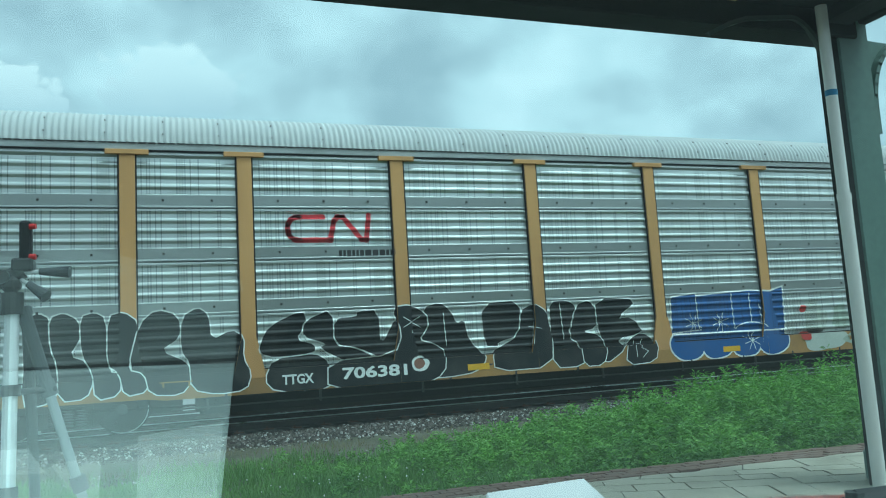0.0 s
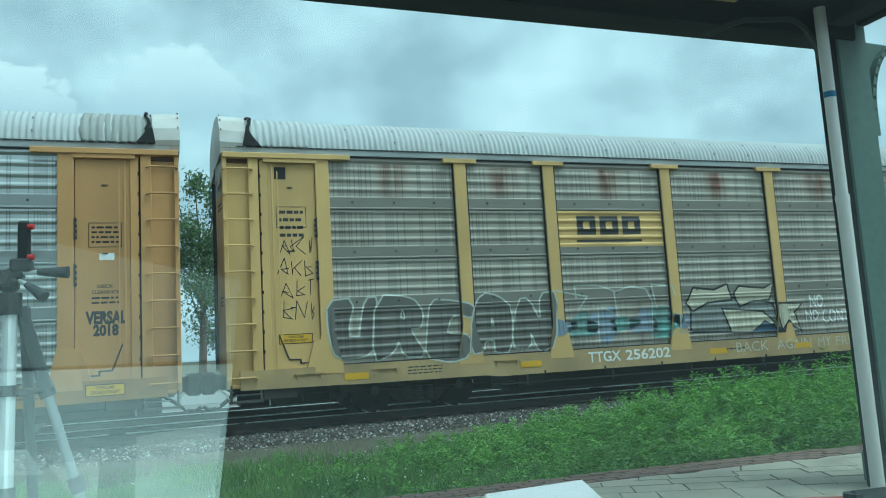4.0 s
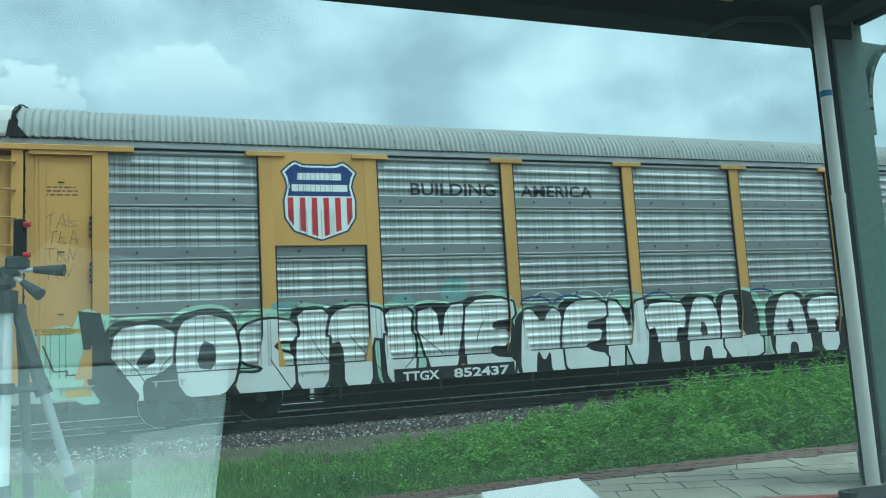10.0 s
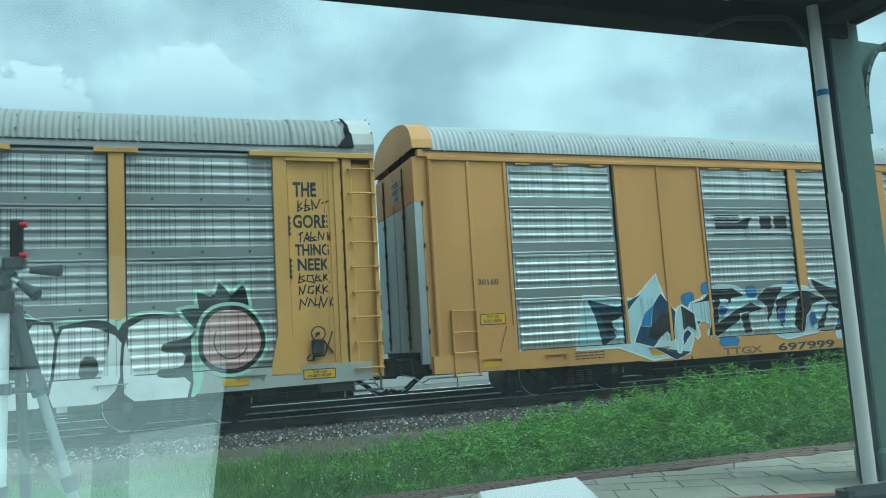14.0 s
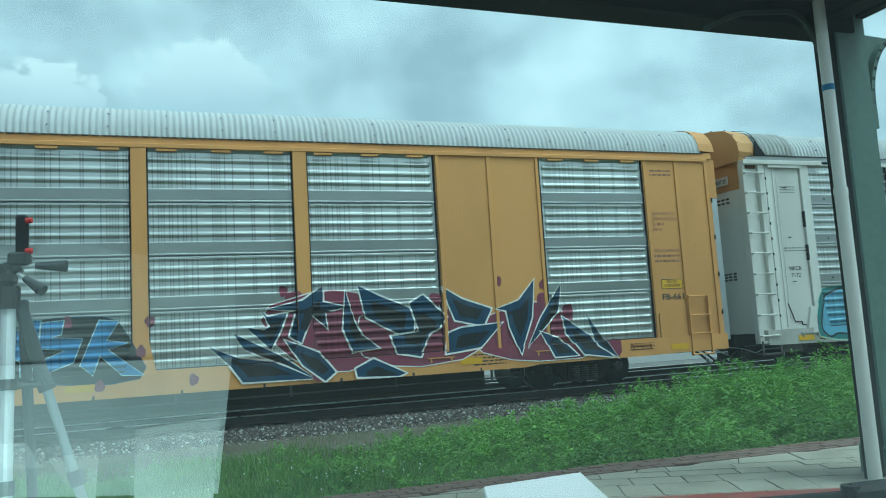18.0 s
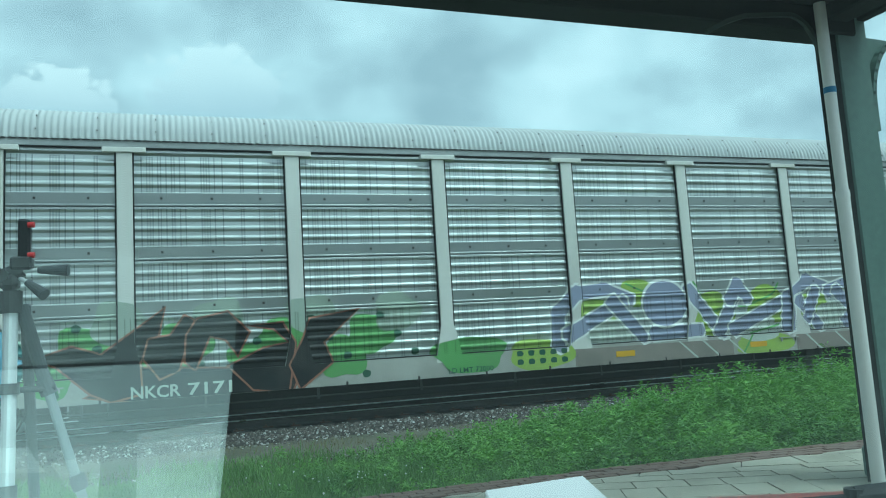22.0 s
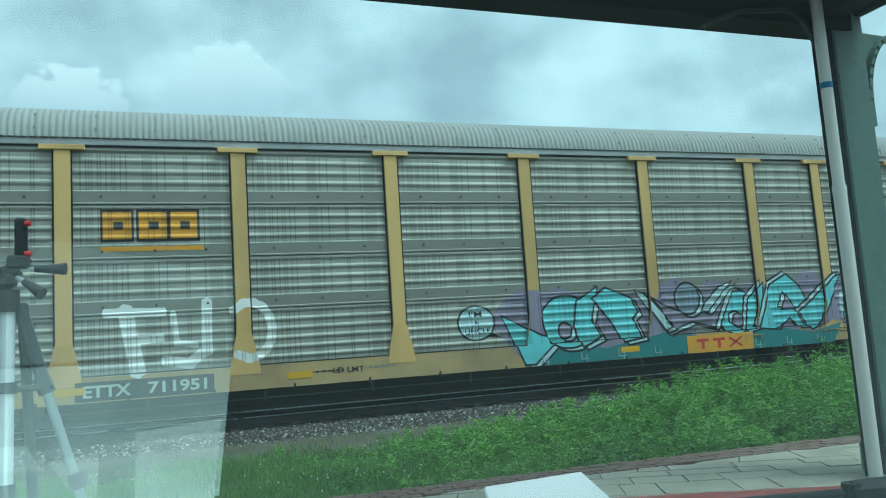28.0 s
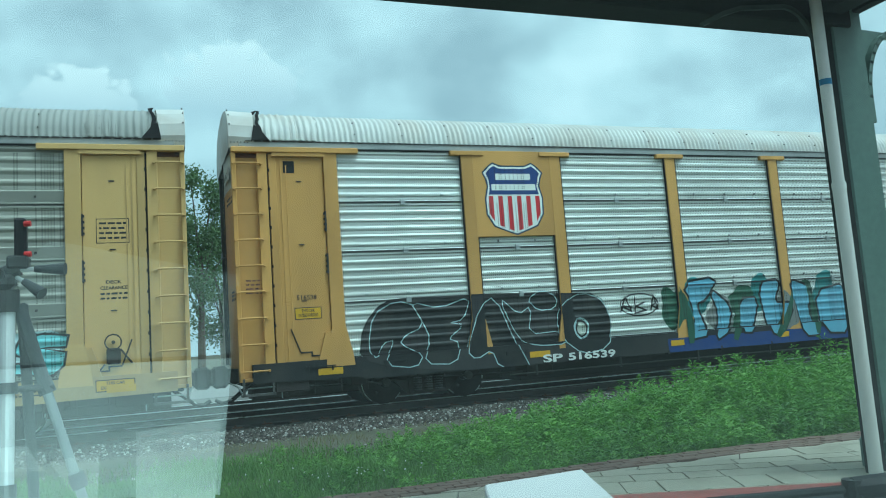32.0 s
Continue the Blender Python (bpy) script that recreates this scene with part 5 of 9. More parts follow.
def text_triangles(body, bold=0.0):
    """Flat triangles of a line of text in Blender's built-in font, one unit high."""
    key = (body, bold)
    if key not in TEXTS:
        cu = bpy.data.curves.new("lettering", "FONT")
        cu.body, cu.offset, cu.resolution_u = body, bold, 3
        cu.align_x = "LEFT"
        ob = bpy.data.objects.new("lettering", cu)
        me = bpy.data.meshes.new_from_object(ob)
        me.calc_loop_triangles()
        TEXTS[key] = [[(me.vertices[v].co.x, me.vertices[v].co.y) for v in t.vertices] for t in me.loop_triangles]
        bpy.data.objects.remove(ob)
        bpy.data.curves.remove(cu)
        bpy.data.meshes.remove(me)
    return TEXTS[key]


def fit_text(body, x0, x1, z0, z1, bold=0.0, ref=None):
    """The text's triangles stretched into a box."""
    base = text_triangles(body, bold if ref is None else ref)
    xs, zs = [p[0] for t in base for p in t], [p[1] for t in base for p in t]
    sx, sz = (x1 - x0) / (max(xs) - min(xs)), (z1 - z0) / (max(zs) - min(zs))
    return [[(x0 + (x - min(xs)) * sx, z0 + (z - min(zs)) * sz) for x, z in t] for t in text_triangles(body, bold)]


def lettering(car, skin, body, x0, x1, z0, z1, key, bold=0.02, lift=0.0, name="lettering", label=""):
    return sprayed(name, skin, [(key, fit_text(body, x0, x1, z0, z1, bold), lift)], car, label)


def bars(car, skin, x0, x1, z0, z1, n, key, name="marking", seed=1, lift=0.0):
    """Unreadable small print as plain bars."""
    rnd = random.Random(seed)
    h = (z1 - z0) / n
    polys = []
    for i in range(n):
        x = x0
        while x < x1 - 0.02:
            w = min(rnd.uniform(0.04, 0.13), x1 - x)
            polys.append(rect(x, x + w, z1 - (i + 0.58) * h, z1 - (i + 0.18) * h))
            x += w + 0.025
    return sprayed(name, skin, [(key, polys, lift)], car)


def rect(x0, x1, z0, z1):
    return [(x0, z0), (x1, z0), (x1, z1), (x0, z1)]


def ring(x0, x1, z0, z1, w):
    return [rect(x0, x1, z0, z0 + w), rect(x0, x1, z1 - w, z1), rect(x0, x0 + w, z0 + w, z1 - w), rect(x1 - w, x1, z0 + w, z1 - w)]


def shield_outline(cx, z0, z1, w):
    h = z1 - z0
    right = [(0.0, 0.0), (0.16, 0.05), (0.36, 0.12), (0.47, 0.28), (0.48, 0.5), (0.43, 0.68), (0.46, 0.80), (0.5, 0.87), (0.40, 0.96), (0.33, 1.0), (0.22, 0.96), (0.1, 0.955), (0, 0.96)]
    pts = [(cx + u * w, z0 + v * h) for u, v in right]
    return pts + [(cx - u * w, z0 + v * h) for u, v in right[-2:0:-1]]


def shield(car, skin, cx, z0, z1, w):
    """Railway emblem: a shield with a blue head and red and white stripes, its words left as bars."""
    h = z1 - z0
    body = shield_outline(cx, z0, z1, w)
    inner = offset(body, -0.04)
    root = sprayed("emblem", skin, [("navy", [offset(body, 0.03)], 0.0), ("white", [body], 0.0012)], car, "red, white and blue shield emblem")
    sprayed("emblem_head", skin, [("deep_blue", [p for t in triangles(inner) for p in [clip(t, 1, z0 + h * 0.56, 99)] if p], 0.0024)], root)
    for i in range(6):
        x = cx - w * 0.40 + i * w * 0.16
        sprayed("emblem_stripe", skin, [("signal_red", [p for t in triangles(inner) for p in [clip(clip(t, 0, x - w * 0.038, x + w * 0.038), 1, -9, z0 + h * 0.54)] if p] if True else [], 0.0024)], root)
    sprayed("emblem_bars", skin, [("white", [rect(cx - w * 0.30, cx + w * 0.30, z0 + h * 0.77, z0 + h * 0.86), rect(cx - w * 0.38, cx + w * 0.38, z0 + h * 0.62, z0 + h * 0.71)], 0.0036)], root)


def notice(car, skin, x, z, w=0.62, h=0.20, key="reflector", text="THIS CAR|EXCEEDS HEIGHT"):
    rows = text.split("|")
    layers = [("shadow_grey", [rect(x, x + w, z, z + h)], 0.0), (M["reflector"], [rect(x + 0.015, x + w - 0.015, z + 0.015, z + h - 0.015)], 0.0008)]
    root = sprayed("notice", skin, layers, car, "small yellow notice with black rim")
    rh = (h - 0.05) / len(rows)
    for i, r in enumerate(rows):
        lettering(root, skin, r, x + w * (0.14 if len(r) > 10 else 0.26), x + w * (0.86 if len(r) > 10 else 0.74), z + h - 0.025 - (i + 0.8) * rh, z + h - 0.03 - i * rh, "shadow_grey", 0.02, 0.0016)


def tag_scrawl(car, skin, x0, x1, z0, z1, rows, key, seed, width=0.03, label="scrawled marker tag"):
    """Hand-scrawled tag: jagged joined strokes, line by line."""
    rnd = random.Random(seed)
    polys = []
    h = (z1 - z0) / rows
    for r in range(rows):
        x = x0 + rnd.uniform(0, 0.1) * (x1 - x0)
        while x < x1 - 0.05:
            w = min(h * rnd.uniform(0.4, 0.7), x1 - x)
            zb = z1 - (r + 0.85) * h
            j = lambda: rnd.uniform(-0.15, 0.15)
            shape = rnd.choice((((0, 0), (.1, 1), (.6, .1), (.95, 1)), ((.1, 1), (0, 0), (.9, .1), (.1, .5), (.8, .6)), ((0, .9), (1, 1), (.45, .95), (.4, 0)), ((.9, .9), (.2, .9), (.1, .2), (.9, 0), (.8, .4)), ((0, 0), (.5, 1), (.95, 0), (.2, .4), (.8, .4)), ((.05, 1), (.1, 0), (.08, .5), (.9, 1), (.3, .5), (.95, 0))))
            polys += stroke([(x + (u + j()) * w, zb + (v + j()) * h * 0.72) for u, v in shape], width)
            x += w * 1.25
    return sprayed("graffiti_tag", skin, [(key, polys, 0.0)], car, label)


# ---- setting ----
def edge_y(x):
    """Line of the platform's edge."""
    return 7.10 - 0.0125 * (x + 2) ** 2 / 2 if x > -2 else 7.10


def ground_z(x, y):
    """Ground height: a shallow swale from the platform, level under the track, flat beyond."""
    return -0.16 - 0.05 * math.sin(max(0.0, min(1.0, (y - 7) / 7)) * math.pi) if y < 19.5 else -0.14


def build_ground():
    xs = [-3000, -300, -60] + [i * 2.0 for i in range(-15, 41)] + [140, 400, 3000]
    ys = [-3000, -200, -20, 0, 6, 7, 8, 9, 10, 11, 12, 13, 14, 15, 17, 19, 20, 30, 60, 200, 3000]
    vs = [(x, y, ground_z(x, y)) for y in ys for x in xs]
    k = len(xs)
    fs = [(j * k + i, j * k + i + 1, (j + 1) * k + i + 1, (j + 1) * k + i) for j in range(len(ys) - 1) for i in range(k - 1)]
    tagged(link("ground", mesh_from("ground", vs, fs), M["soil"]), "soil and gravel ground with patchy growth", "ground", kind="structure")


def build_track(y_mid, ties=90):
    """Rails on ties; the bed of crushed stone lies under both tracks."""
    for s in (-1, 1):
        rail = thing("rail", "rusty steel rail with a polished head", "rail", "rails of the tracks", (0, y_mid + s * 0.755, 0))
        zt = RAIL_TOP
        prof = [(-0.07, zt - 0.18), (0.07, zt - 0.18), (0.07, zt - 0.165), (0.012, zt - 0.14), (0.012, zt - 0.05), (0.036, zt - 0.04), (0.036, zt - 0.012),
                (-0.036, zt - 0.012), (-0.036, zt - 0.04), (-0.012, zt - 0.05), (-0.012, zt - 0.14), (-0.07, zt - 0.165)]
        vs = [(x, y, z) for x in (-400, 400) for y, z in prof]
        k = len(prof)
        fs = [(i, (i + 1) % k, k + (i + 1) % k, k + i) for i in range(k)]
        link("rail_web", mesh_from("rail_web", vs, fs), M["rail"], rail)
        part("rail_head", boxes((-400, 400, -0.037, 0.037, zt - 0.020, zt), bevel=0.004), M["rail_head"], rail)
    tm = shared("tie", boxes((-0.115, 0.115, -1.3, 1.3, -0.17, 0.0), bevel=0.012), M["tie"])
    pm = shared("tie_plate", boxes((-0.09, 0.09, -0.17, 0.17, 0.0, 0.018), (-0.05, -0.02, -0.11, -0.08, 0.018, 0.05), (0.02, 0.05, 0.08, 0.11, 0.018, 0.05)), M["rust_plate"])
    rnd = random.Random(5)
    for i in range(ties):
        x = -22 + i * 0.53
        o = link("tie", tm, None, None, "", False, (x, y_mid + rnd.uniform(-0.04, 0.04), -0.06 + rnd.uniform(-0.012, 0.01)))
        o.rotation_euler = (0, 0, rnd.uniform(-0.02, 0.02))
        tagged(o, "dark creosoted wooden tie under the rails", "railway tie", "ties under the tracks")
        for y in (-0.755, 0.755):
            link("tie_plate", pm, None, o, "", False, (0, y, 0))


def build_bed():
    prof = ((-3.1, -0.24), (-1.75, -0.09), (0.0, -0.075), (1.05, -0.06), (1.75, 0.02), (2.35, 0.0), (2.8, -0.07), (5.0, -0.07), (5.6, -0.06), (7.2, -0.20))
    vs = [(x, TRACK_Y + y, z) for x in (-400, 400) for y, z in prof]
    k = len(prof)
    fs = [(i, k + i, k + i + 1, i + 1) for i in range(k - 1)]
    tagged(link("ballast_bed", mesh_from("ballast_bed", vs, fs), M["cinder"]), "grey crushed-stone ballast bed", "ballast", kind="structure")


def scatter_stones():
    """Crushed stone: many small faceted lumps in one mesh."""
    rnd = np.random.RandomState(4)
    base = np.array([(-1, -1, -1), (1, -1, -1), (1, 1, -1), (-1, 1, -1), (-.6, -.6, 1), (.7, -.5, 1), (.6, .7, 1), (-.7, .6, 1)], float)
    fq = np.array([(0, 3, 2, 1), (4, 5, 6, 7), (0, 1, 5, 4), (1, 2, 6, 5), (2, 3, 7, 6), (3, 0, 4, 7)])
    n = 60000
    x = rnd.uniform(-14, 26, n)
    u = rnd.rand(n)
    y = np.where(u < 0.66, 10.9 + 3.95 * rnd.rand(n) ** 0.85, np.where(u < 0.86, rnd.uniform(16.9, 18.7, n), rnd.uniform(15.4, 16.6, n)))
    z = np.interp(y, (10.9, 12.9, 14.25, 16.0, 17.05, 17.75, 18.35, 18.8), (-0.21, -0.225, -0.09, -0.075, -0.06, 0.02, 0.0, -0.07))
    size = rnd.uniform(0.009, 0.027, n)
    v = base[None] * size[:, None, None] * rnd.uniform(0.6, 1.25, (n, 8, 3))
    a = rnd.uniform(0, 6.28, n)
    c, s = np.cos(a)[:, None], np.sin(a)[:, None]
    vx, vy = v[..., 0] * c - v[..., 1] * s, v[..., 0] * s + v[..., 1] * c
    v = np.stack([vx + x[:, None], vy + y[:, None], v[..., 2] * 0.7 + (z + size * 0.3)[:, None]], -1)
    f = (fq[None] + 8 * np.arange(n)[:, None, None]).reshape(-1, 4)
    ob = link("ballast_stones", mesh_from("ballast_stones", v.reshape(-1, 3).tolist(), f.tolist()), M["stone"])
    tagged(ob, "loose grey and white crushed ballast stones beside the rails", "ballast", kind="stuff")


def tufts(name, n, area, height, material, seed, label, category, width=0.008, keep=None, flat=0.35):
    """Grass: bent blades in one mesh."""
    rnd = np.random.RandomState(seed)
    x0, x1, y0, y1 = area
    x, y = rnd.uniform(x0, x1, n), rnd.uniform(y0, y1, n)
    if keep is not None:
        m = keep(x, y, rnd)
        x, y = x[m], y[m]
    n = len(x)
    h = height(x, y, rnd)
    z = -0.17 - 0.05 * np.sin(np.clip((y - 7) / 7, 0, 1) * np.pi)
    a = rnd.uniform(0, 6.28, n)
    lean = rnd.uniform(0.1, 1.0, n) * flat
    dx, dy = np.cos(a), np.sin(a)
    b = rnd.uniform(0, 6.28, n)
    wx, wy = np.cos(b) * width, np.sin(b) * width
    P = np.stack([
        np.stack([x - wx, y - wy, z], -1), np.stack([x + wx, y + wy, z], -1),
        np.stack([x + dx * lean * h * 0.35 + wx * .8, y + dy * lean * h * 0.35 + wy * .8, z + h * 0.6], -1),
        np.stack([x + dx * lean * h * 0.35 - wx * .8, y + dy * lean * h * 0.35 - wy * .8, z + h * 0.6], -1),
        np.stack([x + dx * lean * h, y + dy * lean * h, z + h], -1)], 1)
    i = 5 * np.arange(n)[:, None]
    quads, tris = (i + np.array([[0, 1, 2, 3]])).tolist(), (i + np.array([[3, 2, 4]])).tolist()
    ob = link(name, mesh_from(name, P.reshape(-1, 3).tolist(), quads + tris), material)
    return tagged(ob, label, category, kind="stuff")


def weed_height(x, y):
    """Height of the weed belt: low beside the gravel, tall further along the platform."""
    t = np.clip((x - 2.2) / 6.0, 0, 1.15)
    mid = np.exp(-((y - 9.2) / 1.7) ** 2)
    return (0.10 + 0.50 * t) * (0.45 + 0.55 * mid)


def weeds(n_plants=2300):
    """Leafy weeds: thin stems with many small pointed leaves, in one mesh."""
    rnd = np.random.RandomState(9)
    vs, fs = [], []
    k = 0
    tries = 0
    while k < n_plants and tries < n_plants * 20:
        tries += 1
        x, y = rnd.uniform(0.2, 13.5), rnd.uniform(6.4, 13.0)
        if y < edge_y(min(x, 9)) + 0.05 or y > 10.3 + 0.14 * min(x, 12) + rnd.normal(0, 0.5):
            continue
        if rnd.rand() > np.clip((x - 0.6) / 5.0, 0.03, 1) ** 1.3:
            continue
        h = float(weed_height(x, y)) * (rnd.uniform(0.4, 1.15) if rnd.rand() < 0.86 else rnd.uniform(1.15, 1.6)) + 0.05
        z0 = -0.18
        lean = rnd.normal(0, 0.12, 2)
        k += 1
        for j in range(3):
            a = j * 2.09
            vs.append((x + 0.004 * math.cos(a), y + 0.004 * math.sin(a), z0))
        vs.append((x + lean[0] * h, y + lean[1] * h, z0 + h))
        b = len(vs) - 4
        fs += [(b, b + 1, b + 3), (b + 1, b + 2, b + 3), (b + 2, b, b + 3)]
        for q in range(int(40 + h * 120)):
            t = rnd.uniform(0.12, 1.0) ** 0.8
            a = rnd.uniform(0, 6.28)
            r = (0.02 + 0.17 * h * (1.08 - t)) * rnd.uniform(0.15, 1)
            cx, cy, cz = x + lean[0] * h * t + r * math.cos(a), y + lean[1] * h * t + r * math.sin(a), z0 + h * t + rnd.uniform(-0.02, 0.04)
            ln, wd = rnd.uniform(0.03, 0.085) * (0.8 + 0.4 * h), rnd.uniform(0.006, 0.014)
            up = rnd.uniform(-0.1, 1.0)
            roll = rnd.uniform(-0.9, 0.9) * wd
            ux, uy = math.cos(a), math.sin(a)
            b = len(vs)
            vs += [(cx, cy, cz), (cx + ux * ln * .5 - uy * wd, cy + uy * ln * .5 + ux * wd, cz + up * ln * .5 + roll),
                   (cx + ux * ln, cy + uy * ln, cz + up * ln * 0.6), (cx + ux * ln * .5 + uy * wd, cy + uy * ln * .5 - ux * wd, cz + up * ln * .5 - roll)]
            fs.append((b, b + 1, b + 2, b + 3))
    ob = link("weeds", mesh_from("weeds", vs, fs), M["weed"])
    tagged(ob, "tall bright green leafy weeds along the platform edge", "weeds", kind="stuff")


def flowers(n=45):
    """Small white clover heads in the short grass."""
    rnd = random.Random(77)
    bm = bmesh.new()
    for i in range(n):
        x, y = (rnd.gauss(1.9, 0.5), rnd.gauss(8.6, 0.35)) if i % 3 else (rnd.uniform(-0.5, 6.0), rnd.uniform(7.4, 10.4))
        z = -0.2 + rnd.uniform(0.09, 0.16)
        bmesh.ops.create_icosphere(bm, subdivisions=1, radius=rnd.uniform(0.007, 0.011), matrix=Matrix.Translation((x, y, z)))
    tagged(part("clover_flowers", bm, M["flower"]), "small white clover flowers in the grass", "flowers", kind="stuff")


def platform():
    """Paved platform: slab, stone pavers with joints, two courses of brick along the edge."""
    n = 60
    xs = [-14 + 40 * i / n for i in range(n + 1)]
    top = [(x, edge_y(x) - 0.02) for x in xs]
    vs = [(x, y, -0.02) for x, y in top] + [(x, -8, -0.02) for x in xs] + [(x, y, -0.4) for x, y in top]
    k = n + 1
    fs = [(i, k + i, k + i + 1, i + 1) for i in range(n)] + [(i, i + 1, 2 * k + i + 1, 2 * k + i) for i in range(n)]
    base = tagged(link("platform", mesh_from("platform", vs, fs), M["joint"]), "grey stone-paved station platform with a brick border", "platform", kind="structure")
    rnd = random.Random(8)
    bm_shapes = [shared("brick", boxes((-0.098, 0.098, -0.048, 0.048, -0.04, 0.0), bevel=0.006), M["brick"]) for _ in range(2)]
    for course in range(4):
        d = 0.05 + course * 0.106
        for i in range(72):
            x = -1.6 + i * 0.206 + (course % 2) * 0.1
            y = edge_y(x) - d
            o = link("brick", bm_shapes[i % 2], None, base, "", False, (x, y, rnd.uniform(-0.006, 0.004)))
            slope = math.atan2(edge_y(x + 0.1) - edge_y(x - 0.1), 0.2)
            o.rotation_euler = (rnd.uniform(-0.02, 0.02), rnd.uniform(-0.02, 0.02), slope + rnd.uniform(-0.015, 0.015))
    # large irregular slabs in running rows, skewed to the edge
    ang = radians(-24)
    ca, sa = math.cos(ang), math.sin(ang)
    j = 0
    v = -10.0
    while v < 12:
        hh = rnd.choice((0.24, 0.3, 0.45))
        u = -16.0 + rnd.uniform(0, 0.6)
        while u < 16:
            ww = rnd.choice((0.3, 0.45, 0.6))
            cu, cv = u + ww / 2, v + hh / 2
            x, y = 3 + cu * ca - cv * sa, 4 + cu * sa + cv * ca
            if -3 < x < 11 and 2.4 < y:
                corners = []
                for du, dv in ((-1, -1), (1, -1), (1, 1), (-1, 1)):
                    qu, qv = cu + du * (ww / 2 - 0.006 - rnd.uniform(0, 0.004)), cv + dv * (hh / 2 - 0.006 - rnd.uniform(0, 0.004))
                    qx, qy = 3 + qu * ca - qv * sa, 4 + qu * sa + qv * ca
                    corners.append((qx, min(qy, edge_y(qx) - 0.455)))
                if max(c[1] for c in corners) - min(c[1] for c in corners) > 0.1 and y < edge_y(x) - 0.3:
                    z = rnd.uniform(-0.004, 0.004)
                    bm = bmesh.new()
                    a = [bm.verts.new((qx, qy, z)) for qx, qy in corners]
                    b = [bm.verts.new((qx, qy, -0.03)) for qx, qy in corners]
                    bm.faces.new(a)
                    for i in range(4):
                        bm.faces.new((a[i], b[i], b[(i + 1) % 4], a[(i + 1) % 4]))
                    bmesh.ops.recalc_face_normals(bm, faces=bm.faces)
                    part("paver", bm, M["paver"], base)
            u += ww
        v += hh


def canopy():
    """Platform canopy: roof slab with fascia, beam, green post with curved brackets, white downpipe."""
    roof = thing("platform_canopy", "dark green timber platform canopy with a pale yellow soffit", "canopy")
    part("roof_slab", boxes((-14, 5.85, 4.30, 5.40, 3.95, 4.15)), M["dark_wood_and_shade"], roof)
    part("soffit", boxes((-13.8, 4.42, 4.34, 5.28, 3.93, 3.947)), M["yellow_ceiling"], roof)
    part("fascia", boxes((-14, 5.85, 5.30, 5.40, 3.865, 4.25), (5.75, 5.85, 4.30, 5.30, 3.865, 4.25), bevel=0.01), M["dark_wood_and_shade"], roof)
    part("edge_beam", boxes((-14, 5.70, 4.86, 5.14, 3.72, 3.95), bevel=0.015), M["dark_wood_and_shade"], roof)
    part("cross_beam", boxes((5.35, 5.60, 4.34, 4.86, 3.82, 3.95), bevel=0.015), M["dark_wood_and_shade"], roof)
    post = thing("canopy_post", "dark green cast post with curved brackets under the canopy", "post", at=(5.63, 5.0, 0))
    part("shaft", boxes((-0.14, 0.22, -0.11, 0.11, -0.02, 3.93), bevel=0.02), M["green_paint"], post)
    part("base", boxes((-0.16, 0.16, -0.16, 0.16, -0.02, 0.25), bevel=0.03), M["green_paint"], post)
    curve = [(-0.345, 0.02), (-0.345, 2.55), (-0.345, 3.2)] + [(-0.345 - 0.34 * (1 - math.cos(radians(a))), 3.3 + 0.53 * math.sin(radians(a))) for a in range(0, 91, 10)] + [(-1.14, 3.78), (-1.32, 3.72), (-1.52, 3.62)]
    # shade is put into these colours, darker than the green shaft
    for name, pts, mat in (("flange", curve[:4], "dark_wood_and_shade"), ("curved_bracket", curve[3:], "green_shade")):
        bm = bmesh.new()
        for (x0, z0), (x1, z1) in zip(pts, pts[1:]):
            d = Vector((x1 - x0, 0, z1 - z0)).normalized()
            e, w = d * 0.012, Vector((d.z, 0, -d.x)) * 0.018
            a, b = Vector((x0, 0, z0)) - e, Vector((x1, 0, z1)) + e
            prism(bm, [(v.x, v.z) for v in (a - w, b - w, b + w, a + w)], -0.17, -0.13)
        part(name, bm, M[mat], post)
    bm = bmesh.new()
    pts = [(0.23, 2.9)] + [(0.23 + 0.42 * (1 - math.cos(radians(a))), 3.12 + 0.62 * math.sin(radians(a))) for a in range(0, 91, 10)] + [(0.95, 3.78)]
    for (x0, z0), (x1, z1) in zip(pts, pts[1:]):
        d = Vector((x1 - x0, 0, z1 - z0)).normalized()
        e, w = d * 0.012, Vector((d.z, 0, -d.x)) * 0.02
        a, b = Vector((x0, 0, z0)) - e, Vector((x1, 0, z1)) + e
        prism(bm, [(v.x, v.z) for v in (a - w, b - w, b + w, a + w)], -0.10, 0.08)
    prism(bm, [(0.20, 3.0)] + [(x, z) for x, z in pts[1:-1]] + [(0.20, 3.76)], -0.03, 0.03)
    part("outer_bracket", bm, M["green_paint"], post)
    # near-black web: the shade behind the downpipe is put into its colour
    part("web", boxes((-0.34, -0.14, -0.10, -0.06, -0.02, 3.75)), M["dark_wood_and_shade"], post)
    pipe = thing("downpipe", "white round downpipe fixed to the canopy post", "downpipe", at=(5.235, 4.79, 0))
    bm = rod(bmesh.new(), (0, 0, 0.0), (0, 0, 2.33), 0.052, 20)
    part("lower_pipe", bm, M["pipe"], pipe, smooth=False)
    bm = rod(bmesh.new(), (0, 0, 2.30), (0, 0, 3.93), 0.047, 20)
    part("upper_pipe", bm, M["pipe"], pipe)
    bm = rod(bmesh.new(), (0, 0, 2.28), (0, 0, 2.33), 0.056, 20)
    part("pipe_collar", bm, M["pipe"], pipe)
    part("tape_band", rod(bmesh.new(), (0, 0, 3.15), (0, 0, 3.20), 0.0495, 20), M["tape"], pipe, "band of blue tape")


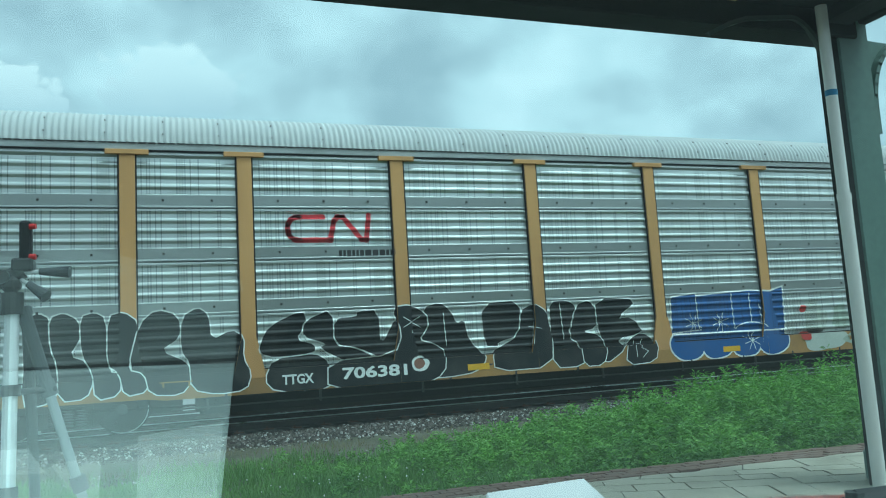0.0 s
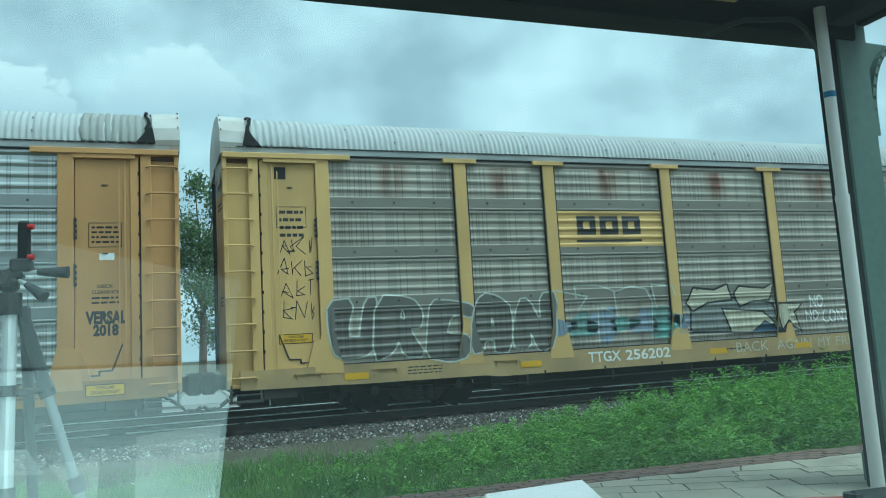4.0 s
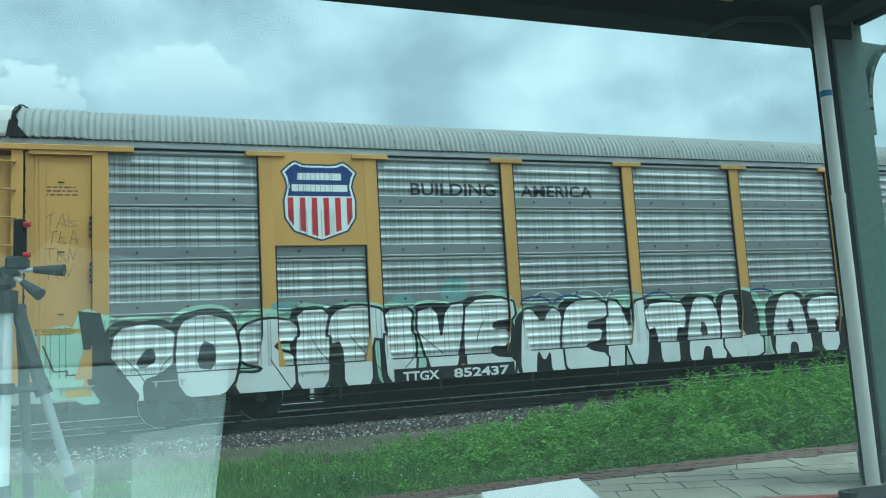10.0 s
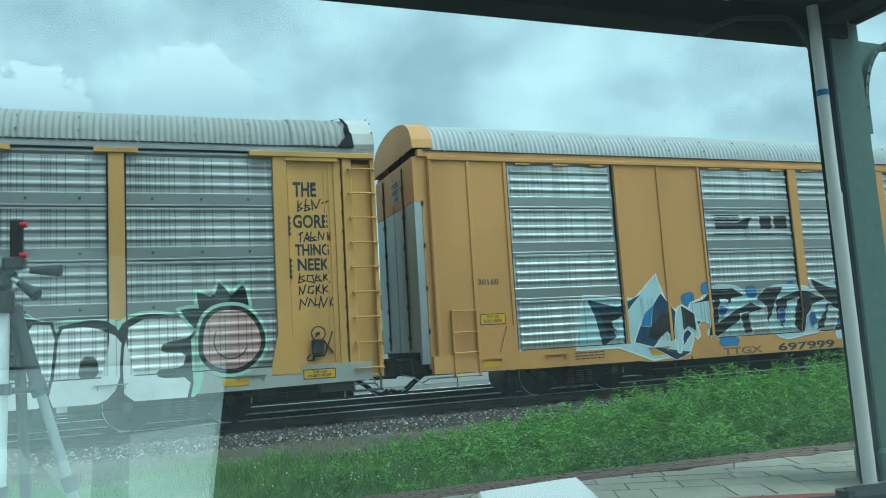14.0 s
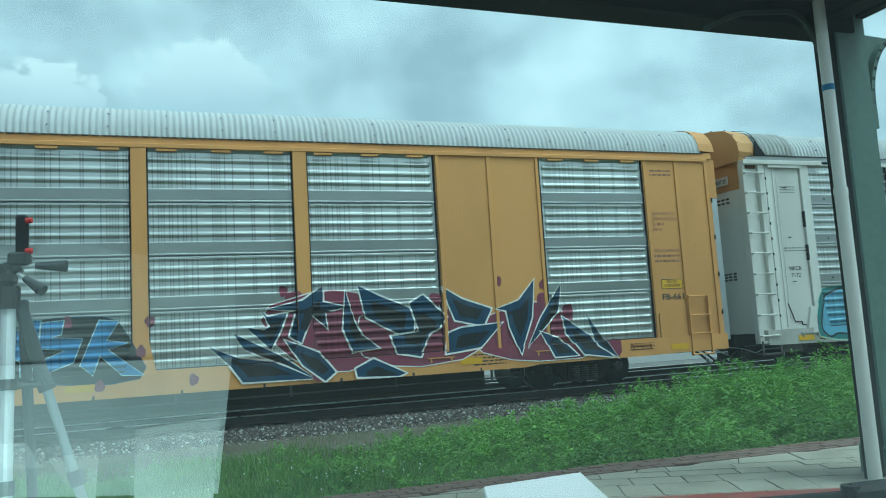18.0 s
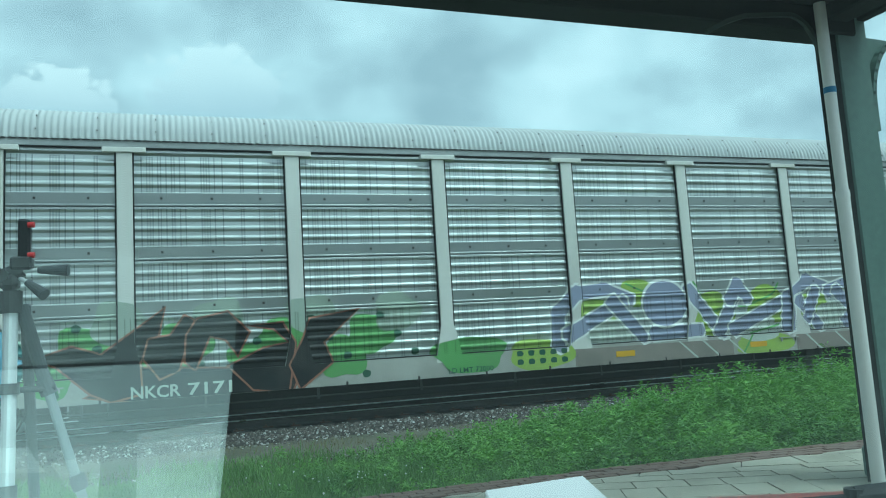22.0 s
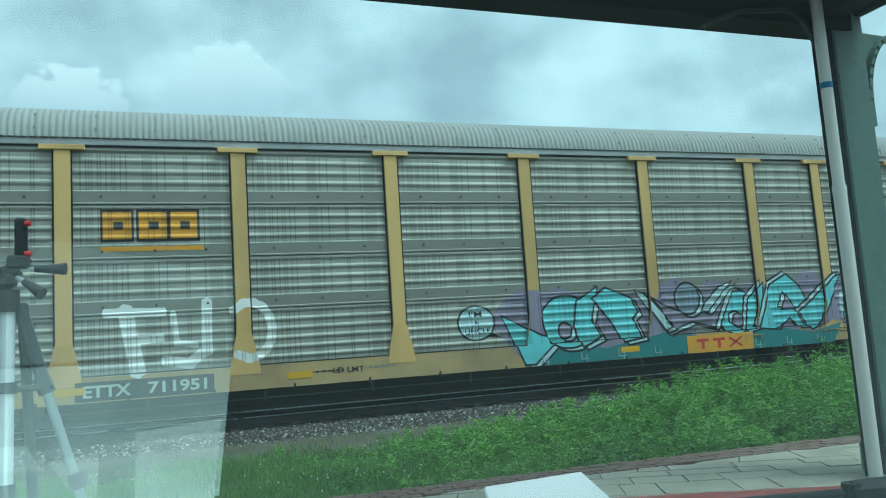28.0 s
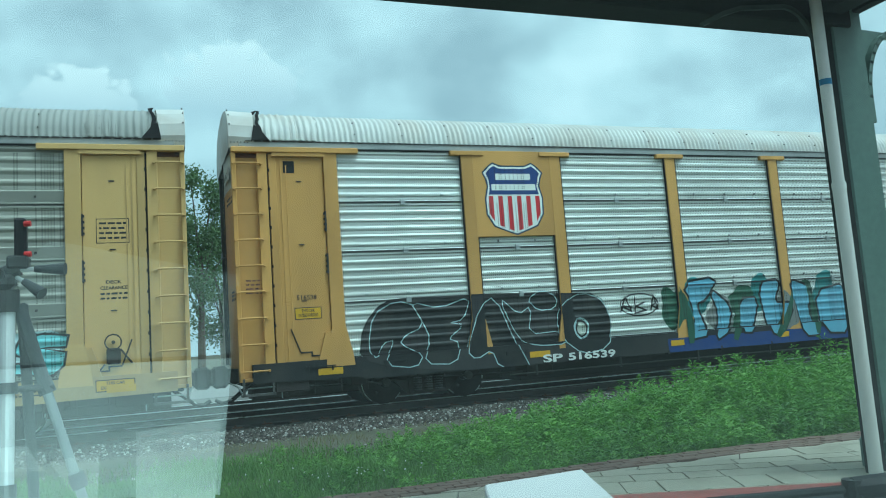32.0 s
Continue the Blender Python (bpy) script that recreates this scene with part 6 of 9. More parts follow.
def sky():
    """Far sheet of cloud all along the view, slowly drifting."""
    vs, fs, nu, nv = [], [], 48, 20
    for j in range(nv + 1):
        e = radians(-2 + 62 * j / nv)
        for i in range(nu + 1):
            a = radians(-100 + 200 * i / nu)
            vs.append((2600 * math.cos(e) * math.sin(a), 2600 * math.cos(e) * math.cos(a), 2600 * math.sin(e)))
    k = nu + 1
    fs = [(j * k + i, (j + 1) * k + i, (j + 1) * k + i + 1, j * k + i + 1) for j in range(nv) for i in range(nu)]
    ob = link("cloud_backdrop", mesh_from("cloud_backdrop", vs, fs), M["cloud"], None, "", True)
    return tagged(ob, "pale overcast sky with grey cumulus clouds", "sky", kind="structure")


def unseen_wall():
    """Plain unseen brick wall added behind the eye: closes the place, darkens panel reflections."""
    ob = part("wall_station", boxes((-45, 45, -9.4, -9.0, -0.2, 7.5)), M["brick"])
    tagged(ob, "plain brown brick wall added behind the eye", "wall", kind="structure")


# ---- the parked car round the camera, the tripod before it ----
AHEAD, ACROSS = Vector((math.sin(radians(21)), math.cos(radians(21)), 0)), Vector((math.cos(radians(21)), -math.sin(radians(21)), 0))


def inside(f, s, z):
    """A place in the parked car: metres ahead of the eye, to the right of it, and height."""
    p = AHEAD * f + ACROSS * s
    return (p.x, p.y, z)


def slab(bm, corners, thick):
    a = [bm.verts.new(c) for c in corners]
    b = [bm.verts.new((c[0], c[1], c[2] - thick)) for c in corners]
    bm.faces.new(a)
    bm.faces.new(b[::-1])
    for i in range(len(a)):
        j = (i + 1) % len(a)
        bm.faces.new((a[i], b[i], b[j], a[j]))
    bmesh.ops.recalc_face_normals(bm, faces=bm.faces)
    return bm


def parked_car():
    car = thing("parked_car", "red parked car seen from within, over its black dashboard", "car")
    slope = math.tan(radians(30))
    gz = lambda f: 1.30 - (f - 0.62) * slope
    me = mesh_from("windscreen", [inside(0.12, -0.95, gz(0.12)), inside(0.12, 0.85, gz(0.12)), inside(1.28, 0.85, gz(1.28)), inside(1.28, -0.95, gz(1.28))], [(3, 2, 1, 0)])
    g = link("windscreen", me, M["glass"], car, "tinted sloping windscreen")
    g.visible_shadow = False
    part("dashboard", slab(bmesh.new(), [inside(0.10, -0.95, 0.93), inside(0.10, 0.85, 0.93), inside(1.22, 0.85, 0.93), inside(1.22, -0.95, 0.93)], 0.06), M["dash"], car)
    rows = []
    bm = bmesh.new()
    for f, z in ((1.30, 0.90), (1.42, 0.945), (1.54, 0.972), (1.62, 0.978), (1.66, 0.965), (1.68, 0.90)):
        rows.append([bm.verts.new(inside(f - 0.02 * (s / 0.9) ** 2, s, z - 0.012 - 0.004 * (s / 0.9) ** 2)) for s in (-0.62, -0.4, -0.15, 0.1, 0.35, 0.6, 0.85)])
    for a, b in zip(rows, rows[1:]):
        for i in range(6):
            bm.faces.new((a[i], a[i + 1], b[i + 1], b[i]))
    bmesh.ops.recalc_face_normals(bm, faces=bm.faces)
    bmesh.ops.solidify(bm, geom=bm.faces[:], thickness=0.01)
    part("bonnet", bm, M["red_car"], car, "glossy red bonnet edge", True)
    bm = slab(bmesh.new(), [inside(1.24, -0.62, 0.91), inside(1.24, 0.85, 0.925), inside(1.52, 0.85, 0.968), inside(1.52, -0.62, 0.955)], 0.05)
    part("cowl", bm, M["car_black"], car)
    bm = bmesh.new()
    rod(bm, inside(1.47, 0.30, 0.970), inside(1.45, 0.70, 0.984), 0.008, 8)
    wiper = part("wiper_blade", bm, M["car_black"], car)
    bm = bmesh.new()
    rod(bm, inside(1.45, 0.68, 0.984), inside(1.44, 1.05, 1.0), 0.020, 10, 0.028)
    rod(bm, inside(1.45, 0.68, 0.97), inside(1.45, 0.68, 1.0), 0.018, 10)
    part("wiper_arm", bm, M["car_black"], wiper)
    return car


def dash_things():
    """Sheets left on the dashboard, which the windscreen mirrors, and a white box on the bonnet."""
    box_ = thing("card_box", "flat white cardboard box lying on the bonnet", "box")
    top = [(0.571, 1.414), (0.794, 1.433), (0.698, 1.158), (0.475, 1.139)]
    bm = slab(bmesh.new(), [(x, y, 1.02) for x, y in top], 0.075)
    bmesh.ops.bevel(bm, geom=bm.edges[:], offset=0.003, segments=1, affect="EDGES")
    part("carton", bm, M["paper"], box_)
    def sheet(name, label, mat, pts, z):
        bm = slab(bmesh.new(), [inside(f, s, z) for f, s in pts], 0.0015)
        tagged(part(name, bm, M[mat]), label, "paper")
    sheet("folder", "grey plastic folder lying on the dashboard", "grey_card", [(0.83, -0.72), (0.835, -0.463), (0.84, -0.305), (1.065, -0.363), (1.045, -0.80)], 0.9325)
    sheet("cloth", "dark grey cloth lying on the dashboard", "dark_card", [(0.655, -0.62), (0.69, -0.45), (0.735, -0.282), (0.832, -0.303), (0.826, -0.70)], 0.9320)
    sheet("receipt", "narrow grey slip of paper lying on the dashboard", "dark_card", [(0.652, -0.50), (0.718, -0.277), (0.734, -0.276), (0.676, -0.53)], 0.9338)
    sheet("paper_sheet", "white paper sheet lying on the dashboard", "dash_paper", [(0.945, -0.457), (0.930, -0.335), (1.075, -0.372), (1.075, -0.487)], 0.9350)
    sheet("paper_strip", "white paper strip lying on the dashboard", "dash_paper", [(0.985, -0.590), (0.975, -0.515), (1.075, -0.545), (1.075, -0.560)], 0.9350)
    sheet("paper_strip", "white paper strip lying on the dashboard", "dash_paper", [(0.955, -0.70), (0.955, -0.615), (1.0, -0.600), (0.995, -0.70)], 0.9350)


def tripod():
    """Photographer's tripod with a phone clamp, standing in front of the car."""
    y = 1.65
    t = thing("tripod", "silver photo tripod with black head and phone clamp", "tripod")

    def limb(name, a, b, r, mat, label="", r2=None, parent=t):
        return part(name, rod(bmesh.new(), a, b, r, 14, r2), M[mat], parent, label)

    leg = limb("leg", (-0.262, y, 1.42), (-0.268, y - 0.10, 0.0), 0.0125, "tripod_silver", "silver tube leg")
    limb("leg_clamp", (-0.262, y - 0.010, 1.275), (-0.262, y - 0.011, 1.255), 0.017, "car_black", "", None, leg)
    limb("leg_clamp", (-0.264, y - 0.022, 1.095), (-0.264, y - 0.023, 1.07), 0.017, "car_black", "", None, leg)
    leg = limb("leg", (-0.247, y + 0.01, 1.42), (-0.205, y + 0.025, 1.265), 0.0125, "tripod_grey", "dark grey upper leg tube")
    limb("lower_tube", (-0.205, y + 0.025, 1.265), (0.142, y + 0.15, 0.0), 0.0092, "tripod_dull", "dull silver lower tube", None, leg)
    limb("leg_clamp", (-0.210, y + 0.024, 1.278), (-0.200, y + 0.026, 1.250), 0.0155, "tripod_grey", "", None, leg)
    limb("leg_clamp", (-0.157, y + 0.042, 1.095), (-0.149, y + 0.045, 1.066), 0.0145, "tripod_grey", "", None, leg)
    leg = limb("leg", (-0.241, y + 0.02, 1.42), (-0.245, y + 0.50, 0.0), 0.010, "tripod_grey", "grey tube leg")
    limb("leg_brace", (-0.28, y, 1.262), (-0.19, y + 0.02, 1.262), 0.006, "car_black")
    limb("collar", (-0.262, y, 1.405), (-0.262, y, 1.446), 0.020, "car_black")
    bm = boxes((-0.282, -0.248, y - 0.022, y + 0.022, 1.446, 1.478), bevel=0.01)
    rod(bm, (-0.300, y, 1.462), (-0.243, y, 1.488), 0.015, 12)
    rod(bm, (-0.276, y - 0.028, 1.474), (-0.276, y + 0.028, 1.474), 0.013, 10)
    part("pan_head", bm, M["car_black"], t)
    for a, b, c in (((-0.245, y, 1.483), (-0.215, y - 0.01, 1.484), (-0.162, y - 0.02, 1.481)), ((-0.25, y, 1.472), (-0.232, y - 0.02, 1.460), (-0.200, y - 0.04, 1.434))):
        h = limb("handle", a, b, 0.004, "tripod_silver")
        limb("grip", b, c, 0.0065, "rubber_grip", "dark rubber grip", 0.0115, h)
    bm = boxes((-0.250, -0.229, y - 0.012, y + 0.012, 1.490, 1.582), bevel=0.004)
    box(bm, -0.262, -0.225, y - 0.02, y + 0.02, 1.485, 1.510, 0.004)
    clamp = part("phone_clamp", bm, M["car_black"], t)
    for z in (1.570, 1.512):
        part("knob", rod(bmesh.new(), (-0.232, y - 0.012, z), (-0.221, y - 0.014, z), 0.0055, 10), M["red_plastic"], clamp, "red knob")


# ---- beyond the track ----
def far_building():
    b = thing("apartment_building", "beige rendered building with white-framed windows, behind the train", "building")
    part("wall", boxes((5.2, 40, 60, 74, -0.2, 6.42)), M["beige_render"], b)
    part("roof_edge", boxes((5.0, 40.2, 59.8, 74.2, 6.42, 6.62)), M["chord"], b)
    for i in range(12):
        for z in (1.42, 4.15):
            x = 5.6 + 2.72 * i
            w = part("window", boxes((x, x + 1.22, 59.93, 60.02, z, z + 1.38)), M["window_frame"], b)
            for k in (0, 1):
                part("pane", boxes((x + 0.08 + 0.56 * k, x + 0.58 + 0.56 * k, 59.90, 59.935, z + 0.09, z + 1.29)), M["pane"], w)


def far_tree(x, y, height, seed, spread):
    """Broadleaf tree: trunk, limbs, and a crown of small leaves in uneven clumps."""
    rnd = random.Random(seed)
    tree = thing("tree", "green broadleaf tree beyond the railway", "tree", "trees beyond the track", (x, y, -0.15))
    bm = rod(bmesh.new(), (0, 0, 0), (0.2, 0, height * 0.55), 0.28, 9, 0.14)
    tips = []
    for i in range(11):
        a, z = rnd.uniform(0, 6.28), height * rnd.uniform(0.22, 0.55)
        e = Vector((math.cos(a) * spread * rnd.uniform(0.4, 0.9), math.sin(a) * spread * rnd.uniform(0.4, 0.9), z + height * rnd.uniform(0.12, 0.42)))
        rod(bm, (0.1, 0, z), e, 0.09, 6, 0.025)
        tips.append(e)
    tips += [Vector((rnd.gauss(0, spread * 0.35), rnd.gauss(0, spread * 0.35), height * rnd.uniform(0.25, 0.97))) for _ in range(16)]
    part("trunk", bm, M["bark"], tree)
    r = np.random.RandomState(seed)
    vs, fs = [], []
    for c in tips:
        rad = rnd.uniform(0.6, 1.3)
        for _ in range(330):
            p = Vector(r.normal(0, rad * 0.55, 3)) + c
            u, v = Vector(r.normal(0, 1, 3)).normalized() * 0.13, Vector(r.normal(0, 1, 3)).normalized() * 0.08
            b = len(vs)
            vs += [tuple(p - u), tuple(p + v), tuple(p + u), tuple(p - v)]
            fs.append((b, b + 1, b + 2, b + 3))
    link("crown", mesh_from("crown", vs, fs), M["tree_leaf"], tree)


def beyond():
    far_building()
    for x, y, h, s, w in ((2.6, 54, 14.6, 1, 2.4), (-1.6, 55, 13.2, 2, 2.6), (-6.5, 58, 12.0, 3, 3.0), (5.4, 70, 12.0, 5, 2.4), (-12, 60, 13.5, 6, 3.2), (46, 66, 11.0, 7, 3.0)):
        far_tree(x, y, h, s, w)
    ob = part("road", boxes((-120, 160, 27, 36, -0.30, -0.09)), M["worn_concrete"])
    strip = part("ground_strip", boxes((-120, 160, 23.0, 26.9, -0.30, -0.10)), M["pale_gravel"])
    yard = part("yard", boxes((-120, 160, 36.1, 70, -0.30, -0.10)), M["pale_gravel"])
    tagged(yard, "pale gravelled yard beyond the road", "ground", kind="structure")
    tagged(strip, "pale gravel strip beyond the tracks", "ground", kind="structure")
    tagged(ob, "pale worn concrete road beyond the tracks", "road", kind="structure")


# ---- the train, wagon by wagon ----
WAGONS = [
    (8.77, dict(kind="rack", label="auto-rack wagon with bright galvanised panels, ochre posts and graffiti",
                frame="yellow_a", panel="panel_a", sill="brown_sill", chord="chord", roof="roof_a", cap="cap_white", flash="roof_c", end="yellow_a", torn=True,
                door_label="ochre steel side door", end_label="ochre end doors", brake=False, seed=1, marks=(-5.6, -2.9, 3.2, 8.3))),
    (37.38, dict(kind="rack", label="auto-rack wagon with rust-stained brown-grey panels and pale ochre posts",
                 frame="yellow_b", panel="panel_b", sill="tan_sill", chord="chord", roof="roof_a", cap="cap_white", flash="roof_a", end="yellow_b", torn="flap",
                 door_label="pale ochre side door with scratched writing", end_label="grimy ochre end doors", notch=(1, -1), brake=False, depth=0.022, seed=2, marks=(-11.6, -8.0, -3.4, -1.0, 2.0, 4.8, 8.0))),
    (66.05, dict(kind="rack", label="dull grey auto-rack wagon with orange posts and white graffiti slogan",
                 frame="yellow_c", panel="panel_c", sill="grey_sill", chord="chord", roof="roof_c", cap="cap_white", flash="roof_c", end="yellow_c", torn=True,
                 door_label="orange-ochre side door", end_label="orange end doors", depth=0.028, seed=3, marks=(-12.4, -10.0, -5.4, 8.2, 11.2), plates={(1, 3), (1, 2)})),
    (94.68, dict(kind="smooth", label="auto-rack wagon with smooth ochre steel bays and inset galvanised panels",
                 frame="yellow_d", panel="panel_a", sill="yellow_d", chord="yellow_d", roof="roof_a", cap="yellow_d", flash="roof_a", end="yellow_d", torn=False,
                 door_label="", end_label="", seed=4, marks=(-12.5, -8.5, -3.0, 0.5, 7.5, 12.4))),
    (123.22, dict(kind="rack", label="white-framed auto-rack wagon with galvanised panels and coloured graffiti",
                  frame="white_paint", panel="panel_a", sill="grey_sill", chord="chord", roof="roof_a", cap="yellow_a", cap_right="cap_white", flash="roof_c", end="white_paint", torn=True,
                  door_label="white side door", end_label="white end doors", seed=5, marks=(-12.6, -5.0, 2.5, 6.0, 9.5, 12.8))),
    (151.93, dict(kind="rack", label="auto-rack wagon with grey-green panels and pale yellow posts, turquoise graffiti",
                  frame="yellow_b", panel="panel_f", sill="tan_sill", chord="chord", roof="roof_c", cap="cap_white", flash="roof_c", end="yellow_b", torn=True,
                  door_label="pale yellow side door", end_label="pale yellow end doors", depth=0.024, seed=6, marks=(-9.8, -7.2, -3.4, 3.6, 10.9, 12.8))),
    (180.60, dict(kind="rack", label="auto-rack wagon with white finely perforated panels and orange posts",
                  frame="yellow_c", panel="panel_g", sill="black_sill", chord="chord", roof="roof_g", cap="cap_white", flash="roof_g", end="yellow_c", torn=True,
                  door_label="orange-ochre side door", end_label="orange end doors under a white cap", notch=(-1,), seed=7, marks=(-12.3, -8.0, -4.6, -1.6, 2.0), plates={(1, 3), (1, 2)},
                  ribs=6, strip=0.03, depth=0.018)),
]
build_bed()
build_track(TRACK_Y)
build_track(TRACK_Y + 3.86, 80)
scatter_stones()
platform()
canopy()
clouds = sky()
build_ground()
CARS = [rack_car(cx, dict(c)) for cx, c in WAGONS]
tufts("grass", 150000, (-5, 13.5, 6.2, 13.0), lambda x, y, r: r.uniform(0.05, 0.17, len(x)) * (1.0 + 0.35 * np.sin(x * 2.3) * np.sin(y * 1.9)), M["grass"], 3, "short rough green grass between platform and gravel", "grass", 0.005,
      keep=lambda x, y, r: (y > 7.12 - 0.0125 * np.clip(x + 2, 0, 20) ** 2 / 2 + 0.03) & (y < 11.2 + 0.25 * np.sin(x * 1.3) + 0.2 * np.sin(x * 3.7 + 1) + r.normal(0, 0.45, len(x))), flat=0.7)
tufts("dry_grass", 15000, (-5, 13.5, 10.2, 13.2), lambda x, y, r: r.uniform(0.03, 0.14, len(x)), M["dry_grass"], 5, "dry brown grass tufts at the edge of the gravel", "grass", 0.004,
      keep=lambda x, y, r: np.sin(x * 2.1 + y) * np.sin(x * 0.9 - y * 2.3) + r.normal(0, 0.5, len(x)) > 0.35, flat=1.1)
flowers()
weeds()
parked_car()
dash_things()
tripod()
beyond()
unseen_wall()


# ---- what is painted on each wagon ----
def paint_first(car, k):
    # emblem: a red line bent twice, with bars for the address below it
    z0, z1 = 3.16, 3.68
    path = arc(-6.32, (z0 + z1) / 2, 0.20, (z1 - z0) / 2 - 0.04, 90, 270, 8)
    line = [(-5.86, z1 - 0.04)] + path + [(-5.72, z0 + 0.04), (-5.64, z1 - 0.12), (-5.56, z1 - 0.04), (-5.46, z1 - 0.05), (-5.12, z0 + 0.05), (-5.02, z0 + 0.04), (-4.96, z1 - 0.02)]
    sprayed("emblem", k, [("signal_red", stroke(line, 0.14), 0.0)], car, "red bent-line railway emblem")
    bars(car, k, -5.57, -4.47, 2.77, 3.05, 1, "shadow_grey", seed=4)
    outlined(car, k, [("black", soften([(-10.90, 0.53), (-10.86, 1.94), (-10.67, 2.02), (-10.50, 1.92), (-10.48, 1.50), (-10.37, 1.32), (-10.37, 0.61), (-10.64, 0.50)], 1)),
                      ("black", soften([(-10.51, 1.93), (-10.29, 2.01), (-10.07, 1.88), (-10.02, 1.60), (-10.21, 1.28), (-9.91, 1.17), (-9.83, 0.86), (-9.94, 0.57), (-10.35, 0.55), (-10.38, 1.14), (-10.49, 1.45)], 1)),
                      ("black", soften([(-10.04, 1.93), (-9.82, 2.00), (-9.64, 1.89), (-9.60, 0.97), (-9.40, 0.96), (-9.43, 0.59), (-9.80, 0.53), (-9.84, 0.98), (-10.02, 1.30)], 1)),
                      ("black", soften([(-9.61, 1.92), (-9.37, 1.99), (-9.12, 1.80), (-9.17, 1.31), (-9.32, 1.01), (-9.03, 0.93), (-8.98, 0.62), (-9.35, 0.56), (-9.43, 0.96), (-9.62, 1.09)], 1))],
             "white", 0.022, "black rounded graffiti letters with thin white outlines", lift=0.0000)
    outlined(car, k, [("black", soften([(-9.11, 1.77), (-8.84, 2.01), (-8.48, 1.90), (-8.43, 1.52), (-8.79, 1.29), (-8.32, 1.07), (-8.26, 0.75), (-8.45, 0.52), (-8.95, 0.56), (-9.03, 0.93), (-9.29, 1.01)], 1)),
                      ("black", soften([(-8.42, 1.86), (-8.15, 2.02), (-7.96, 1.88), (-7.93, 1.43), (-7.57, 1.60), (-7.37, 1.46), (-7.40, 1.08), (-7.26, 0.81), (-7.35, 0.53), (-7.85, 0.49), (-8.27, 0.60), (-8.29, 1.07), (-8.44, 1.27)], 1))],
             "white", 0.022, "black rounded graffiti letters with thin white outlines", lift=0.0064)
    outlined(car, k, [("black", soften([(-7.03, 0.67), (-6.85, 1.04), (-6.10, 1.10), (-5.83, 0.91), (-5.84, 0.40), (-6.84, 0.45)], 1)),
                      ("black", soften([(-7.11, 1.25), (-6.93, 1.63), (-6.30, 1.90), (-6.22, 1.67), (-6.45, 1.35), (-6.09, 1.26), (-6.10, 1.10), (-6.82, 1.06), (-7.08, 1.14)], 1)),
                      ("black", soften([(-6.27, 1.70), (-5.74, 1.90), (-5.74, 1.17), (-5.30, 1.28), (-5.31, 1.15), (-4.93, 0.92), (-5.49, 0.89), (-6.03, 1.19), (-5.85, 1.25), (-6.32, 1.41)], 1)),
                      ("black", soften([(-5.72, 1.71), (-5.28, 1.73), (-5.28, 1.83), (-4.85, 1.84), (-4.85, 1.12), (-4.50, 1.73), (-4.41, 1.31), (-4.35, 1.10), (-4.79, 0.90), (-5.27, 1.15), (-5.72, 1.24)], 1))],
             "white", 0.022, "black rounded graffiti letters with thin white outlines", lift=0.0000)
    outlined(car, k, [("black", soften([(-4.60, 1.87), (-4.23, 1.91), (-3.91, 1.74), (-3.87, 1.49), (-4.09, 1.22), (-3.76, 1.13), (-3.56, 0.98), (-3.61, 0.56), (-4.18, 0.33), (-5.89, 0.41), (-5.87, 0.92), (-4.58, 0.97), (-4.41, 1.37)], 1))],
             "white", 0.022, "black rounded graffiti letters with thin white outlines", lift=0.0064)
    outlined(car, k, [("black", soften([(-4.09, 1.08), (-3.98, 1.84), (-3.60, 1.94), (-3.38, 1.75), (-3.28, 1.50), (-3.12, 1.59), (-3.04, 1.16), (-2.82, 0.94), (-2.71, 0.79), (-2.92, 0.55), (-3.61, 0.48), (-4.13, 0.53)], 1)),
                      ("black", soften([(-2.01, 1.18), (-1.89, 1.69), (-1.59, 1.84), (-1.32, 1.66), (-1.22, 1.29), (-1.29, 0.54), (-2.54, 0.53), (-2.57, 0.92), (-2.26, 1.05)], 1)),
                      ("black", soften([(-2.75, 1.88), (-1.86, 1.91), (-1.96, 1.21), (-2.42, 1.09), (-2.42, 1.01), (-2.71, 1.04)], 1)),
                      ("black", soften([(-1.22, 1.85), (-0.84, 1.88), (-0.59, 1.75), (-0.66, 1.48), (-0.85, 1.19), (-0.46, 0.80), (-0.58, 0.51), (-1.25, 0.51), (-1.22, 1.29)], 1))],
             "white", 0.02, "black blocky graffiti letters with thin white outlines", lift=0.0000)
    outlined(car, k, [("black", soften([(-0.59, 1.78), (-0.28, 1.86), (-0.08, 1.61), (-0.16, 1.27), (-0.51, 1.21), (-0.09, 1.12), (0.08, 0.84), (-0.10, 0.50), (-0.53, 0.50), (-0.58, 0.96), (-0.82, 1.12)], 1)),
                      ("black", soften([(-0.14, 1.90), (0.94, 1.84), (0.34, 1.44), (0.75, 1.46), (1.00, 1.10), (0.30, 1.02), (0.50, 0.82), (-0.06, 0.49), (0.06, 0.84), (-0.12, 1.23)], 1)),
                      ("black", soften([(0.56, 0.97), (0.98, 1.14), (1.29, 0.85), (1.19, 0.49), (0.46, 0.46)], 1))],
             "white", 0.02, "black blocky graffiti letters with thin white outlines", lift=0.0064)
    ink = [q for j in range(3) for q in stroke([(-4.22 + .2 * math.cos(j * 1.05 + .5), 1.58 + .2 * math.sin(j * 1.05 + .5)), (-4.22 - .2 * math.cos(j * 1.05 + .5), 1.58 - .2 * math.sin(j * 1.05 + .5))], 0.02)]
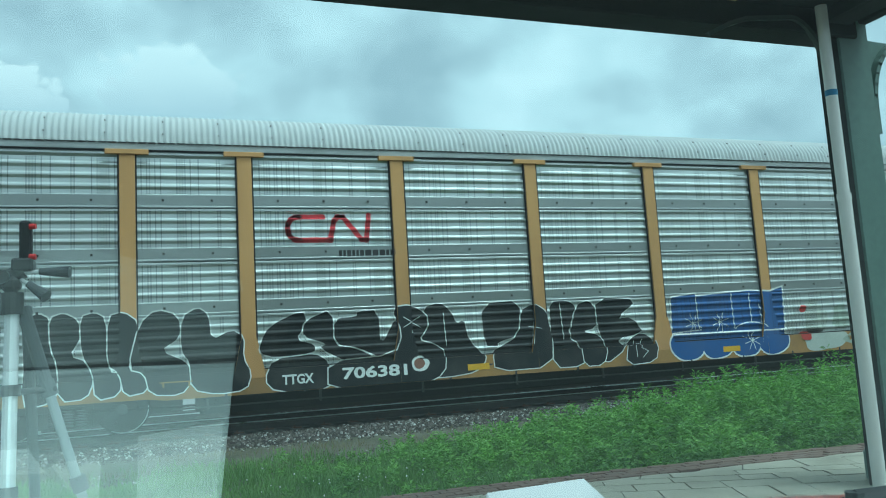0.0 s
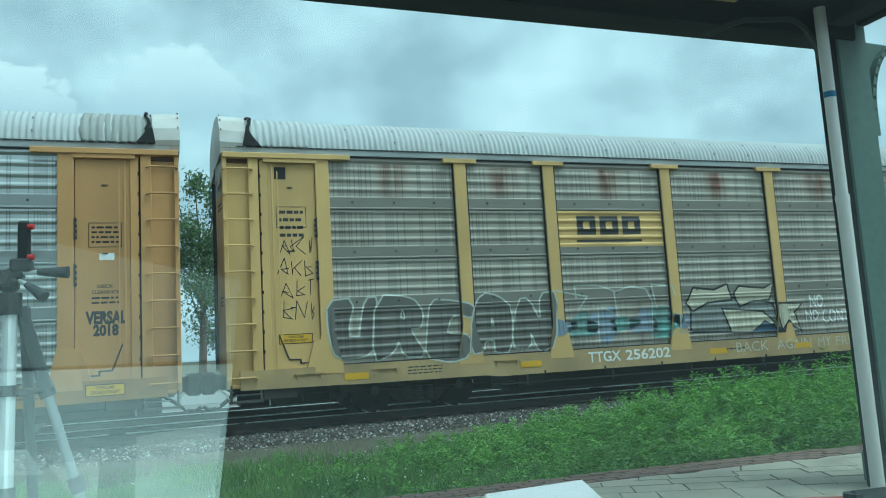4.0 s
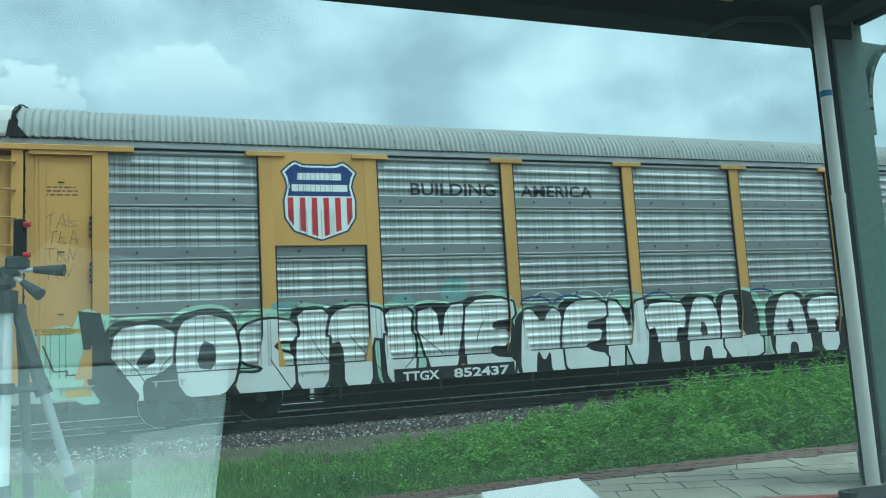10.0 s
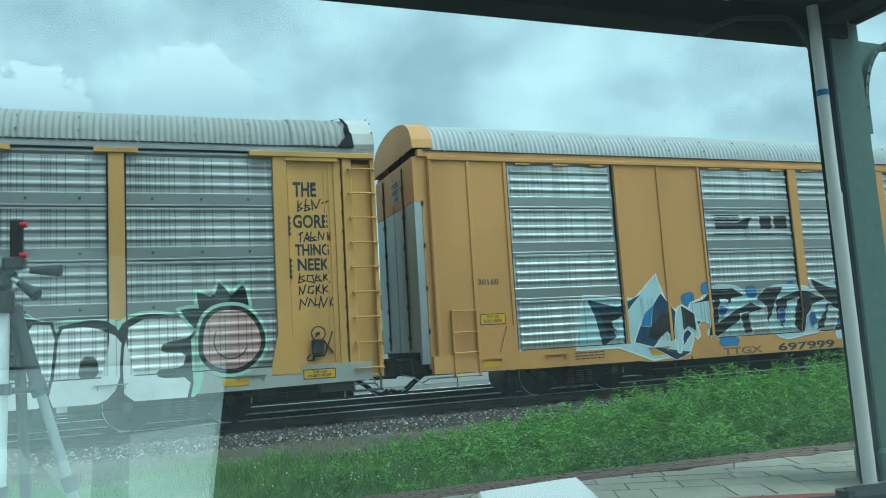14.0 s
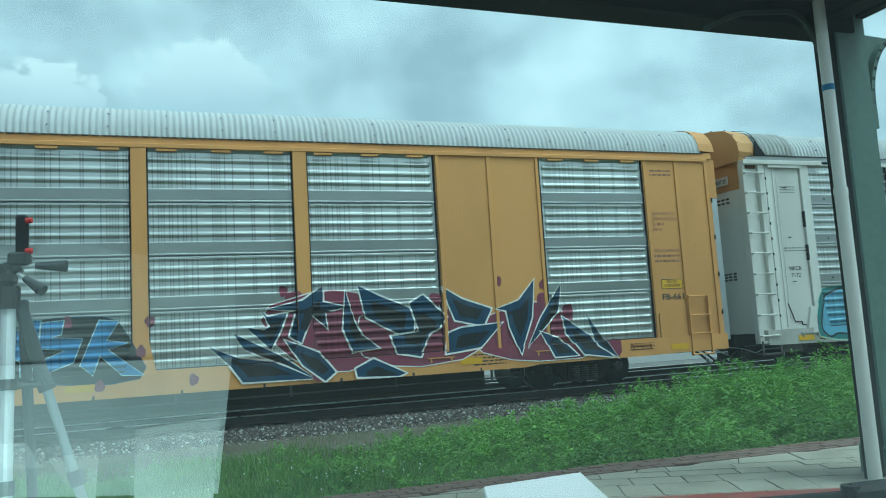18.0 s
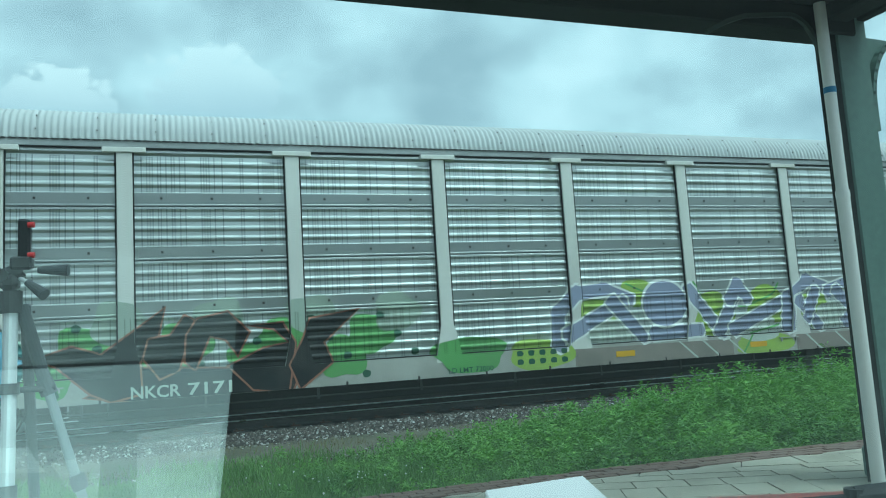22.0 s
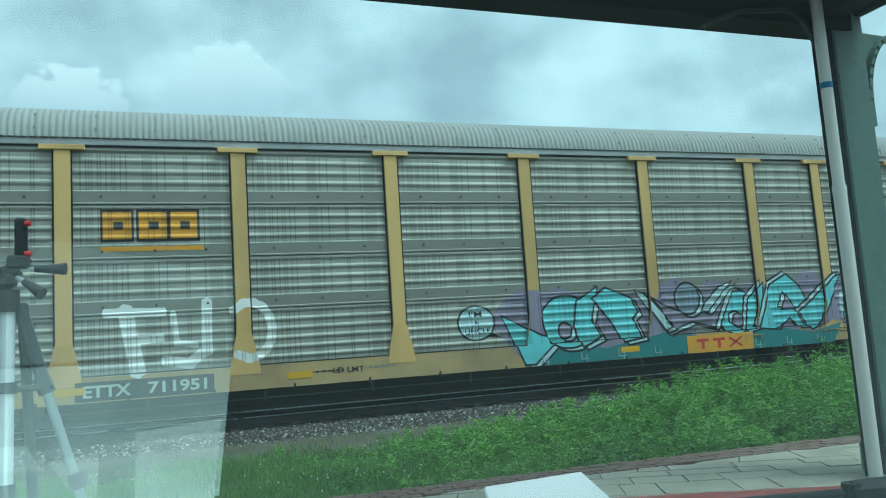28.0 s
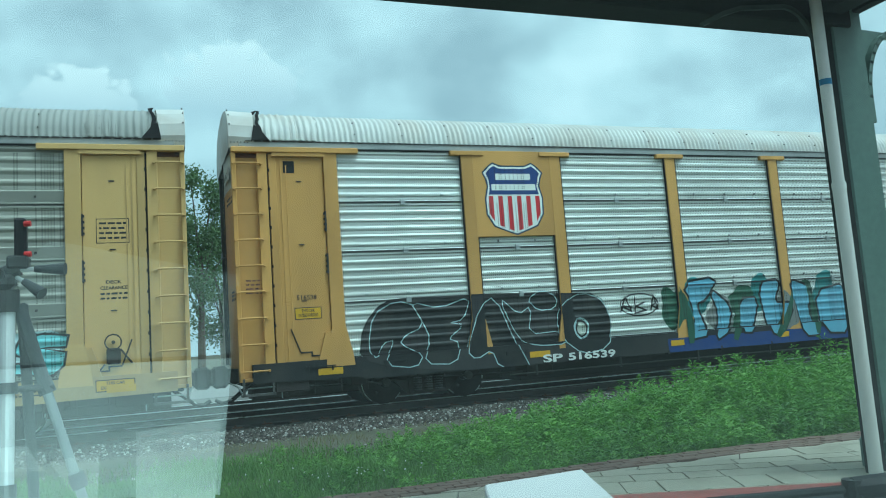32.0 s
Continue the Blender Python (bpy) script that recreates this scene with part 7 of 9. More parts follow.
    ink += stroke([(-3.55, 1.72), (-3.52, 1.1)], 0.022) + stroke([(-1.72, 1.38), (-1.48, 1.32)], 0.02) + stroke([(-1.60, 1.5), (-1.66, 1.02)], 0.02) + stroke([(-0.98, 1.8), (-0.94, 1.08)], 0.022)
    ink += stroke([(0.72, 0.95), (0.74, 0.62)], 0.018) + stroke([(0.62, 0.86), (0.9, 0.9)], 0.018) + stroke([(0.92, 0.98), (0.86, 0.80), (1.02, 0.72), (0.88, 0.60)], 0.018)
    sprayed("graffiti_ink", k, [("white", ink, 0.016)], car, "thin white strokes and a star on the black letters")
    sprayed("graffiti_ring", k, [("white", [lobe(-4.1, 0.78, 0.36, 0.30, random.Random(4), 2, 0.02)], 0.0145), ("brown", [lobe(-4.12, 0.78, 0.22, 0.2, random.Random(4), 2, 0.02)], 0.0155)], car, "white painted ring")
    low = [lobe(2.05 + i * 0.78, 0.80, 0.86, 0.66, random.Random(i), 2.4, 0.03) for i in range(4)]
    top = [(1.72, 1.05), (1.78, 1.84), (2.4, 1.90), (2.45, 1.84), (3.35, 1.90), (3.9, 1.92), (4.45, 1.88), (4.85, 1.98), (4.82, 1.02)]
    lay = [("white", [offset(q, 0.035)], 0.0006 + 0.0008 * (i % 2)) for i, q in enumerate(low)] + [("blue", [q], 0.0030 + 0.0008 * (i % 2)) for i, q in enumerate(low)]
    lay += [("white", [offset(top, 0.035)], 0.0046), ("blue", [top], 0.0052)]
    ink = []
    for x, z in ((2.30, 1.25), (3.02, 1.25), (3.80, 0.80)):
        ink += [q for j in range(4) for q in stroke([(x + .22 * math.cos(j * .785 + .3), z + .22 * math.sin(j * .785 + .3)), (x - .22 * math.cos(j * .785 + .3), z - .22 * math.sin(j * .785 + .3))], 0.022)]
    for x in (2.42, 3.38, 3.88):
        ink += stroke([(x, 1.86), (x + 0.02, 1.1 + 0.1 * (x > 3.8))], 0.03)
    ink += stroke(arc(3.85, 1.05, 0.42, 0.16, 10, 170), 0.03) + stroke([(4.15, 1.6), (4.18, 1.2)], 0.026) + stroke([(1.75, 1.06), (2.5, 1.10)], 0.03)
    sprayed("graffiti", k, lay + [("white", ink, 0.0064)], car, "blue graffiti letters with white outlines and stars")
    sprayed("graffiti_smear", k, [("pale", [lobe(5.75, 1.22, 0.7, 0.75, random.Random(7), 2.2, 0.1), lobe(5.9, 0.72, 1.3, 0.5, random.Random(8), 2.6, 0.08)], 0.0), ("dust", [lobe(6.55, 1.2, 0.55, 0.6, random.Random(9), 2, 0.12)], 0.0012), ("dust", [lobe(6.9, 0.70, 0.8, 0.3, random.Random(5), 2.4, 0.1)], 0.0012)], car, "faded pale green and white graffiti")
    sprayed("graffiti_dot", k, [("red", [lobe(5.40, 1.45, 0.2, 0.16, random.Random(3)), lobe(5.35, 0.82, 0.3, 0.2, random.Random(6))], 0.0135)], car)
    lettering(car, k, "TTGX", -6.72, -6.15, 0.56, 0.74, "white", 0.03, 0.0185)
    lettering(car, k, "706381", -5.62, -4.37, 0.58, 0.80, "white", 0.03, 0.0185)
    end_notes(car, k, 1, "black", 1)
    lettering(car, k, "VERSAL", 12.40, 13.05, 1.80, 2.03, "shadow_grey", 0.05, name="graffiti_tag", label="black spray-painted tag on the door")
    lettering(car, k, "2018", 12.52, 12.92, 1.60, 1.80, "shadow_grey", 0.05, name="graffiti_tag", label="black spray-painted tag on the door")
    sprayed("notice", k, [("white", [rect(12.62, 12.86, 2.90, 3.02)], 0.0)], car, "small white label")


def end_notes(car, k, s, key, seed, box=True):
    """Stencilled data on the side door at one end."""
    a, b = sorted((s * 12.45, s * 12.98))
    if box:
        sprayed("data_box", k, [(key, ring(a, b, 3.12, 3.55, 0.012), 0.0)], car)
        bars(car, k, a + 0.05, b - 0.05, 3.16, 3.50, 4, key, seed=seed)
    lettering(car, k, "DECK", a + 0.14, b - 0.14, 2.42, 2.48, key, 0.02)
    lettering(car, k, "CLEARANCE", a + 0.05, b - 0.05, 2.32, 2.38, key, 0.02)
    bars(car, k, a + 0.05, b - 0.05, 2.12, 2.28, 2, key, seed=seed + 1)
    notice(car, k, min(s * 12.40, s * 13.02), 0.60, 0.62, 0.2)


def sill_notes(car, k, key, seed):
    """Small stencilled data along the sill."""
    for i, (a, b, z0, z1, n) in enumerate(((11.15, 11.75, 0.60, 0.78, 3), (9.2, 10.2, 0.64, 0.78, 2), (7.55, 8.25, 0.52, 0.78, 4), (-10.6, -9.9, 0.58, 0.76, 3), (-3.2, -2.6, 0.62, 0.70, 1))):
        bars(car, k, a, b, z0, z1, n, key, seed=seed + i)


def paint_second(car, k):
    sprayed("sign_panel", k, [(M["yellow_b"], [rect(-7.14, -4.50, 3.02, 3.80)], 0.0)], car, "pale yellow painted panel")
    for i, x in enumerate((-6.66, -6.10, -5.54)):
        sprayed("emblem", k, [("shadow_grey", [offset(rect(x, x + 0.46, 3.28, 3.68), 0.0)], 0.0016), (M["yellow_b"], [rect(x + 0.15, x + 0.31, 3.40, 3.56)], 0.0026)], car)
    sprayed("emblem_bar", k, [("shadow_grey", [rect(-6.68, -5.06, 3.12, 3.17)], 0.0016)], car)
    lettering(car, k, "TTGX", -6.68, -5.90, 0.58, 0.80, "white", 0.02)
    lettering(car, k, "256202", -5.78, -4.66, 0.58, 0.80, "white", 0.02)
    rnd = random.Random(21)
    # white-outlined arches, mostly bare metal inside
    polys = []
    word(car, k, "URCAN", -12.05, -7.35, 0.92, 2.02, ["murk"], "pale", 20, "white-outlined dark graffiti letters", 0.035, 0.03, None, jig=0.09, soft=1, lean=0.1)
    polys += stroke([(-7.3, 2.10), (-6.55, 1.96), (-6.75, 1.72)], 0.05) + stroke([(-6.82, 1.95), (-6.84, 2.2), (-6.3, 2.2), (-5.9, 2.06), (-5.84, 1.5)], 0.05) + stroke([(-6.35, 1.0), (-6.3, 1.75), (-5.95, 1.6)], 0.04)
    polys += stroke([(-5.9, 2.04), (-5.5, 2.14), (-5.1, 2.08), (-4.95, 1.8), (-5.02, 1.0)], 0.05) + stroke([(-4.85, 1.65), (-4.95, 2.16), (-4.45, 2.12), (-4.38, 1.9)], 0.05) + stroke([(-4.3, 1.5), (-4.35, 1.1), (-4.0, 1.1)], 0.04)
    sprayed("graffiti", k, [("pale", polys, 0.004)], car, "white outlines of unfinished graffiti letters")
    for i in range(7):
        cx = -7.2 + i * 0.5
        sprayed("graffiti_haze", k, [("teal_wash" if i % 2 else "steel_blue", [lobe(cx, 1.35, 0.7, 0.3 + 0.2 * (i % 3), rnd, 2, .2)], 0.0008)], car)
    outlined(car, k, [("grey", [(-4.0, 1.1), (-3.9, 1.9), (-2.4, 1.75), (-1.3, 1.55), (-1.5, 1.0)]), ("cream", [(-4.05, 1.72), (-3.85, 2.04), (-3.3, 1.98), (-2.95, 2.1), (-2.85, 1.78), (-3.5, 1.74), (-3.9, 1.56)]), ("cream", [(-2.75, 1.9), (-2.6, 2.04), (-1.9, 1.98), (-1.62, 2.1), (-1.78, 1.75), (-2.3, 1.72), (-2.62, 1.62)]),
                      ("cream", [(-3.1, 1.55), (-2.0, 1.45), (-1.7, 1.2), (-2.3, 1.02), (-2.9, 1.05), (-3.0, 1.3)]), ("cream", [(-1.65, 1.62), (-0.85, 1.60), (-1.1, 1.42), (-0.95, 1.0), (-1.35, 1.25), (-1.55, 1.05)]),
                      ("navy", [(-2.35, 1.0), (-1.95, 1.22), (-1.55, 1.02)])], "black", 0.045, "cream and black angular graffiti", shade=None)
    lettering(car, k, "NO.", -0.58, -0.12, 1.50, 1.80, "white", 0.01, 0.006)
    lettering(car, k, "NO", -0.74, -0.36, 1.20, 1.44, "white", 0.01, 0.006)
    lettering(car, k, "CONTROL", -0.25, 1.12, 1.12, 1.44, "white", 0.01, 0.006)
    tag_scrawl(car, k, 0.10, 1.2, 1.52, 1.86, 1, "pale", 33, 0.025)
    for txt, a, b in (("BACK", -2.9, -2.0), ("AGAIN", -1.75, -0.75), ("MY", -0.55, -0.15), ("FRIENDS", 0.0, 1.35)):
        lettering(car, k, txt, a, b, 0.58, 0.80, "cream", 0.0)
    smear = []
    for i in range(34):
        x = 1.72 + i * 0.235
        hh = 0.62 + 0.30 * rnd.random() if x < 6.2 else 0.45 + 0.4 * rnd.random()
        smear.append(("teal_wash" if i % 3 else "cream_wash", [lobe(x, 1.00 + hh / 2, 0.32, hh, rnd, 3, 0.12)], 0.0004 * (i % 5)))
    sprayed("graffiti_wash", k, smear, car, "streaky washed-out teal graffiti")
    crest = []
    for i, (a, b) in enumerate(((1.62, 2.5), (2.45, 3.3), (3.25, 4.4), (4.4, 5.1), (5.05, 5.95), (6.4, 7.4), (7.5, 8.9))):
        z = 1.93 if b < 6.1 else 1.68
        crest.append(("cream_wash", [[(a, z - .12), (a + .08, z + .18), ((a + b) / 2, z + .08), (b - .1, z + .2), (b, z - .06), ((a + b) / 2, z - .16)]], 0.0030))
        crest.append(("pale", stroke([(a, z - .12), (a + .08, z + .18), ((a + b) / 2, z + .08), (b - .1, z + .2), (b, z - .06)], 0.035) + stroke([(a + .15, z - .1), (a + .2, z - .75), (a + .45, z - .8)], 0.03), 0.0042))
    sprayed("graffiti_crest", k, crest, car, "cream and white tops of the washed-out letters")
    tag_scrawl(car, k, 6.0, 6.7, 1.9, 2.2, 1, "pale", 23, 0.03)
    tag_scrawl(car, k, 7.9, 8.9, 1.75, 2.0, 1, "pale", 24, 0.03)
    sprayed("graffiti_ring", k, [("white", [lobe(9.33, 1.39, 0.36, 0.46, rnd, 2, 0.0)], 0.012), ("shadow_grey", [lobe(9.33, 1.39, 0.19, 0.28, rnd, 2, 0.0)], 0.0135)], car, "white painted ring")
    sprayed("graffiti_line", k, [("pale", [q for i in range(4) for q in stroke(arc(9.9 + i * 0.75, 1.62, 0.36, 0.16, 20, 160), 0.03)], 0.0)], car, "thin white wavy line")
    sprayed("graffiti_wash", k, [("teal_wash", [lobe(2.2 + i * 0.83, 0.66, 0.7, 0.16, rnd, 2.2, 0.25)], 0.0004 * (i % 2)) for i in range(5)] + [("black", [[(5.55, .5), (5.7, .78), (5.8, .52)]], 0.003)], car, "smeared graffiti along the sill")
    tag_scrawl(car, k, -12.98, -12.32, 1.7, 3.3, 4, "shadow_grey", 37, 0.02, "words scratched in black on the door")
    sprayed("data_box", k, [("shadow_grey", ring(-12.98, -12.42, 3.45, 3.85, 0.012), 0.0)], car)
    bars(car, k, -12.92, -12.48, 3.22, 3.80, 4, "shadow_grey", seed=6)
    notice(car, k, -13.0, 1.30, 0.62, 0.18)
    end_notes(car, k, 1, "brown", 3)
    polys = stroke(arc(12.75, 1.75, 0.30, 0.40, 30, 330, 14), 0.03) + stroke(arc(12.95, 1.85, 0.12, 0.10, 0, 360, 10), 0.025) + stroke([(13.05, 1.85), (13.25, 1.78)], 0.02)
    sprayed("graffiti_tag", k, [("grey", polys, 0.0)], car, "grey outline scribble on the door")
    lettering(car, k, "AOS", 12.55, 12.95, 0.98, 1.15, "white", 0.0)


def paint_third(car, k):
    shield(car, k, -8.28, 3.18, 4.66, 1.40)
    lettering(car, k, "BUILDING", -6.46, -4.62, 4.06, 4.32, "shadow_grey", 0.02)
    lettering(car, k, "AMERICA", -4.05, -2.34, 4.05, 4.30, "shadow_grey", 0.02)
    rnd = random.Random(31)
    start = [lobe(-12.75, 1.35, 0.8, 0.9, rnd, 2.2, 0.15), lobe(-12.45, 0.85, 0.9, 0.8, rnd, 2.2, 0.15), lobe(-12.2, 1.65, 0.7, 0.7, rnd, 2.2, 0.1)]
    sprayed("graffiti_cloud", k, [("mint", [l], 0.0003 * i) for i, l in enumerate(start)], car, "mint green sprayed patch")
    sprayed("graffiti_shadow", k, [("black", [[(-12.45, 2.0), (-12.1, 1.95), (-11.95, 1.2), (-11.5, 0.55), (-11.55, 0.25), (-12.0, 0.3), (-12.3, 0.8)]], 0.0105)], car, "black block of graffiti shading")
    words = [("POSITIVE", -11.95, -4.45, 0.38, 1.84), ("MENTAL", -4.3, 1.75, 0.37, 1.76), ("ATTITUDE", 2.15, 10.45, 0.37, 1.74)]
    for i, (body, x0, x1, z0, z1) in enumerate(words):
        word(car, k, body, x0, x1, z0, z1, ["white"], "black", 31 + i, "slogan in white graffiti letters with black and mint outlines", 0.05, 0.03, "black", "mint", 0.15, "black", 1 if i == 0 else 0, jig=0.03)
    sprayed("graffiti_cloud", k, [("aqua_mist", [lobe(x, z, w, h, rnd, 2.2, 0.08)], 0.0) for x, z, w, h in ((-5.65, 2.12, 0.55, 0.6), (-6.75, 1.98, 0.5, 0.25), (-4.7, 2.0, 0.4, 0.3), (-9.0, 1.95, 0.5, 0.2))], car, "teal sprayed lobes above the slogan")
    tops = [q for x in (-3.6, -2.7, -1.8, 5.6, 6.1, 6.7, 7.6) for q in stroke(arc(x, 1.82, 0.42, 0.24, 15, 165), 0.04)]
    sprayed("graffiti_line", k, [("ice", tops, 0.0)], car, "thin pale loops above the slogan")
    sprayed("graffiti_line", k, [("blue", [q for x in (-3.9, -3.1, -0.9, 1.9) for q in stroke(arc(x, 1.80, 0.36, 0.16, 10, 170), 0.06)], 0.001)], car, "blue sprayed crest above the slogan")
    head = lobe(11.15, 1.40, 1.0, 1.05, rnd, 2.2, 0.03)
    spikes = [q for j in range(4) for q in [blade(11.1 + 0.42 * math.cos(radians(70 + 26 * j)), 1.5 + 0.42 * math.sin(radians(70 + 26 * j)), radians(75 + 26 * j), 0.5, 0.5, 0.1)]]
    sprayed("graffiti_blob", k, [("mint", [offset(q, 0.06) for q in spikes], 0.0112), ("black", spikes, 0.012), ("mint", [offset(head, 0.14)], 0.0126), ("black", [offset(head, 0.08)], 0.0132), ("pink", [head], 0.0144), ("black", stroke(arc(11.15, 1.38, 0.30, 0.32, 150, 330), 0.03), 0.0152)], car, "round pale pink graffiti shape with black spikes")
    sprayed("number_patch", k, [("black", [rect(-7.0, -4.5, 0.40, 0.68)], 0.018)], car)
    lettering(car, k, "TTGX", -6.83, -6.10, 0.44, 0.62, "white", 0.03, 0.0195)
    lettering(car, k, "852437", -5.80, -4.62, 0.44, 0.62, "white", 0.03, 0.0195)
    for body, a, b, z0, z1 in (("THE", 12.34, 12.78, 4.00, 4.28), ("GORE", 12.32, 12.98, 3.40, 3.66), ("THING", 12.34, 12.98, 2.88, 3.10), ("NEEK", 12.38, 12.98, 2.60, 2.83)):
        lettering(car, k, body, a, b, z0, z1, "shadow_grey", 0.03, name="graffiti_tag", label="line of black marker capitals on the door")
    for i, (z0, z1) in enumerate(((3.70, 3.96), (3.13, 3.34), (2.36, 2.57), (2.14, 2.34), (1.88, 2.12))):
        tag_scrawl(car, k, 12.38, 13.02, z0, z1, 1, "shadow_grey", 41 + i, 0.034, "line of black scrawl on the orange door")
    bars(car, k, -12.95, -12.45, 3.95, 4.15, 3, "brown", seed=9)
    tag_scrawl(car, k, -12.95, -12.45, 2.5, 3.7, 4, "brown", 42, 0.012, "faint scratched drawings on the door")
    notice(car, k, -13.1, 1.62, 0.75, 0.10, text="THIS CAR EXCEEDS HEIGHT")
    notice(car, k, 12.4, 0.6, 0.6, 0.18)


def paint_fourth(car, k):
    z0, z1 = 3.20, 3.70
    sprayed("emblem", k, [("shadow_grey", [[(-6.66, z0 + 0.28), (-6.0, z0 + 0.28), (-5.72, z1 - 0.1), (-5.6, z1 - 0.1), (-5.75, z0 + 0.14), (-6.66, z0 + 0.14)]] + [rect(-6.66, -5.95, z0 + 0.32 + i * 0.06, z0 + 0.35 + i * 0.06) for i in range(3)]
                             + [rect(-5.36, -5.02, z0 + 0.14, z1 - 0.06), rect(-4.94, -4.56, z0 + 0.14, z1 - 0.06)], 0.0)], car, "dark grey railway emblem in plain shapes")
    bars(car, k, -6.7, -4.56, 3.15, 3.25, 1, "shadow_grey", seed=12)
    outlined(car, k, [("ice", [(-10.53, 0.81), (-10.24, 1.92), (-9.02, 1.80), (-8.43, 2.31), (-8.19, 1.61), (-7.38, 1.31), (-7.76, 0.58), (-8.69, 0.49), (-9.53, 0.81)])],
             "white", 0.03, "black, white and blue angular graffiti letters")
    outlined(car, k, [("navy", [(-10.18, 1.84), (-9.46, 1.66), (-8.86, 1.90), (-9.34, 1.46), (-9.70, 1.35), (-9.51, 1.03), (-9.88, 0.83), (-10.00, 1.43)]),
                      ("navy", [(-8.92, 1.25), (-8.34, 1.91), (-7.98, 1.47), (-7.34, 1.24), (-7.93, 0.72), (-8.27, 1.09), (-8.67, 0.76), (-9.10, 0.88)]),
                      ("navy", [(-8.70, 0.76), (-7.71, 0.60), (-8.10, 0.45)])],
             "white", 0.02, "black, white and blue angular graffiti letters", lift=0.0040, core="black")
    outlined(car, k, [("cobalt", [(-8.79, 1.50), (-8.56, 1.65), (-8.67, 1.21), (-8.92, 1.23)])],
             "ice", 0.012, "blue fills inside the letters", lift=0.0120)
    outlined(car, k, [("cobalt", soften([(-7.81, 1.84), (-7.48, 1.92), (-7.49, 1.65), (-7.76, 1.62)], 1)),
                      ("cobalt", soften([(-4.90, 1.93), (-4.59, 2.11), (-4.57, 1.86), (-4.88, 1.79)], 1)),
                      ("cobalt", soften([(-6.00, 1.95), (-5.72, 2.00), (-5.70, 1.74), (-5.95, 1.72)], 1)),
                      ("cobalt", soften([(-2.51, 1.41), (-1.78, 1.44), (-1.81, 1.00), (-2.27, 1.13)], 1))],
             "blue", 0.02, "blue sprayed patches behind the letters", lift=0.0000)
    outlined(car, k, [("cobalt", soften([(-7.24, 2.08), (-6.94, 2.12), (-6.99, 1.90), (-7.22, 1.86)], 1)),
                      ("cobalt", soften([(-7.00, 0.85), (-6.33, 0.86), (-6.61, 0.45)], 1)),
                      ("cobalt", soften([(-3.06, 0.74), (-2.62, 0.82), (-2.58, 0.50), (-3.18, 0.50)], 1))],
             "blue", 0.02, "blue sprayed patches behind the letters", lift=0.0064)
    outlined(car, k, [("ice", soften([(-7.66, 1.63), (-7.22, 1.76), (-6.88, 2.05), (-6.21, 2.00), (-6.01, 1.80), (-5.60, 1.67), (-5.51, 1.42), (-5.98, 1.25), (-5.86, 0.89), (-6.18, 0.89), (-6.64, 0.88), (-7.22, 0.91), (-7.04, 1.21), (-7.48, 1.31)], 1)),
                      ("ice", soften([(-5.56, 1.63), (-5.30, 1.98), (-4.60, 1.98), (-4.19, 1.91), (-3.55, 1.63), (-3.39, 1.49), (-3.81, 0.89), (-4.43, 0.82), (-5.13, 0.73), (-5.51, 1.11), (-5.36, 1.41)], 1)),
                      ("ice", soften([(-4.14, 2.18), (-3.55, 1.96), (-3.33, 2.08), (-2.91, 1.81), (-2.29, 1.83), (-1.99, 1.69), (-2.53, 1.47), (-1.99, 0.89), (-2.58, 0.48), (-3.29, 0.48), (-3.54, 0.80), (-3.26, 1.24), (-3.98, 1.86)], 1)),
                      ("ice", soften([(-7.89, 1.67), (-7.50, 1.44), (-7.38, 0.80), (-7.79, 1.21), (-8.04, 0.43), (-8.04, 1.23)], 1))],
             "white", 0.03, "black, white and blue angular graffiti letters", lift=0.0030)
    outlined(car, k, [("black", [(-7.63, 1.64), (-7.24, 1.73), (-6.94, 1.96), (-6.35, 1.96), (-6.05, 1.78), (-6.40, 1.74), (-6.49, 1.60), (-6.56, 1.73), (-6.74, 1.73), (-6.84, 1.20), (-6.31, 1.47), (-5.86, 1.62), (-5.55, 1.46), (-5.98, 1.37), (-6.86, 0.91), (-7.16, 0.93), (-7.00, 1.36), (-6.91, 1.72)]),
                      ("black", [(-5.72, 1.68), (-5.39, 1.95), (-4.91, 1.94), (-5.16, 1.63), (-5.34, 1.26), (-5.46, 1.14), (-5.41, 1.46), (-5.55, 1.63)]),
                      ("black", [(-5.16, 1.65), (-4.45, 1.85), (-4.14, 1.82), (-3.65, 1.62), (-4.10, 1.50), (-4.36, 1.25), (-4.47, 0.87), (-4.67, 1.01), (-4.61, 1.37), (-4.45, 1.70), (-4.81, 1.61), (-5.02, 0.98), (-5.17, 1.25)]),
                      ("black", [(-4.05, 2.12), (-3.55, 1.92), (-3.23, 1.85), (-3.32, 2.04), (-2.96, 1.89), (-2.92, 1.62), (-2.58, 1.74), (-2.08, 1.72), (-2.64, 1.50), (-2.94, 1.11), (-3.00, 0.85), (-3.44, 0.88), (-3.25, 1.35), (-3.62, 1.53), (-3.80, 0.95), (-4.12, 0.90), (-3.57, 1.47), (-3.47, 1.49), (-3.93, 1.86)])],
             "white", 0.016, "black, white and blue angular graffiti letters", lift=0.0100)
    outlined(car, k, [("black", [(-3.11, 0.91), (-2.55, 1.09), (-2.22, 1.04), (-2.00, 0.86), (-2.45, 0.86), (-2.63, 0.50), (-2.67, 0.88)]),
                      ("black", [(-7.85, 1.62), (-7.51, 1.43), (-7.49, 1.05), (-7.70, 1.16), (-7.83, 1.07)]),
                      ("black", [(-6.22, 1.36), (-5.98, 1.40), (-5.94, 0.94), (-6.13, 0.93)])],
             "white", 0.016, "black, white and blue angular graffiti letters", lift=0.0164)
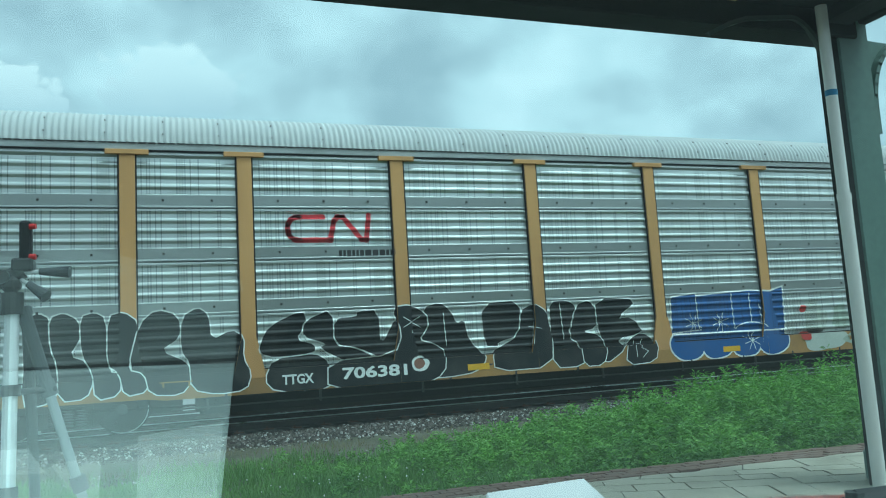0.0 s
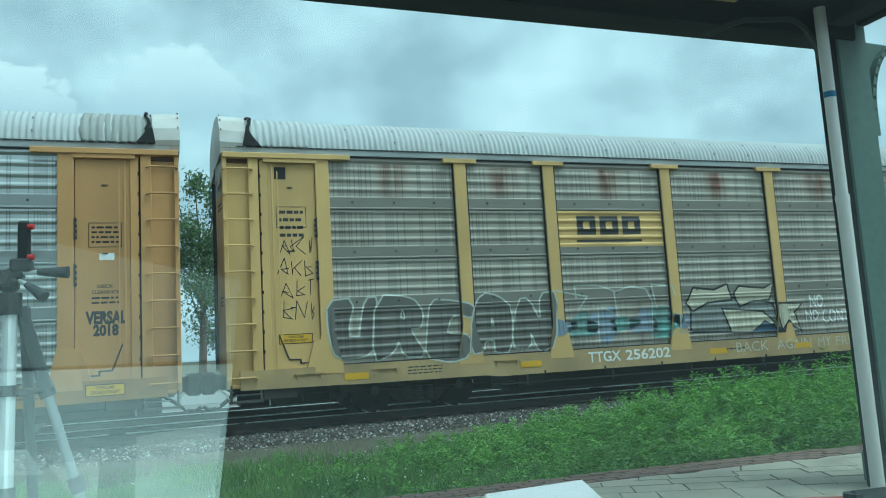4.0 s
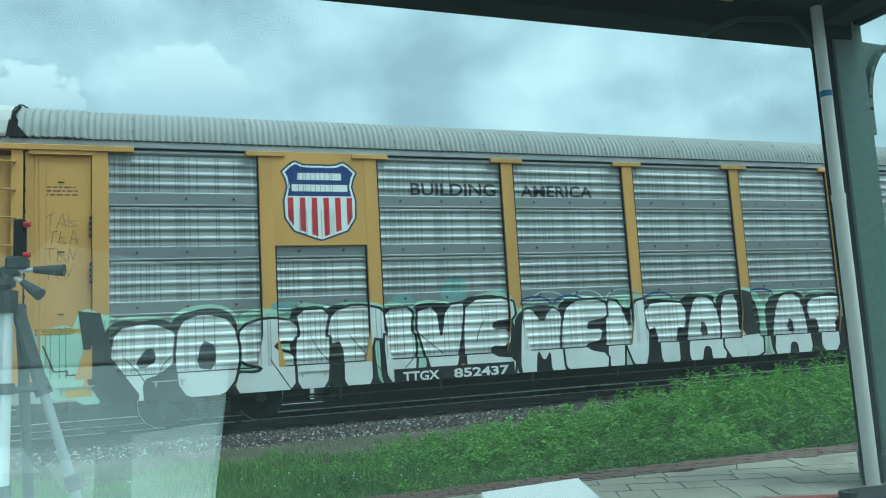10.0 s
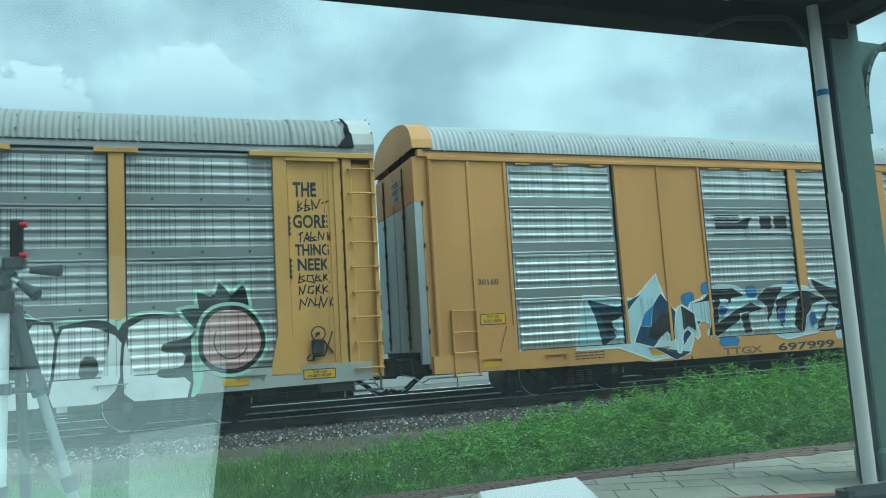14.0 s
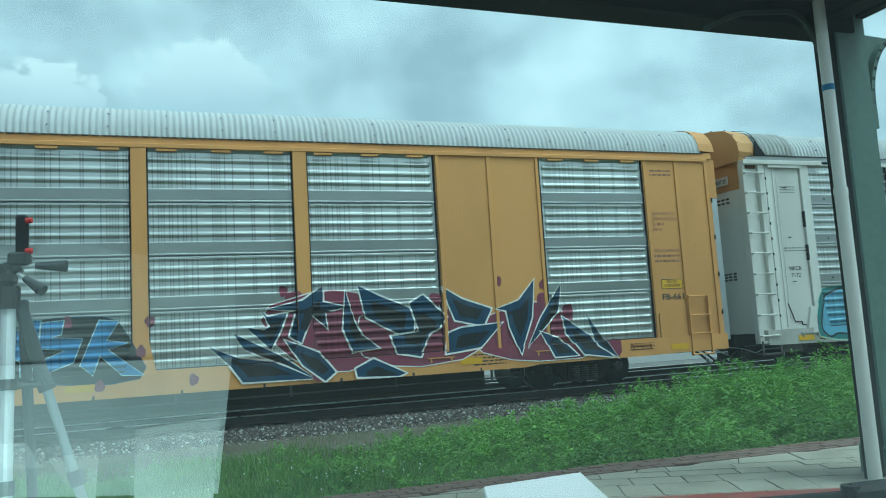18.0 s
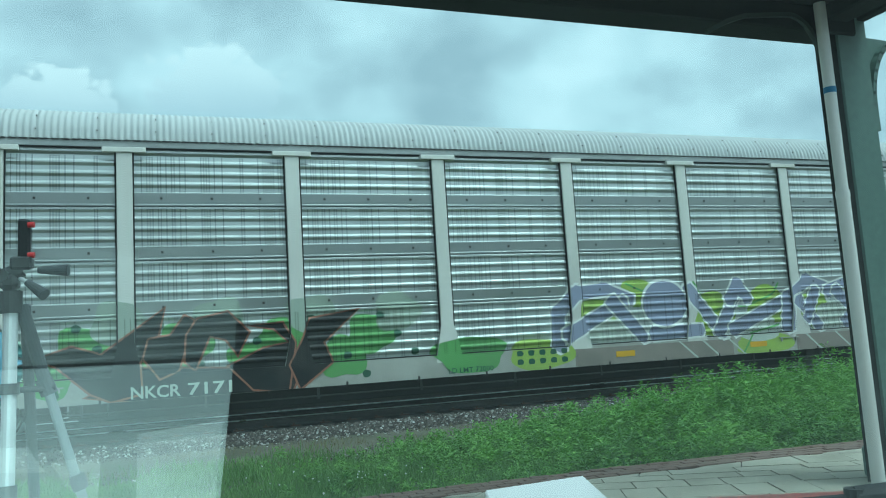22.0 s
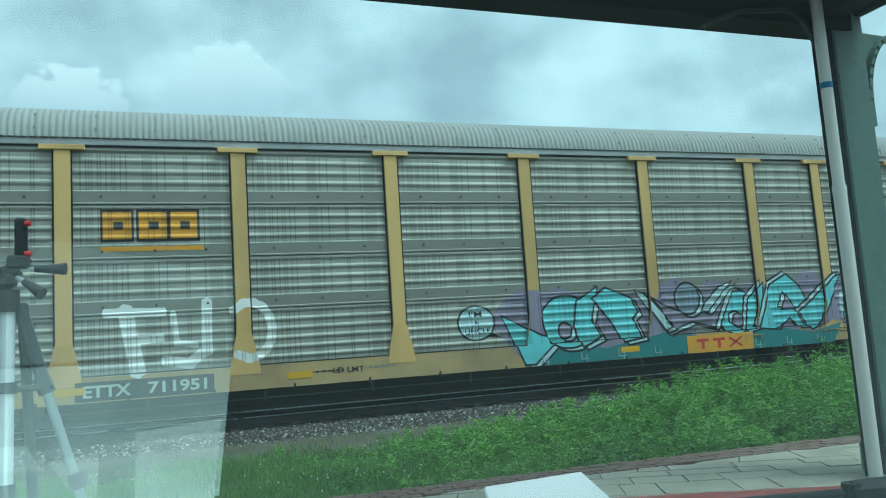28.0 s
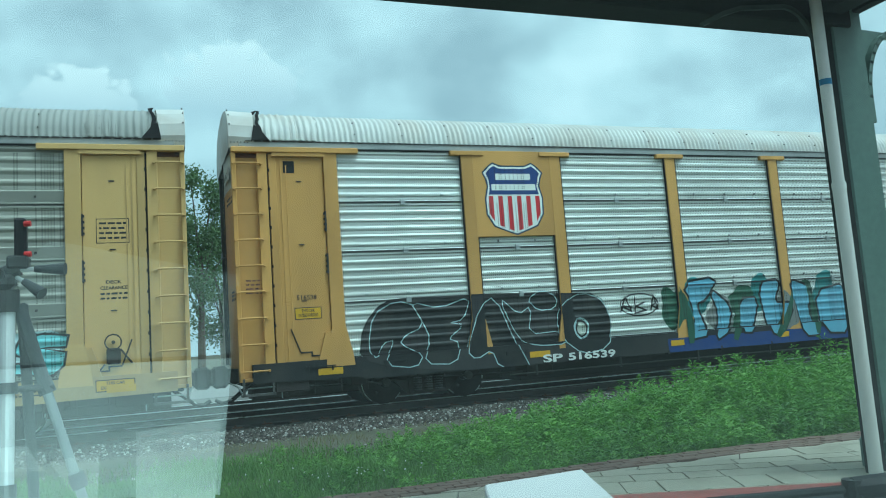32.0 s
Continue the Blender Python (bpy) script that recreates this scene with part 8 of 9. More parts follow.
    outlined(car, k, [("blue", soften([(-6.83, 1.52), (-6.70, 1.59), (-6.56, 1.50), (-6.61, 1.38), (-6.79, 1.32)], 1)),
                      ("blue", soften([(-5.11, 1.42), (-4.91, 1.46), (-4.95, 1.11), (-5.10, 1.09)], 1)),
                      ("blue", soften([(-4.31, 1.30), (-4.05, 1.34), (-4.03, 1.07), (-4.27, 0.98)], 1)),
                      ("blue", soften([(-3.37, 1.08), (-3.23, 1.18), (-3.26, 0.97), (-3.38, 0.93)], 1))],
             "ice", 0.012, "blue fills inside the letters", lift=0.0220)
    outlined(car, k, [("black", soften([(-0.93, 1.27), (-0.44, 1.75), (0.26, 1.83), (1.03, 1.80), (1.25, 1.45), (1.59, 0.78), (0.81, 0.67), (-0.35, 0.80), (-0.73, 1.01)], 1))],
             "navy", 0.02, "black shade behind small blue letters")
    outlined(car, k, [("cobalt", [(-0.81, 1.25), (-0.28, 1.80), (-0.09, 1.80), (-0.24, 0.90), (-0.39, 0.89), (-0.39, 1.16)]),
                      ("cobalt", [(-0.07, 1.76), (0.25, 1.78), (0.21, 1.56), (0.06, 1.51), (0.53, 1.46), (0.39, 1.08), (-0.16, 0.87), (-0.17, 1.09), (0.28, 1.29), (-0.13, 1.34)]),
                      ("cobalt", [(0.80, 1.76), (1.10, 1.73), (0.90, 1.41), (1.24, 1.36), (0.92, 1.26), (1.49, 0.80), (1.15, 0.82), (0.80, 1.17), (0.69, 0.85), (0.50, 1.02)])],
             "ice", 0.016, "small blue graffiti letters with pale rims", lift=0.0040)
    outlined(car, k, [("magenta", soften([(3.92, 2.11), (4.22, 2.16), (4.22, 1.95), (3.94, 1.90)], 1)),
                      ("magenta", soften([(4.65, 2.08), (5.09, 2.16), (5.11, 1.85), (4.77, 1.87)], 1)),
                      ("magenta", soften([(3.65, 1.69), (3.94, 1.73), (3.85, 1.42), (3.67, 1.34)], 1)),
                      ("magenta", soften([(4.30, 1.14), (4.51, 1.27), (4.65, 0.98)], 1))],
             "rust", 0.0, "magenta patches behind the letters", lift=0.0000)
    outlined(car, k, [("magenta", soften([(6.46, 1.46), (6.77, 1.56), (6.80, 1.24), (6.47, 1.17)], 1)),
                      ("magenta", soften([(8.04, 1.48), (8.41, 1.61), (8.24, 1.11), (7.99, 0.95)], 1)),
                      ("magenta", soften([(9.62, 1.66), (9.88, 1.68), (9.85, 1.27), (9.63, 1.33)], 1)),
                      ("magenta", soften([(9.05, 1.92), (9.30, 1.94), (9.25, 1.68), (9.03, 1.62)], 1))],
             "rust", 0.0, "magenta patches behind the letters", lift=0.0064)
    outlined(car, k, [("magenta", soften([(10.48, 0.82), (10.92, 0.93), (10.92, 0.52), (10.53, 0.54)], 1)),
                      ("magenta", soften([(4.34, 0.64), (4.69, 0.64), (4.63, 0.46), (4.39, 0.48)], 1)),
                      ("magenta", soften([(6.72, 2.02), (6.98, 1.98), (6.93, 1.73), (6.74, 1.77)], 1)),
                      ("magenta", soften([(5.11, 1.35), (5.41, 1.27), (5.34, 1.00), (5.13, 1.04)], 1))],
             "rust", 0.0, "magenta patches behind the letters", lift=0.0128)
    outlined(car, k, [("magenta", soften([(3.37, 1.82), (4.66, 2.16), (5.44, 2.04), (6.04, 1.45), (5.95, 0.84), (4.78, 0.56), (3.86, 0.98)], 1)),
                      ("magenta", soften([(5.37, 1.79), (6.90, 1.73), (8.04, 1.48), (7.65, 0.73), (6.13, 0.58), (5.15, 0.95)], 1)),
                      ("magenta", soften([(7.69, 1.43), (8.84, 1.78), (9.56, 1.61), (10.11, 0.98), (10.30, 0.56), (8.61, 0.55), (7.52, 0.87)], 1))],
             "white", 0.02, "dark blue spiky graffiti with white rims over magenta", lift=0.0030)
    outlined(car, k, [("navy", [(3.60, 1.83), (4.24, 1.96), (4.63, 2.22), (4.62, 1.92), (5.07, 1.81), (4.64, 1.74), (4.69, 1.43), (4.40, 1.72), (4.18, 1.19), (3.99, 1.32), (4.14, 1.79)]),
                      ("navy", [(3.49, 1.80), (3.60, 1.69), (3.95, 1.74), (3.82, 1.42), (3.64, 1.10), (3.22, 1.52), (3.51, 1.44), (3.65, 1.52)]),
                      ("navy", [(2.56, 1.21), (3.08, 0.97), (3.80, 0.86), (4.38, 0.53), (3.13, 0.55), (2.91, 0.87)]),
                      ("navy", [(2.99, 1.42), (3.80, 0.98), (4.44, 0.51), (3.91, 0.80), (3.16, 1.14)])],
             "white", 0.035, "dark blue spiky graffiti with white rims over magenta", lift=0.0090, core="black")
    outlined(car, k, [("navy", [(3.90, 1.25), (4.50, 0.99), (4.79, 0.62), (4.60, 0.47), (4.20, 0.78)]),
                      ("navy", [(5.30, 2.21), (5.69, 2.00), (6.44, 1.68), (6.32, 1.12), (5.85, 1.37), (5.43, 1.61)]),
                      ("navy", [(5.05, 2.13), (5.18, 1.56), (5.35, 1.24), (5.66, 1.01), (5.16, 0.97), (4.99, 1.39)]),
                      ("navy", [(6.98, 2.12), (7.38, 1.87), (8.00, 1.65), (7.82, 1.32), (7.22, 1.46), (7.10, 1.78)])],
             "white", 0.035, "dark blue spiky graffiti with white rims over magenta", lift=0.0154, core="black")
    outlined(car, k, [("navy", [(6.31, 1.83), (6.59, 1.98), (7.04, 1.53), (6.88, 1.32), (6.68, 1.23), (6.46, 0.80), (6.02, 0.89), (5.91, 1.21), (6.48, 1.27)]),
                      ("navy", [(7.34, 1.30), (8.22, 1.36), (7.73, 0.90), (6.98, 0.82), (7.07, 1.21)]),
                      ("navy", [(8.12, 1.64), (8.62, 1.79), (8.99, 2.20), (8.89, 1.44), (8.59, 0.72), (8.38, 1.27), (8.33, 1.60)]),
                      ("navy", [(9.62, 2.11), (9.52, 1.55), (8.76, 0.84), (9.10, 1.43)])],
             "white", 0.035, "dark blue spiky graffiti with white rims over magenta", lift=0.0218, core="black")
    outlined(car, k, [("navy", [(9.07, 1.13), (9.47, 0.98), (9.87, 0.61), (9.34, 0.61)]),
                      ("navy", [(9.60, 1.42), (10.19, 1.01), (10.70, 0.52), (10.01, 0.63), (9.67, 1.07)]),
                      ("navy", [(5.17, 0.65), (5.52, 0.81), (6.14, 0.51), (6.00, 0.46), (5.20, 0.50)]),
                      ("navy", [(10.17, 1.44), (10.82, 0.50), (10.36, 0.79)])],
             "white", 0.035, "dark blue spiky graffiti with white rims over magenta", lift=0.0282, core="black")
    rnd = random.Random(5)
    for x, z in ((-1.2, 1.35), (1.6, 1.7), (-0.6, 0.62), (0.3, 1.75), (0.8, 0.66), (1.45, 1.2), (2.3, 0.66), (3.9, 2.15), (9.2, 2.1), (8.2, 2.2)):
        sprayed("graffiti_dot", k, [("magenta", [lobe(x, z, 0.16, 0.2, rnd, 2, 0.1)], 0.006)], car)
    sprayed("number_patch", k, [(M["yellow_d"], [rect(-6.95, -3.35, 0.45, 0.66)], 0.012)], car)
    lettering(car, k, "TTGX", -6.85, -5.75, 0.47, 0.63, "brown", 0.03, 0.0135)
    lettering(car, k, "697999", -5.3, -3.6, 0.47, 0.65, "shadow_grey", 0.03, 0.0135)
    lettering(car, k, "80000", -1.93, -1.54, 0.70, 0.80, "shadow_grey", 0.02)
    lettering(car, k, "30160", -12.66, -12.20, 2.22, 2.34, "shadow_grey", 0.02)
    lettering(car, k, "FB-661", 12.10, 12.66, 1.66, 1.80, "shadow_grey", 0.02)
    notice(car, k, 12.10, 1.90, 0.56, 0.22)
    notice(car, k, -12.66, 1.42, 0.56, 0.22)
    for i, r in enumerate(("EXH 19-0 W 4-7", "EXW 9-10 H 16-8", "IL 89-9", "IW 9-1")):
        lettering(car, k, r, 12.02, 12.02 + 0.043 * len(r), 3.54 - i * 0.12, 3.62 - i * 0.12, "brown", 0.02)
    lettering(car, k, "DECK CLEARANCE", 11.98, 12.66, 2.72, 2.79, "brown", 0.02)
    bars(car, k, 11.98, 12.66, 2.45, 2.68, 2, "brown", seed=14)
    bars(car, k, 12.05, 12.6, 4.40, 4.58, 2, "brown", seed=15)


def paint_fifth(car, k):
    outlined(car, k, [("teal", soften([(-12.33, 0.68), (-12.05, 1.71), (-11.65, 1.81), (-10.32, 1.85), (-9.08, 1.76), (-8.72, 1.17), (-8.93, 0.87), (-9.01, 0.56), (-9.40, 0.46), (-10.94, 0.53), (-11.62, 0.54)], 1))],
             "mint", 0.03, "teal shade behind the bubble letters")
    outlined(car, k, [("sky", soften([(-12.13, 0.82), (-11.99, 1.41), (-11.71, 1.66), (-11.19, 1.77), (-11.10, 1.54), (-11.20, 1.37), (-11.12, 0.95), (-11.01, 0.63), (-11.67, 0.73), (-11.86, 0.61)], 2)),
                      ("black", soften([(-11.09, 1.48), (-10.62, 1.61), (-10.43, 1.57), (-10.47, 1.33), (-10.92, 1.30), (-10.45, 1.15), (-10.52, 0.80), (-10.94, 0.64), (-10.98, 1.06)], 2)),
                      ("sky", soften([(-10.50, 1.62), (-10.08, 1.78), (-10.01, 1.55), (-10.27, 1.38), (-10.15, 1.13), (-10.23, 0.65), (-10.48, 0.69), (-10.39, 1.27)], 2)),
                      ("sky", soften([(-9.99, 1.62), (-9.71, 1.76), (-9.59, 1.59), (-9.79, 1.38), (-9.54, 1.10), (-9.62, 0.60), (-10.13, 0.64), (-10.10, 1.19)], 2))],
             "black", 0.04, "light blue bubble graffiti letters with black outlines", lift=0.0040)
    outlined(car, k, [("sky", soften([(-9.49, 1.61), (-9.22, 1.77), (-9.02, 1.56), (-9.17, 1.32), (-8.75, 1.20), (-9.04, 1.13), (-9.06, 0.69), (-9.39, 0.56), (-9.62, 0.92), (-9.36, 1.27)], 2))],
             "black", 0.04, "light blue bubble graffiti letters with black outlines", lift=0.0104)
    outlined(car, k, [("sky", soften([(-10.82, 1.80), (-10.55, 1.81), (-10.56, 1.63), (-10.80, 1.62)], 1)),
                      ("ice", soften([(-10.90, 0.82), (-10.64, 0.85), (-10.68, 0.75), (-10.89, 0.73)], 1))],
             "black", 0.02, "light blue bubble graffiti letters with black outlines", lift=0.0140)
    rnd = random.Random(62)
    lay = [(("green", "green", "dust")[i % 3], [lobe(-8.5 + i * 0.55, 0.95 + 0.45 * (i % 3) * 0.9, 0.9, 0.75, rnd, 2.2, 0.1)], 0.0004 * (i % 3)) for i in range(12)]
    lay += [("dark_green", [lobe(-8.4 + i * 0.33, 0.62 + 0.36 * ((i * 7) % 4), 0.16, 0.14, rnd, 2.2, 0.05)], 0.0016) for i in range(20)]
    sprayed("graffiti_cloud", k, lay, car, "green sprayed haze with dark dots")
    outlined(car, k, [("black", [(-7.92, 0.55), (-7.09, 0.98), (-4.33, 0.80), (-4.50, 0.44), (-7.06, 0.42)]),
                      ("black", [(-8.67, 1.23), (-8.14, 1.40), (-7.68, 1.24), (-7.26, 1.54), (-6.66, 1.99), (-6.78, 1.52), (-7.08, 1.08), (-7.05, 0.56), (-7.53, 0.46), (-7.85, 0.62), (-8.35, 1.08)]),
                      ("black", [(-6.92, 1.46), (-6.57, 1.51), (-6.33, 1.84), (-6.18, 1.76), (-6.45, 0.91), (-6.75, 0.79), (-7.01, 1.14)]),
                      ("black", [(-6.30, 1.50), (-6.12, 1.77), (-5.60, 1.88), (-5.24, 1.51), (-5.44, 1.11), (-5.64, 1.40), (-5.92, 1.48), (-6.17, 0.90), (-6.33, 1.04)])],
             "rust", 0.035, "black angular graffiti with brown edges over green", lift=0.0030)
    outlined(car, k, [("black", [(-5.60, 0.92), (-4.98, 1.20), (-4.52, 1.28), (-4.80, 1.55), (-5.26, 1.62), (-4.64, 1.64), (-4.43, 1.27), (-4.58, 0.40), (-5.19, 0.49)]),
                      ("black", [(-4.28, 1.33), (-4.13, 1.69), (-3.22, 1.83), (-3.90, 1.25), (-3.75, 0.89), (-4.36, 0.44), (-4.53, 0.87)])],
             "rust", 0.035, "black angular graffiti with brown edges over green", lift=0.0094)
    sprayed("graffiti_cloud", k, [("green", [lobe(-1.0, 0.85, 1.5, 0.7, random.Random(2), 2.4, 0.1)], 0.0), ("lime", [lobe(0.55, 0.75, 1.45, 0.62, random.Random(3), 2.4, 0.06)], 0.001)], car, "green sprayed blobs with dark dots")
    rnd = random.Random(63)
    for i in range(10):
        sprayed("graffiti_dot", k, [("dark_green", [lobe(0.05 + (i % 5) * 0.25, 0.62 + (i // 5) * 0.17, 0.14, 0.11, rnd, 3)], 0.004)], car)
    # long loose letters: thick lavender bars with white edges over yellow-green
    lay = [(("lime", "lime", "pale")[i % 3], [lobe(x, z, w, h, rnd, 2.2, 0.10)], 0.0004 * (i % 3)) for i, (x, z, w, h) in enumerate(((3.0, 1.9, 1.0, 0.6), (1.95, 1.5, 0.9, 0.7), (2.2, 1.1, 1.2, 0.5), (4.9, 1.35, 1.1, 1.0), (6.45, 1.5, 1.3, 0.9), (6.0, 1.0, 1.3, 0.6), (6.2, 0.68, 1.4, 0.5), (7.8, 1.35, 0.9, 0.9), (8.3, 1.2, 0.8, 0.7), (9.4, 1.5, 0.8, 0.8), (10.9, 1.4, 1.0, 0.6), (11.6, 1.2, 0.8, 0.8)))]
    lay += [("green", stroke(line, 0.06), 0.0016) for line in ([(2.7, 2.12), (3.1, 1.95), (3.4, 2.12)], [(4.4, 2.1), (4.9, 1.4), (5.3, 1.55), (5.8, 1.5), (6.6, 1.75), (6.8, 2.0)], [(5.6, 0.5), (5.9, 0.9), (6.7, 1.05)])]
    root = sprayed("graffiti", k, lay, car, "loose lavender and yellow-green graffiti letters with white edges")
    lines = ([(0.98, 0.95), (1.02, 1.55), (1.45, 1.95), (2.15, 2.02), (2.72, 1.80)], [(1.25, 1.12), (2.55, 1.72)], [(2.35, 1.72), (3.0, 1.0)], [(3.35, 1.02), (4.4, 1.04)], [(4.28, 1.9), (5.08, 0.98)], [(5.05, 1.0), (5.6, 1.85)], [(5.42, 1.72), (5.62, 2.0), (5.85, 1.72)], [(5.45, 1.02), (7.0, 1.62)],
             [(6.95, 1.05), (7.05, 1.65), (7.65, 2.05), (8.35, 1.82)], [(7.35, 1.55), (7.85, 1.02)], [(7.55, 1.2), (7.85, 1.75)], [(8.3, 1.78), (8.85, 1.95)], [(8.55, 1.75), (9.55, 0.86)], [(8.75, 1.05), (9.7, 1.75)], [(9.6, 1.74), (10.6, 2.08), (11.55, 1.68)], [(9.8, 1.72), (10.75, 0.9)], [(10.4, 1.95), (11.3, 1.1)])
    for i, line in enumerate(lines):
        up = 0.0022 + 0.0006 * i
        lay = [("white", [q], up + 0.00001 * j) for j, q in enumerate(stroke(line, 0.56, 0.48))] + [("lavender", [q], up + 0.0003 + 0.00001 * j) for j, q in enumerate(stroke(line, 0.44, 0.36))]
        sprayed("stroke", k, lay, root)
    ball = lobe(3.64, 1.66, 1.12, 0.98, rnd, 2.0, 0.01)
    sprayed("stroke", k, [("white", [offset(ball, 0.06)], 0.0128), ("lavender", [ball], 0.0134)], root)
    sill = [("dirt_wash", [rect(1.3, 5.3, 0.43, 0.80)], 0.0), ("lime", [lobe(6.2, 0.63, 1.6, 0.38, rnd, 3.0, 0.05)], 0.0004), ("dirt_wash", [rect(7.1, 11.4, 0.43, 0.80)], 0.0)]
    sill += [("pale", [q for x in (3.9, 4.5, 5.2, 7.4, 8.3, 9.6, 10.4) for q in stroke([(x, 0.80), (x + 0.42, 0.44)], 0.06)], 0.0014)]
    sprayed("graffiti_sill", k, sill, car, "brown-grey and green graffiti with white lines on the sill")
    lettering(car, k, "NKCR", -7.22, -6.42, 0.47, 0.68, "pale", 0.02, 0.018)
    lettering(car, k, "7171", -6.30, -5.56, 0.47, 0.68, "pale", 0.02, 0.018)
    lettering(car, k, "NKCR", -12.82, -12.46, 2.22, 2.32, "shadow_grey", 0.02)
    lettering(car, k, "7172", -12.78, -12.50, 2.06, 2.16, "shadow_grey", 0.02)
    lettering(car, k, "LD LMT 72000", -1.5, -0.55, 0.50, 0.60, "dark_green", 0.01, 0.006)
    bars(car, k, -12.85, -12.4, 4.05, 4.25, 3, "grey", seed=19)
    bars(car, k, -12.95, -12.2, 2.65, 2.78, 2, "grey", seed=20)
    notice(car, k, -12.2, 0.58, 0.42, 0.2)
    end_notes(car, k, 1, "shadow_grey", 5)


def paint_sixth(car, k):
    for i, x in enumerate((-6.66, -6.08, -5.56)):
        sprayed("emblem", k, [("shadow_grey", [rect(x - 0.04, x + 0.50, 3.14, 3.72)], 0.0), ("orange", [rect(x, x + 0.46, 3.19, 3.67)], 0.0012), ("shadow_grey", [rect(x + 0.17, x + 0.33, 3.36, 3.50)], 0.0024)], car, "orange block emblem with dark rim")
    sprayed("emblem_bar", k, [("orange", [rect(-6.70, -5.00, 2.98, 3.06)], 0.0)], car)
    sprayed("number_patch", k, [("shadow_grey", [rect(-7.12, -4.90, 0.46, 0.78)], 0.0)], car)
    lettering(car, k, "ETTX", -7.0, -6.25, 0.52, 0.72, "pale", 0.03, 0.0014)
    lettering(car, k, "711951", -5.98, -5.02, 0.52, 0.72, "pale", 0.03, 0.0014)
    # pale roller letters
    fat = [stroke([(-6.6, 1.92), (-5.75, 1.90)], 0.22) + stroke([(-6.32, 1.9), (-6.15, 0.95)], 0.36) + stroke([(-6.2, 1.42), (-5.78, 1.45)], 0.2),
           stroke([(-5.55, 1.85), (-5.5, 1.35), (-5.2, 1.30)], 0.15), stroke([(-4.98, 2.0), (-5.0, 1.2), (-5.3, 0.98), (-5.65, 1.05)], 0.26), stroke(arc(-4.25, 1.5, 0.40, 0.50, 130, -120, 10), 0.22)]
    root = None
    for p in fat:
        o = sprayed("letter" if root else "graffiti", k, [("white", [q], 0.00008 * j) for j, q in enumerate(p)], root or car, "" if root else "large pale white roller-painted letters")
        root = root or o
    bub = lobe(0.15, 1.38, 0.74, 0.64, random.Random(1), 2.1, 0.01)
    root = sprayed("graffiti_bubble", k, [("black", [offset(bub, 0.04), [(0.42, 1.2), (0.72, 1.06), (0.35, 1.1)]], 0.0), ("ice", [bub], 0.0012)], car, "white speech bubble with black writing")
    for i, (r, a, b) in enumerate((("I'M", 0.0, 0.28), ("A", 0.1, 0.2), ("UNCLE", -0.1, 0.45))):
        lettering(root, k, r, a, b, 1.50 - i * 0.17, 1.62 - i * 0.17, "black", 0.02, 0.0024)
    cl = [lobe(1.2 + i * 0.95, 1.35 + 0.12 * math.sin(i * 1.7), 1.2, 1.35 - 0.25 * (i % 2), random.Random(i), 2.2, 0.1) for i in range(10)]
    sprayed("graffiti_cloud", k, [("purple", [l], 0.0003 * (i % 3)) for i, l in enumerate(cl)], car, "muted purple sprayed haze behind the letters")
    sprayed("graffiti_base", k, [("teal", [[(0.9, 0.9), (1.4, 0.42), (9.2, 0.42), (9.5, 0.9), (8.6, 0.72), (7.2, 0.95), (6.0, 0.7), (4.6, 0.95), (3.0, 0.7), (2.0, 0.9)]], 0.0012)], car, "teal sprayed band along the sill")
    rnd = random.Random(6)
    outlined(car, k, [("turquoise", [(0.72, 1.48), (1.5, 1.05), (1.9, 0.95), (1.35, 0.5), (1.15, 0.5)]), ("turquoise", lobe(2.15, 1.30, 1.05, 1.05, rnd, 2.3, 0.03)), ("turquoise", [(2.45, 1.7), (2.95, 1.98), (2.75, 1.3), (2.95, 0.95), (2.5, 0.78), (2.35, 1.1)]), ("purple", lobe(2.12, 1.12, 0.26, 0.28, rnd, 2.3, 0.03)),
                      ("turquoise", [(2.85, 1.75), (3.15, 1.95), (3.75, 1.72), (3.9, 1.42), (3.75, 1.3), (3.95, 0.88), (3.5, 0.82), (3.25, 1.25)]), ("purple", [(3.9, 1.88), (4.5, 1.55), (5.0, 1.35), (5.5, 1.35), (6.0, 1.7), (6.45, 1.98), (6.1, 1.4), (5.9, 1.0), (5.3, 1.15), (4.6, 0.95), (4.3, 1.4)]),
                      ("ice", [(3.92, 1.84), (4.1, 1.8), (4.75, 1.05), (4.55, 1.0)]), ("ice", [(6.4, 1.96), (6.1, 1.86), (5.55, 1.4), (5.75, 1.35)]), ("steel_blue", lobe(5.22, 1.65, 0.62, 0.66, rnd, 2.0, 0.0))], "black", 0.045, "turquoise and purple graffiti letters with black outlines and white shade", shade="ice", drop=(0.10, -0.07))
    outlined(car, k, [("turquoise", lobe(6.55, 1.25, 0.95, 0.98, rnd, 2.3, 0.03)), ("turquoise", [(6.9, 1.55), (7.3, 1.9), (7.15, 0.9), (6.75, 0.8)]), ("purple", lobe(6.55, 1.1, 0.25, 0.26, rnd, 2.3, 0.03)), ("turquoise", [(7.1, 0.9), (7.55, 1.85), (8.05, 2.08), (8.4, 1.8), (8.65, 1.3), (8.8, 0.85), (8.3, 0.85), (8.05, 1.1), (7.65, 0.85)]), ("purple", [(7.85, 1.3), (8.0, 1.6), (8.2, 1.3)]),
                      ("turquoise", [(8.35, 1.2), (8.7, 1.4), (9.45, 1.95), (9.68, 2.02), (9.3, 1.5), (8.9, 0.9), (8.6, 0.8)])], "black", 0.045, "turquoise graffiti letters with black outlines and white shade", shade="ice", drop=(-0.10, 0.06))
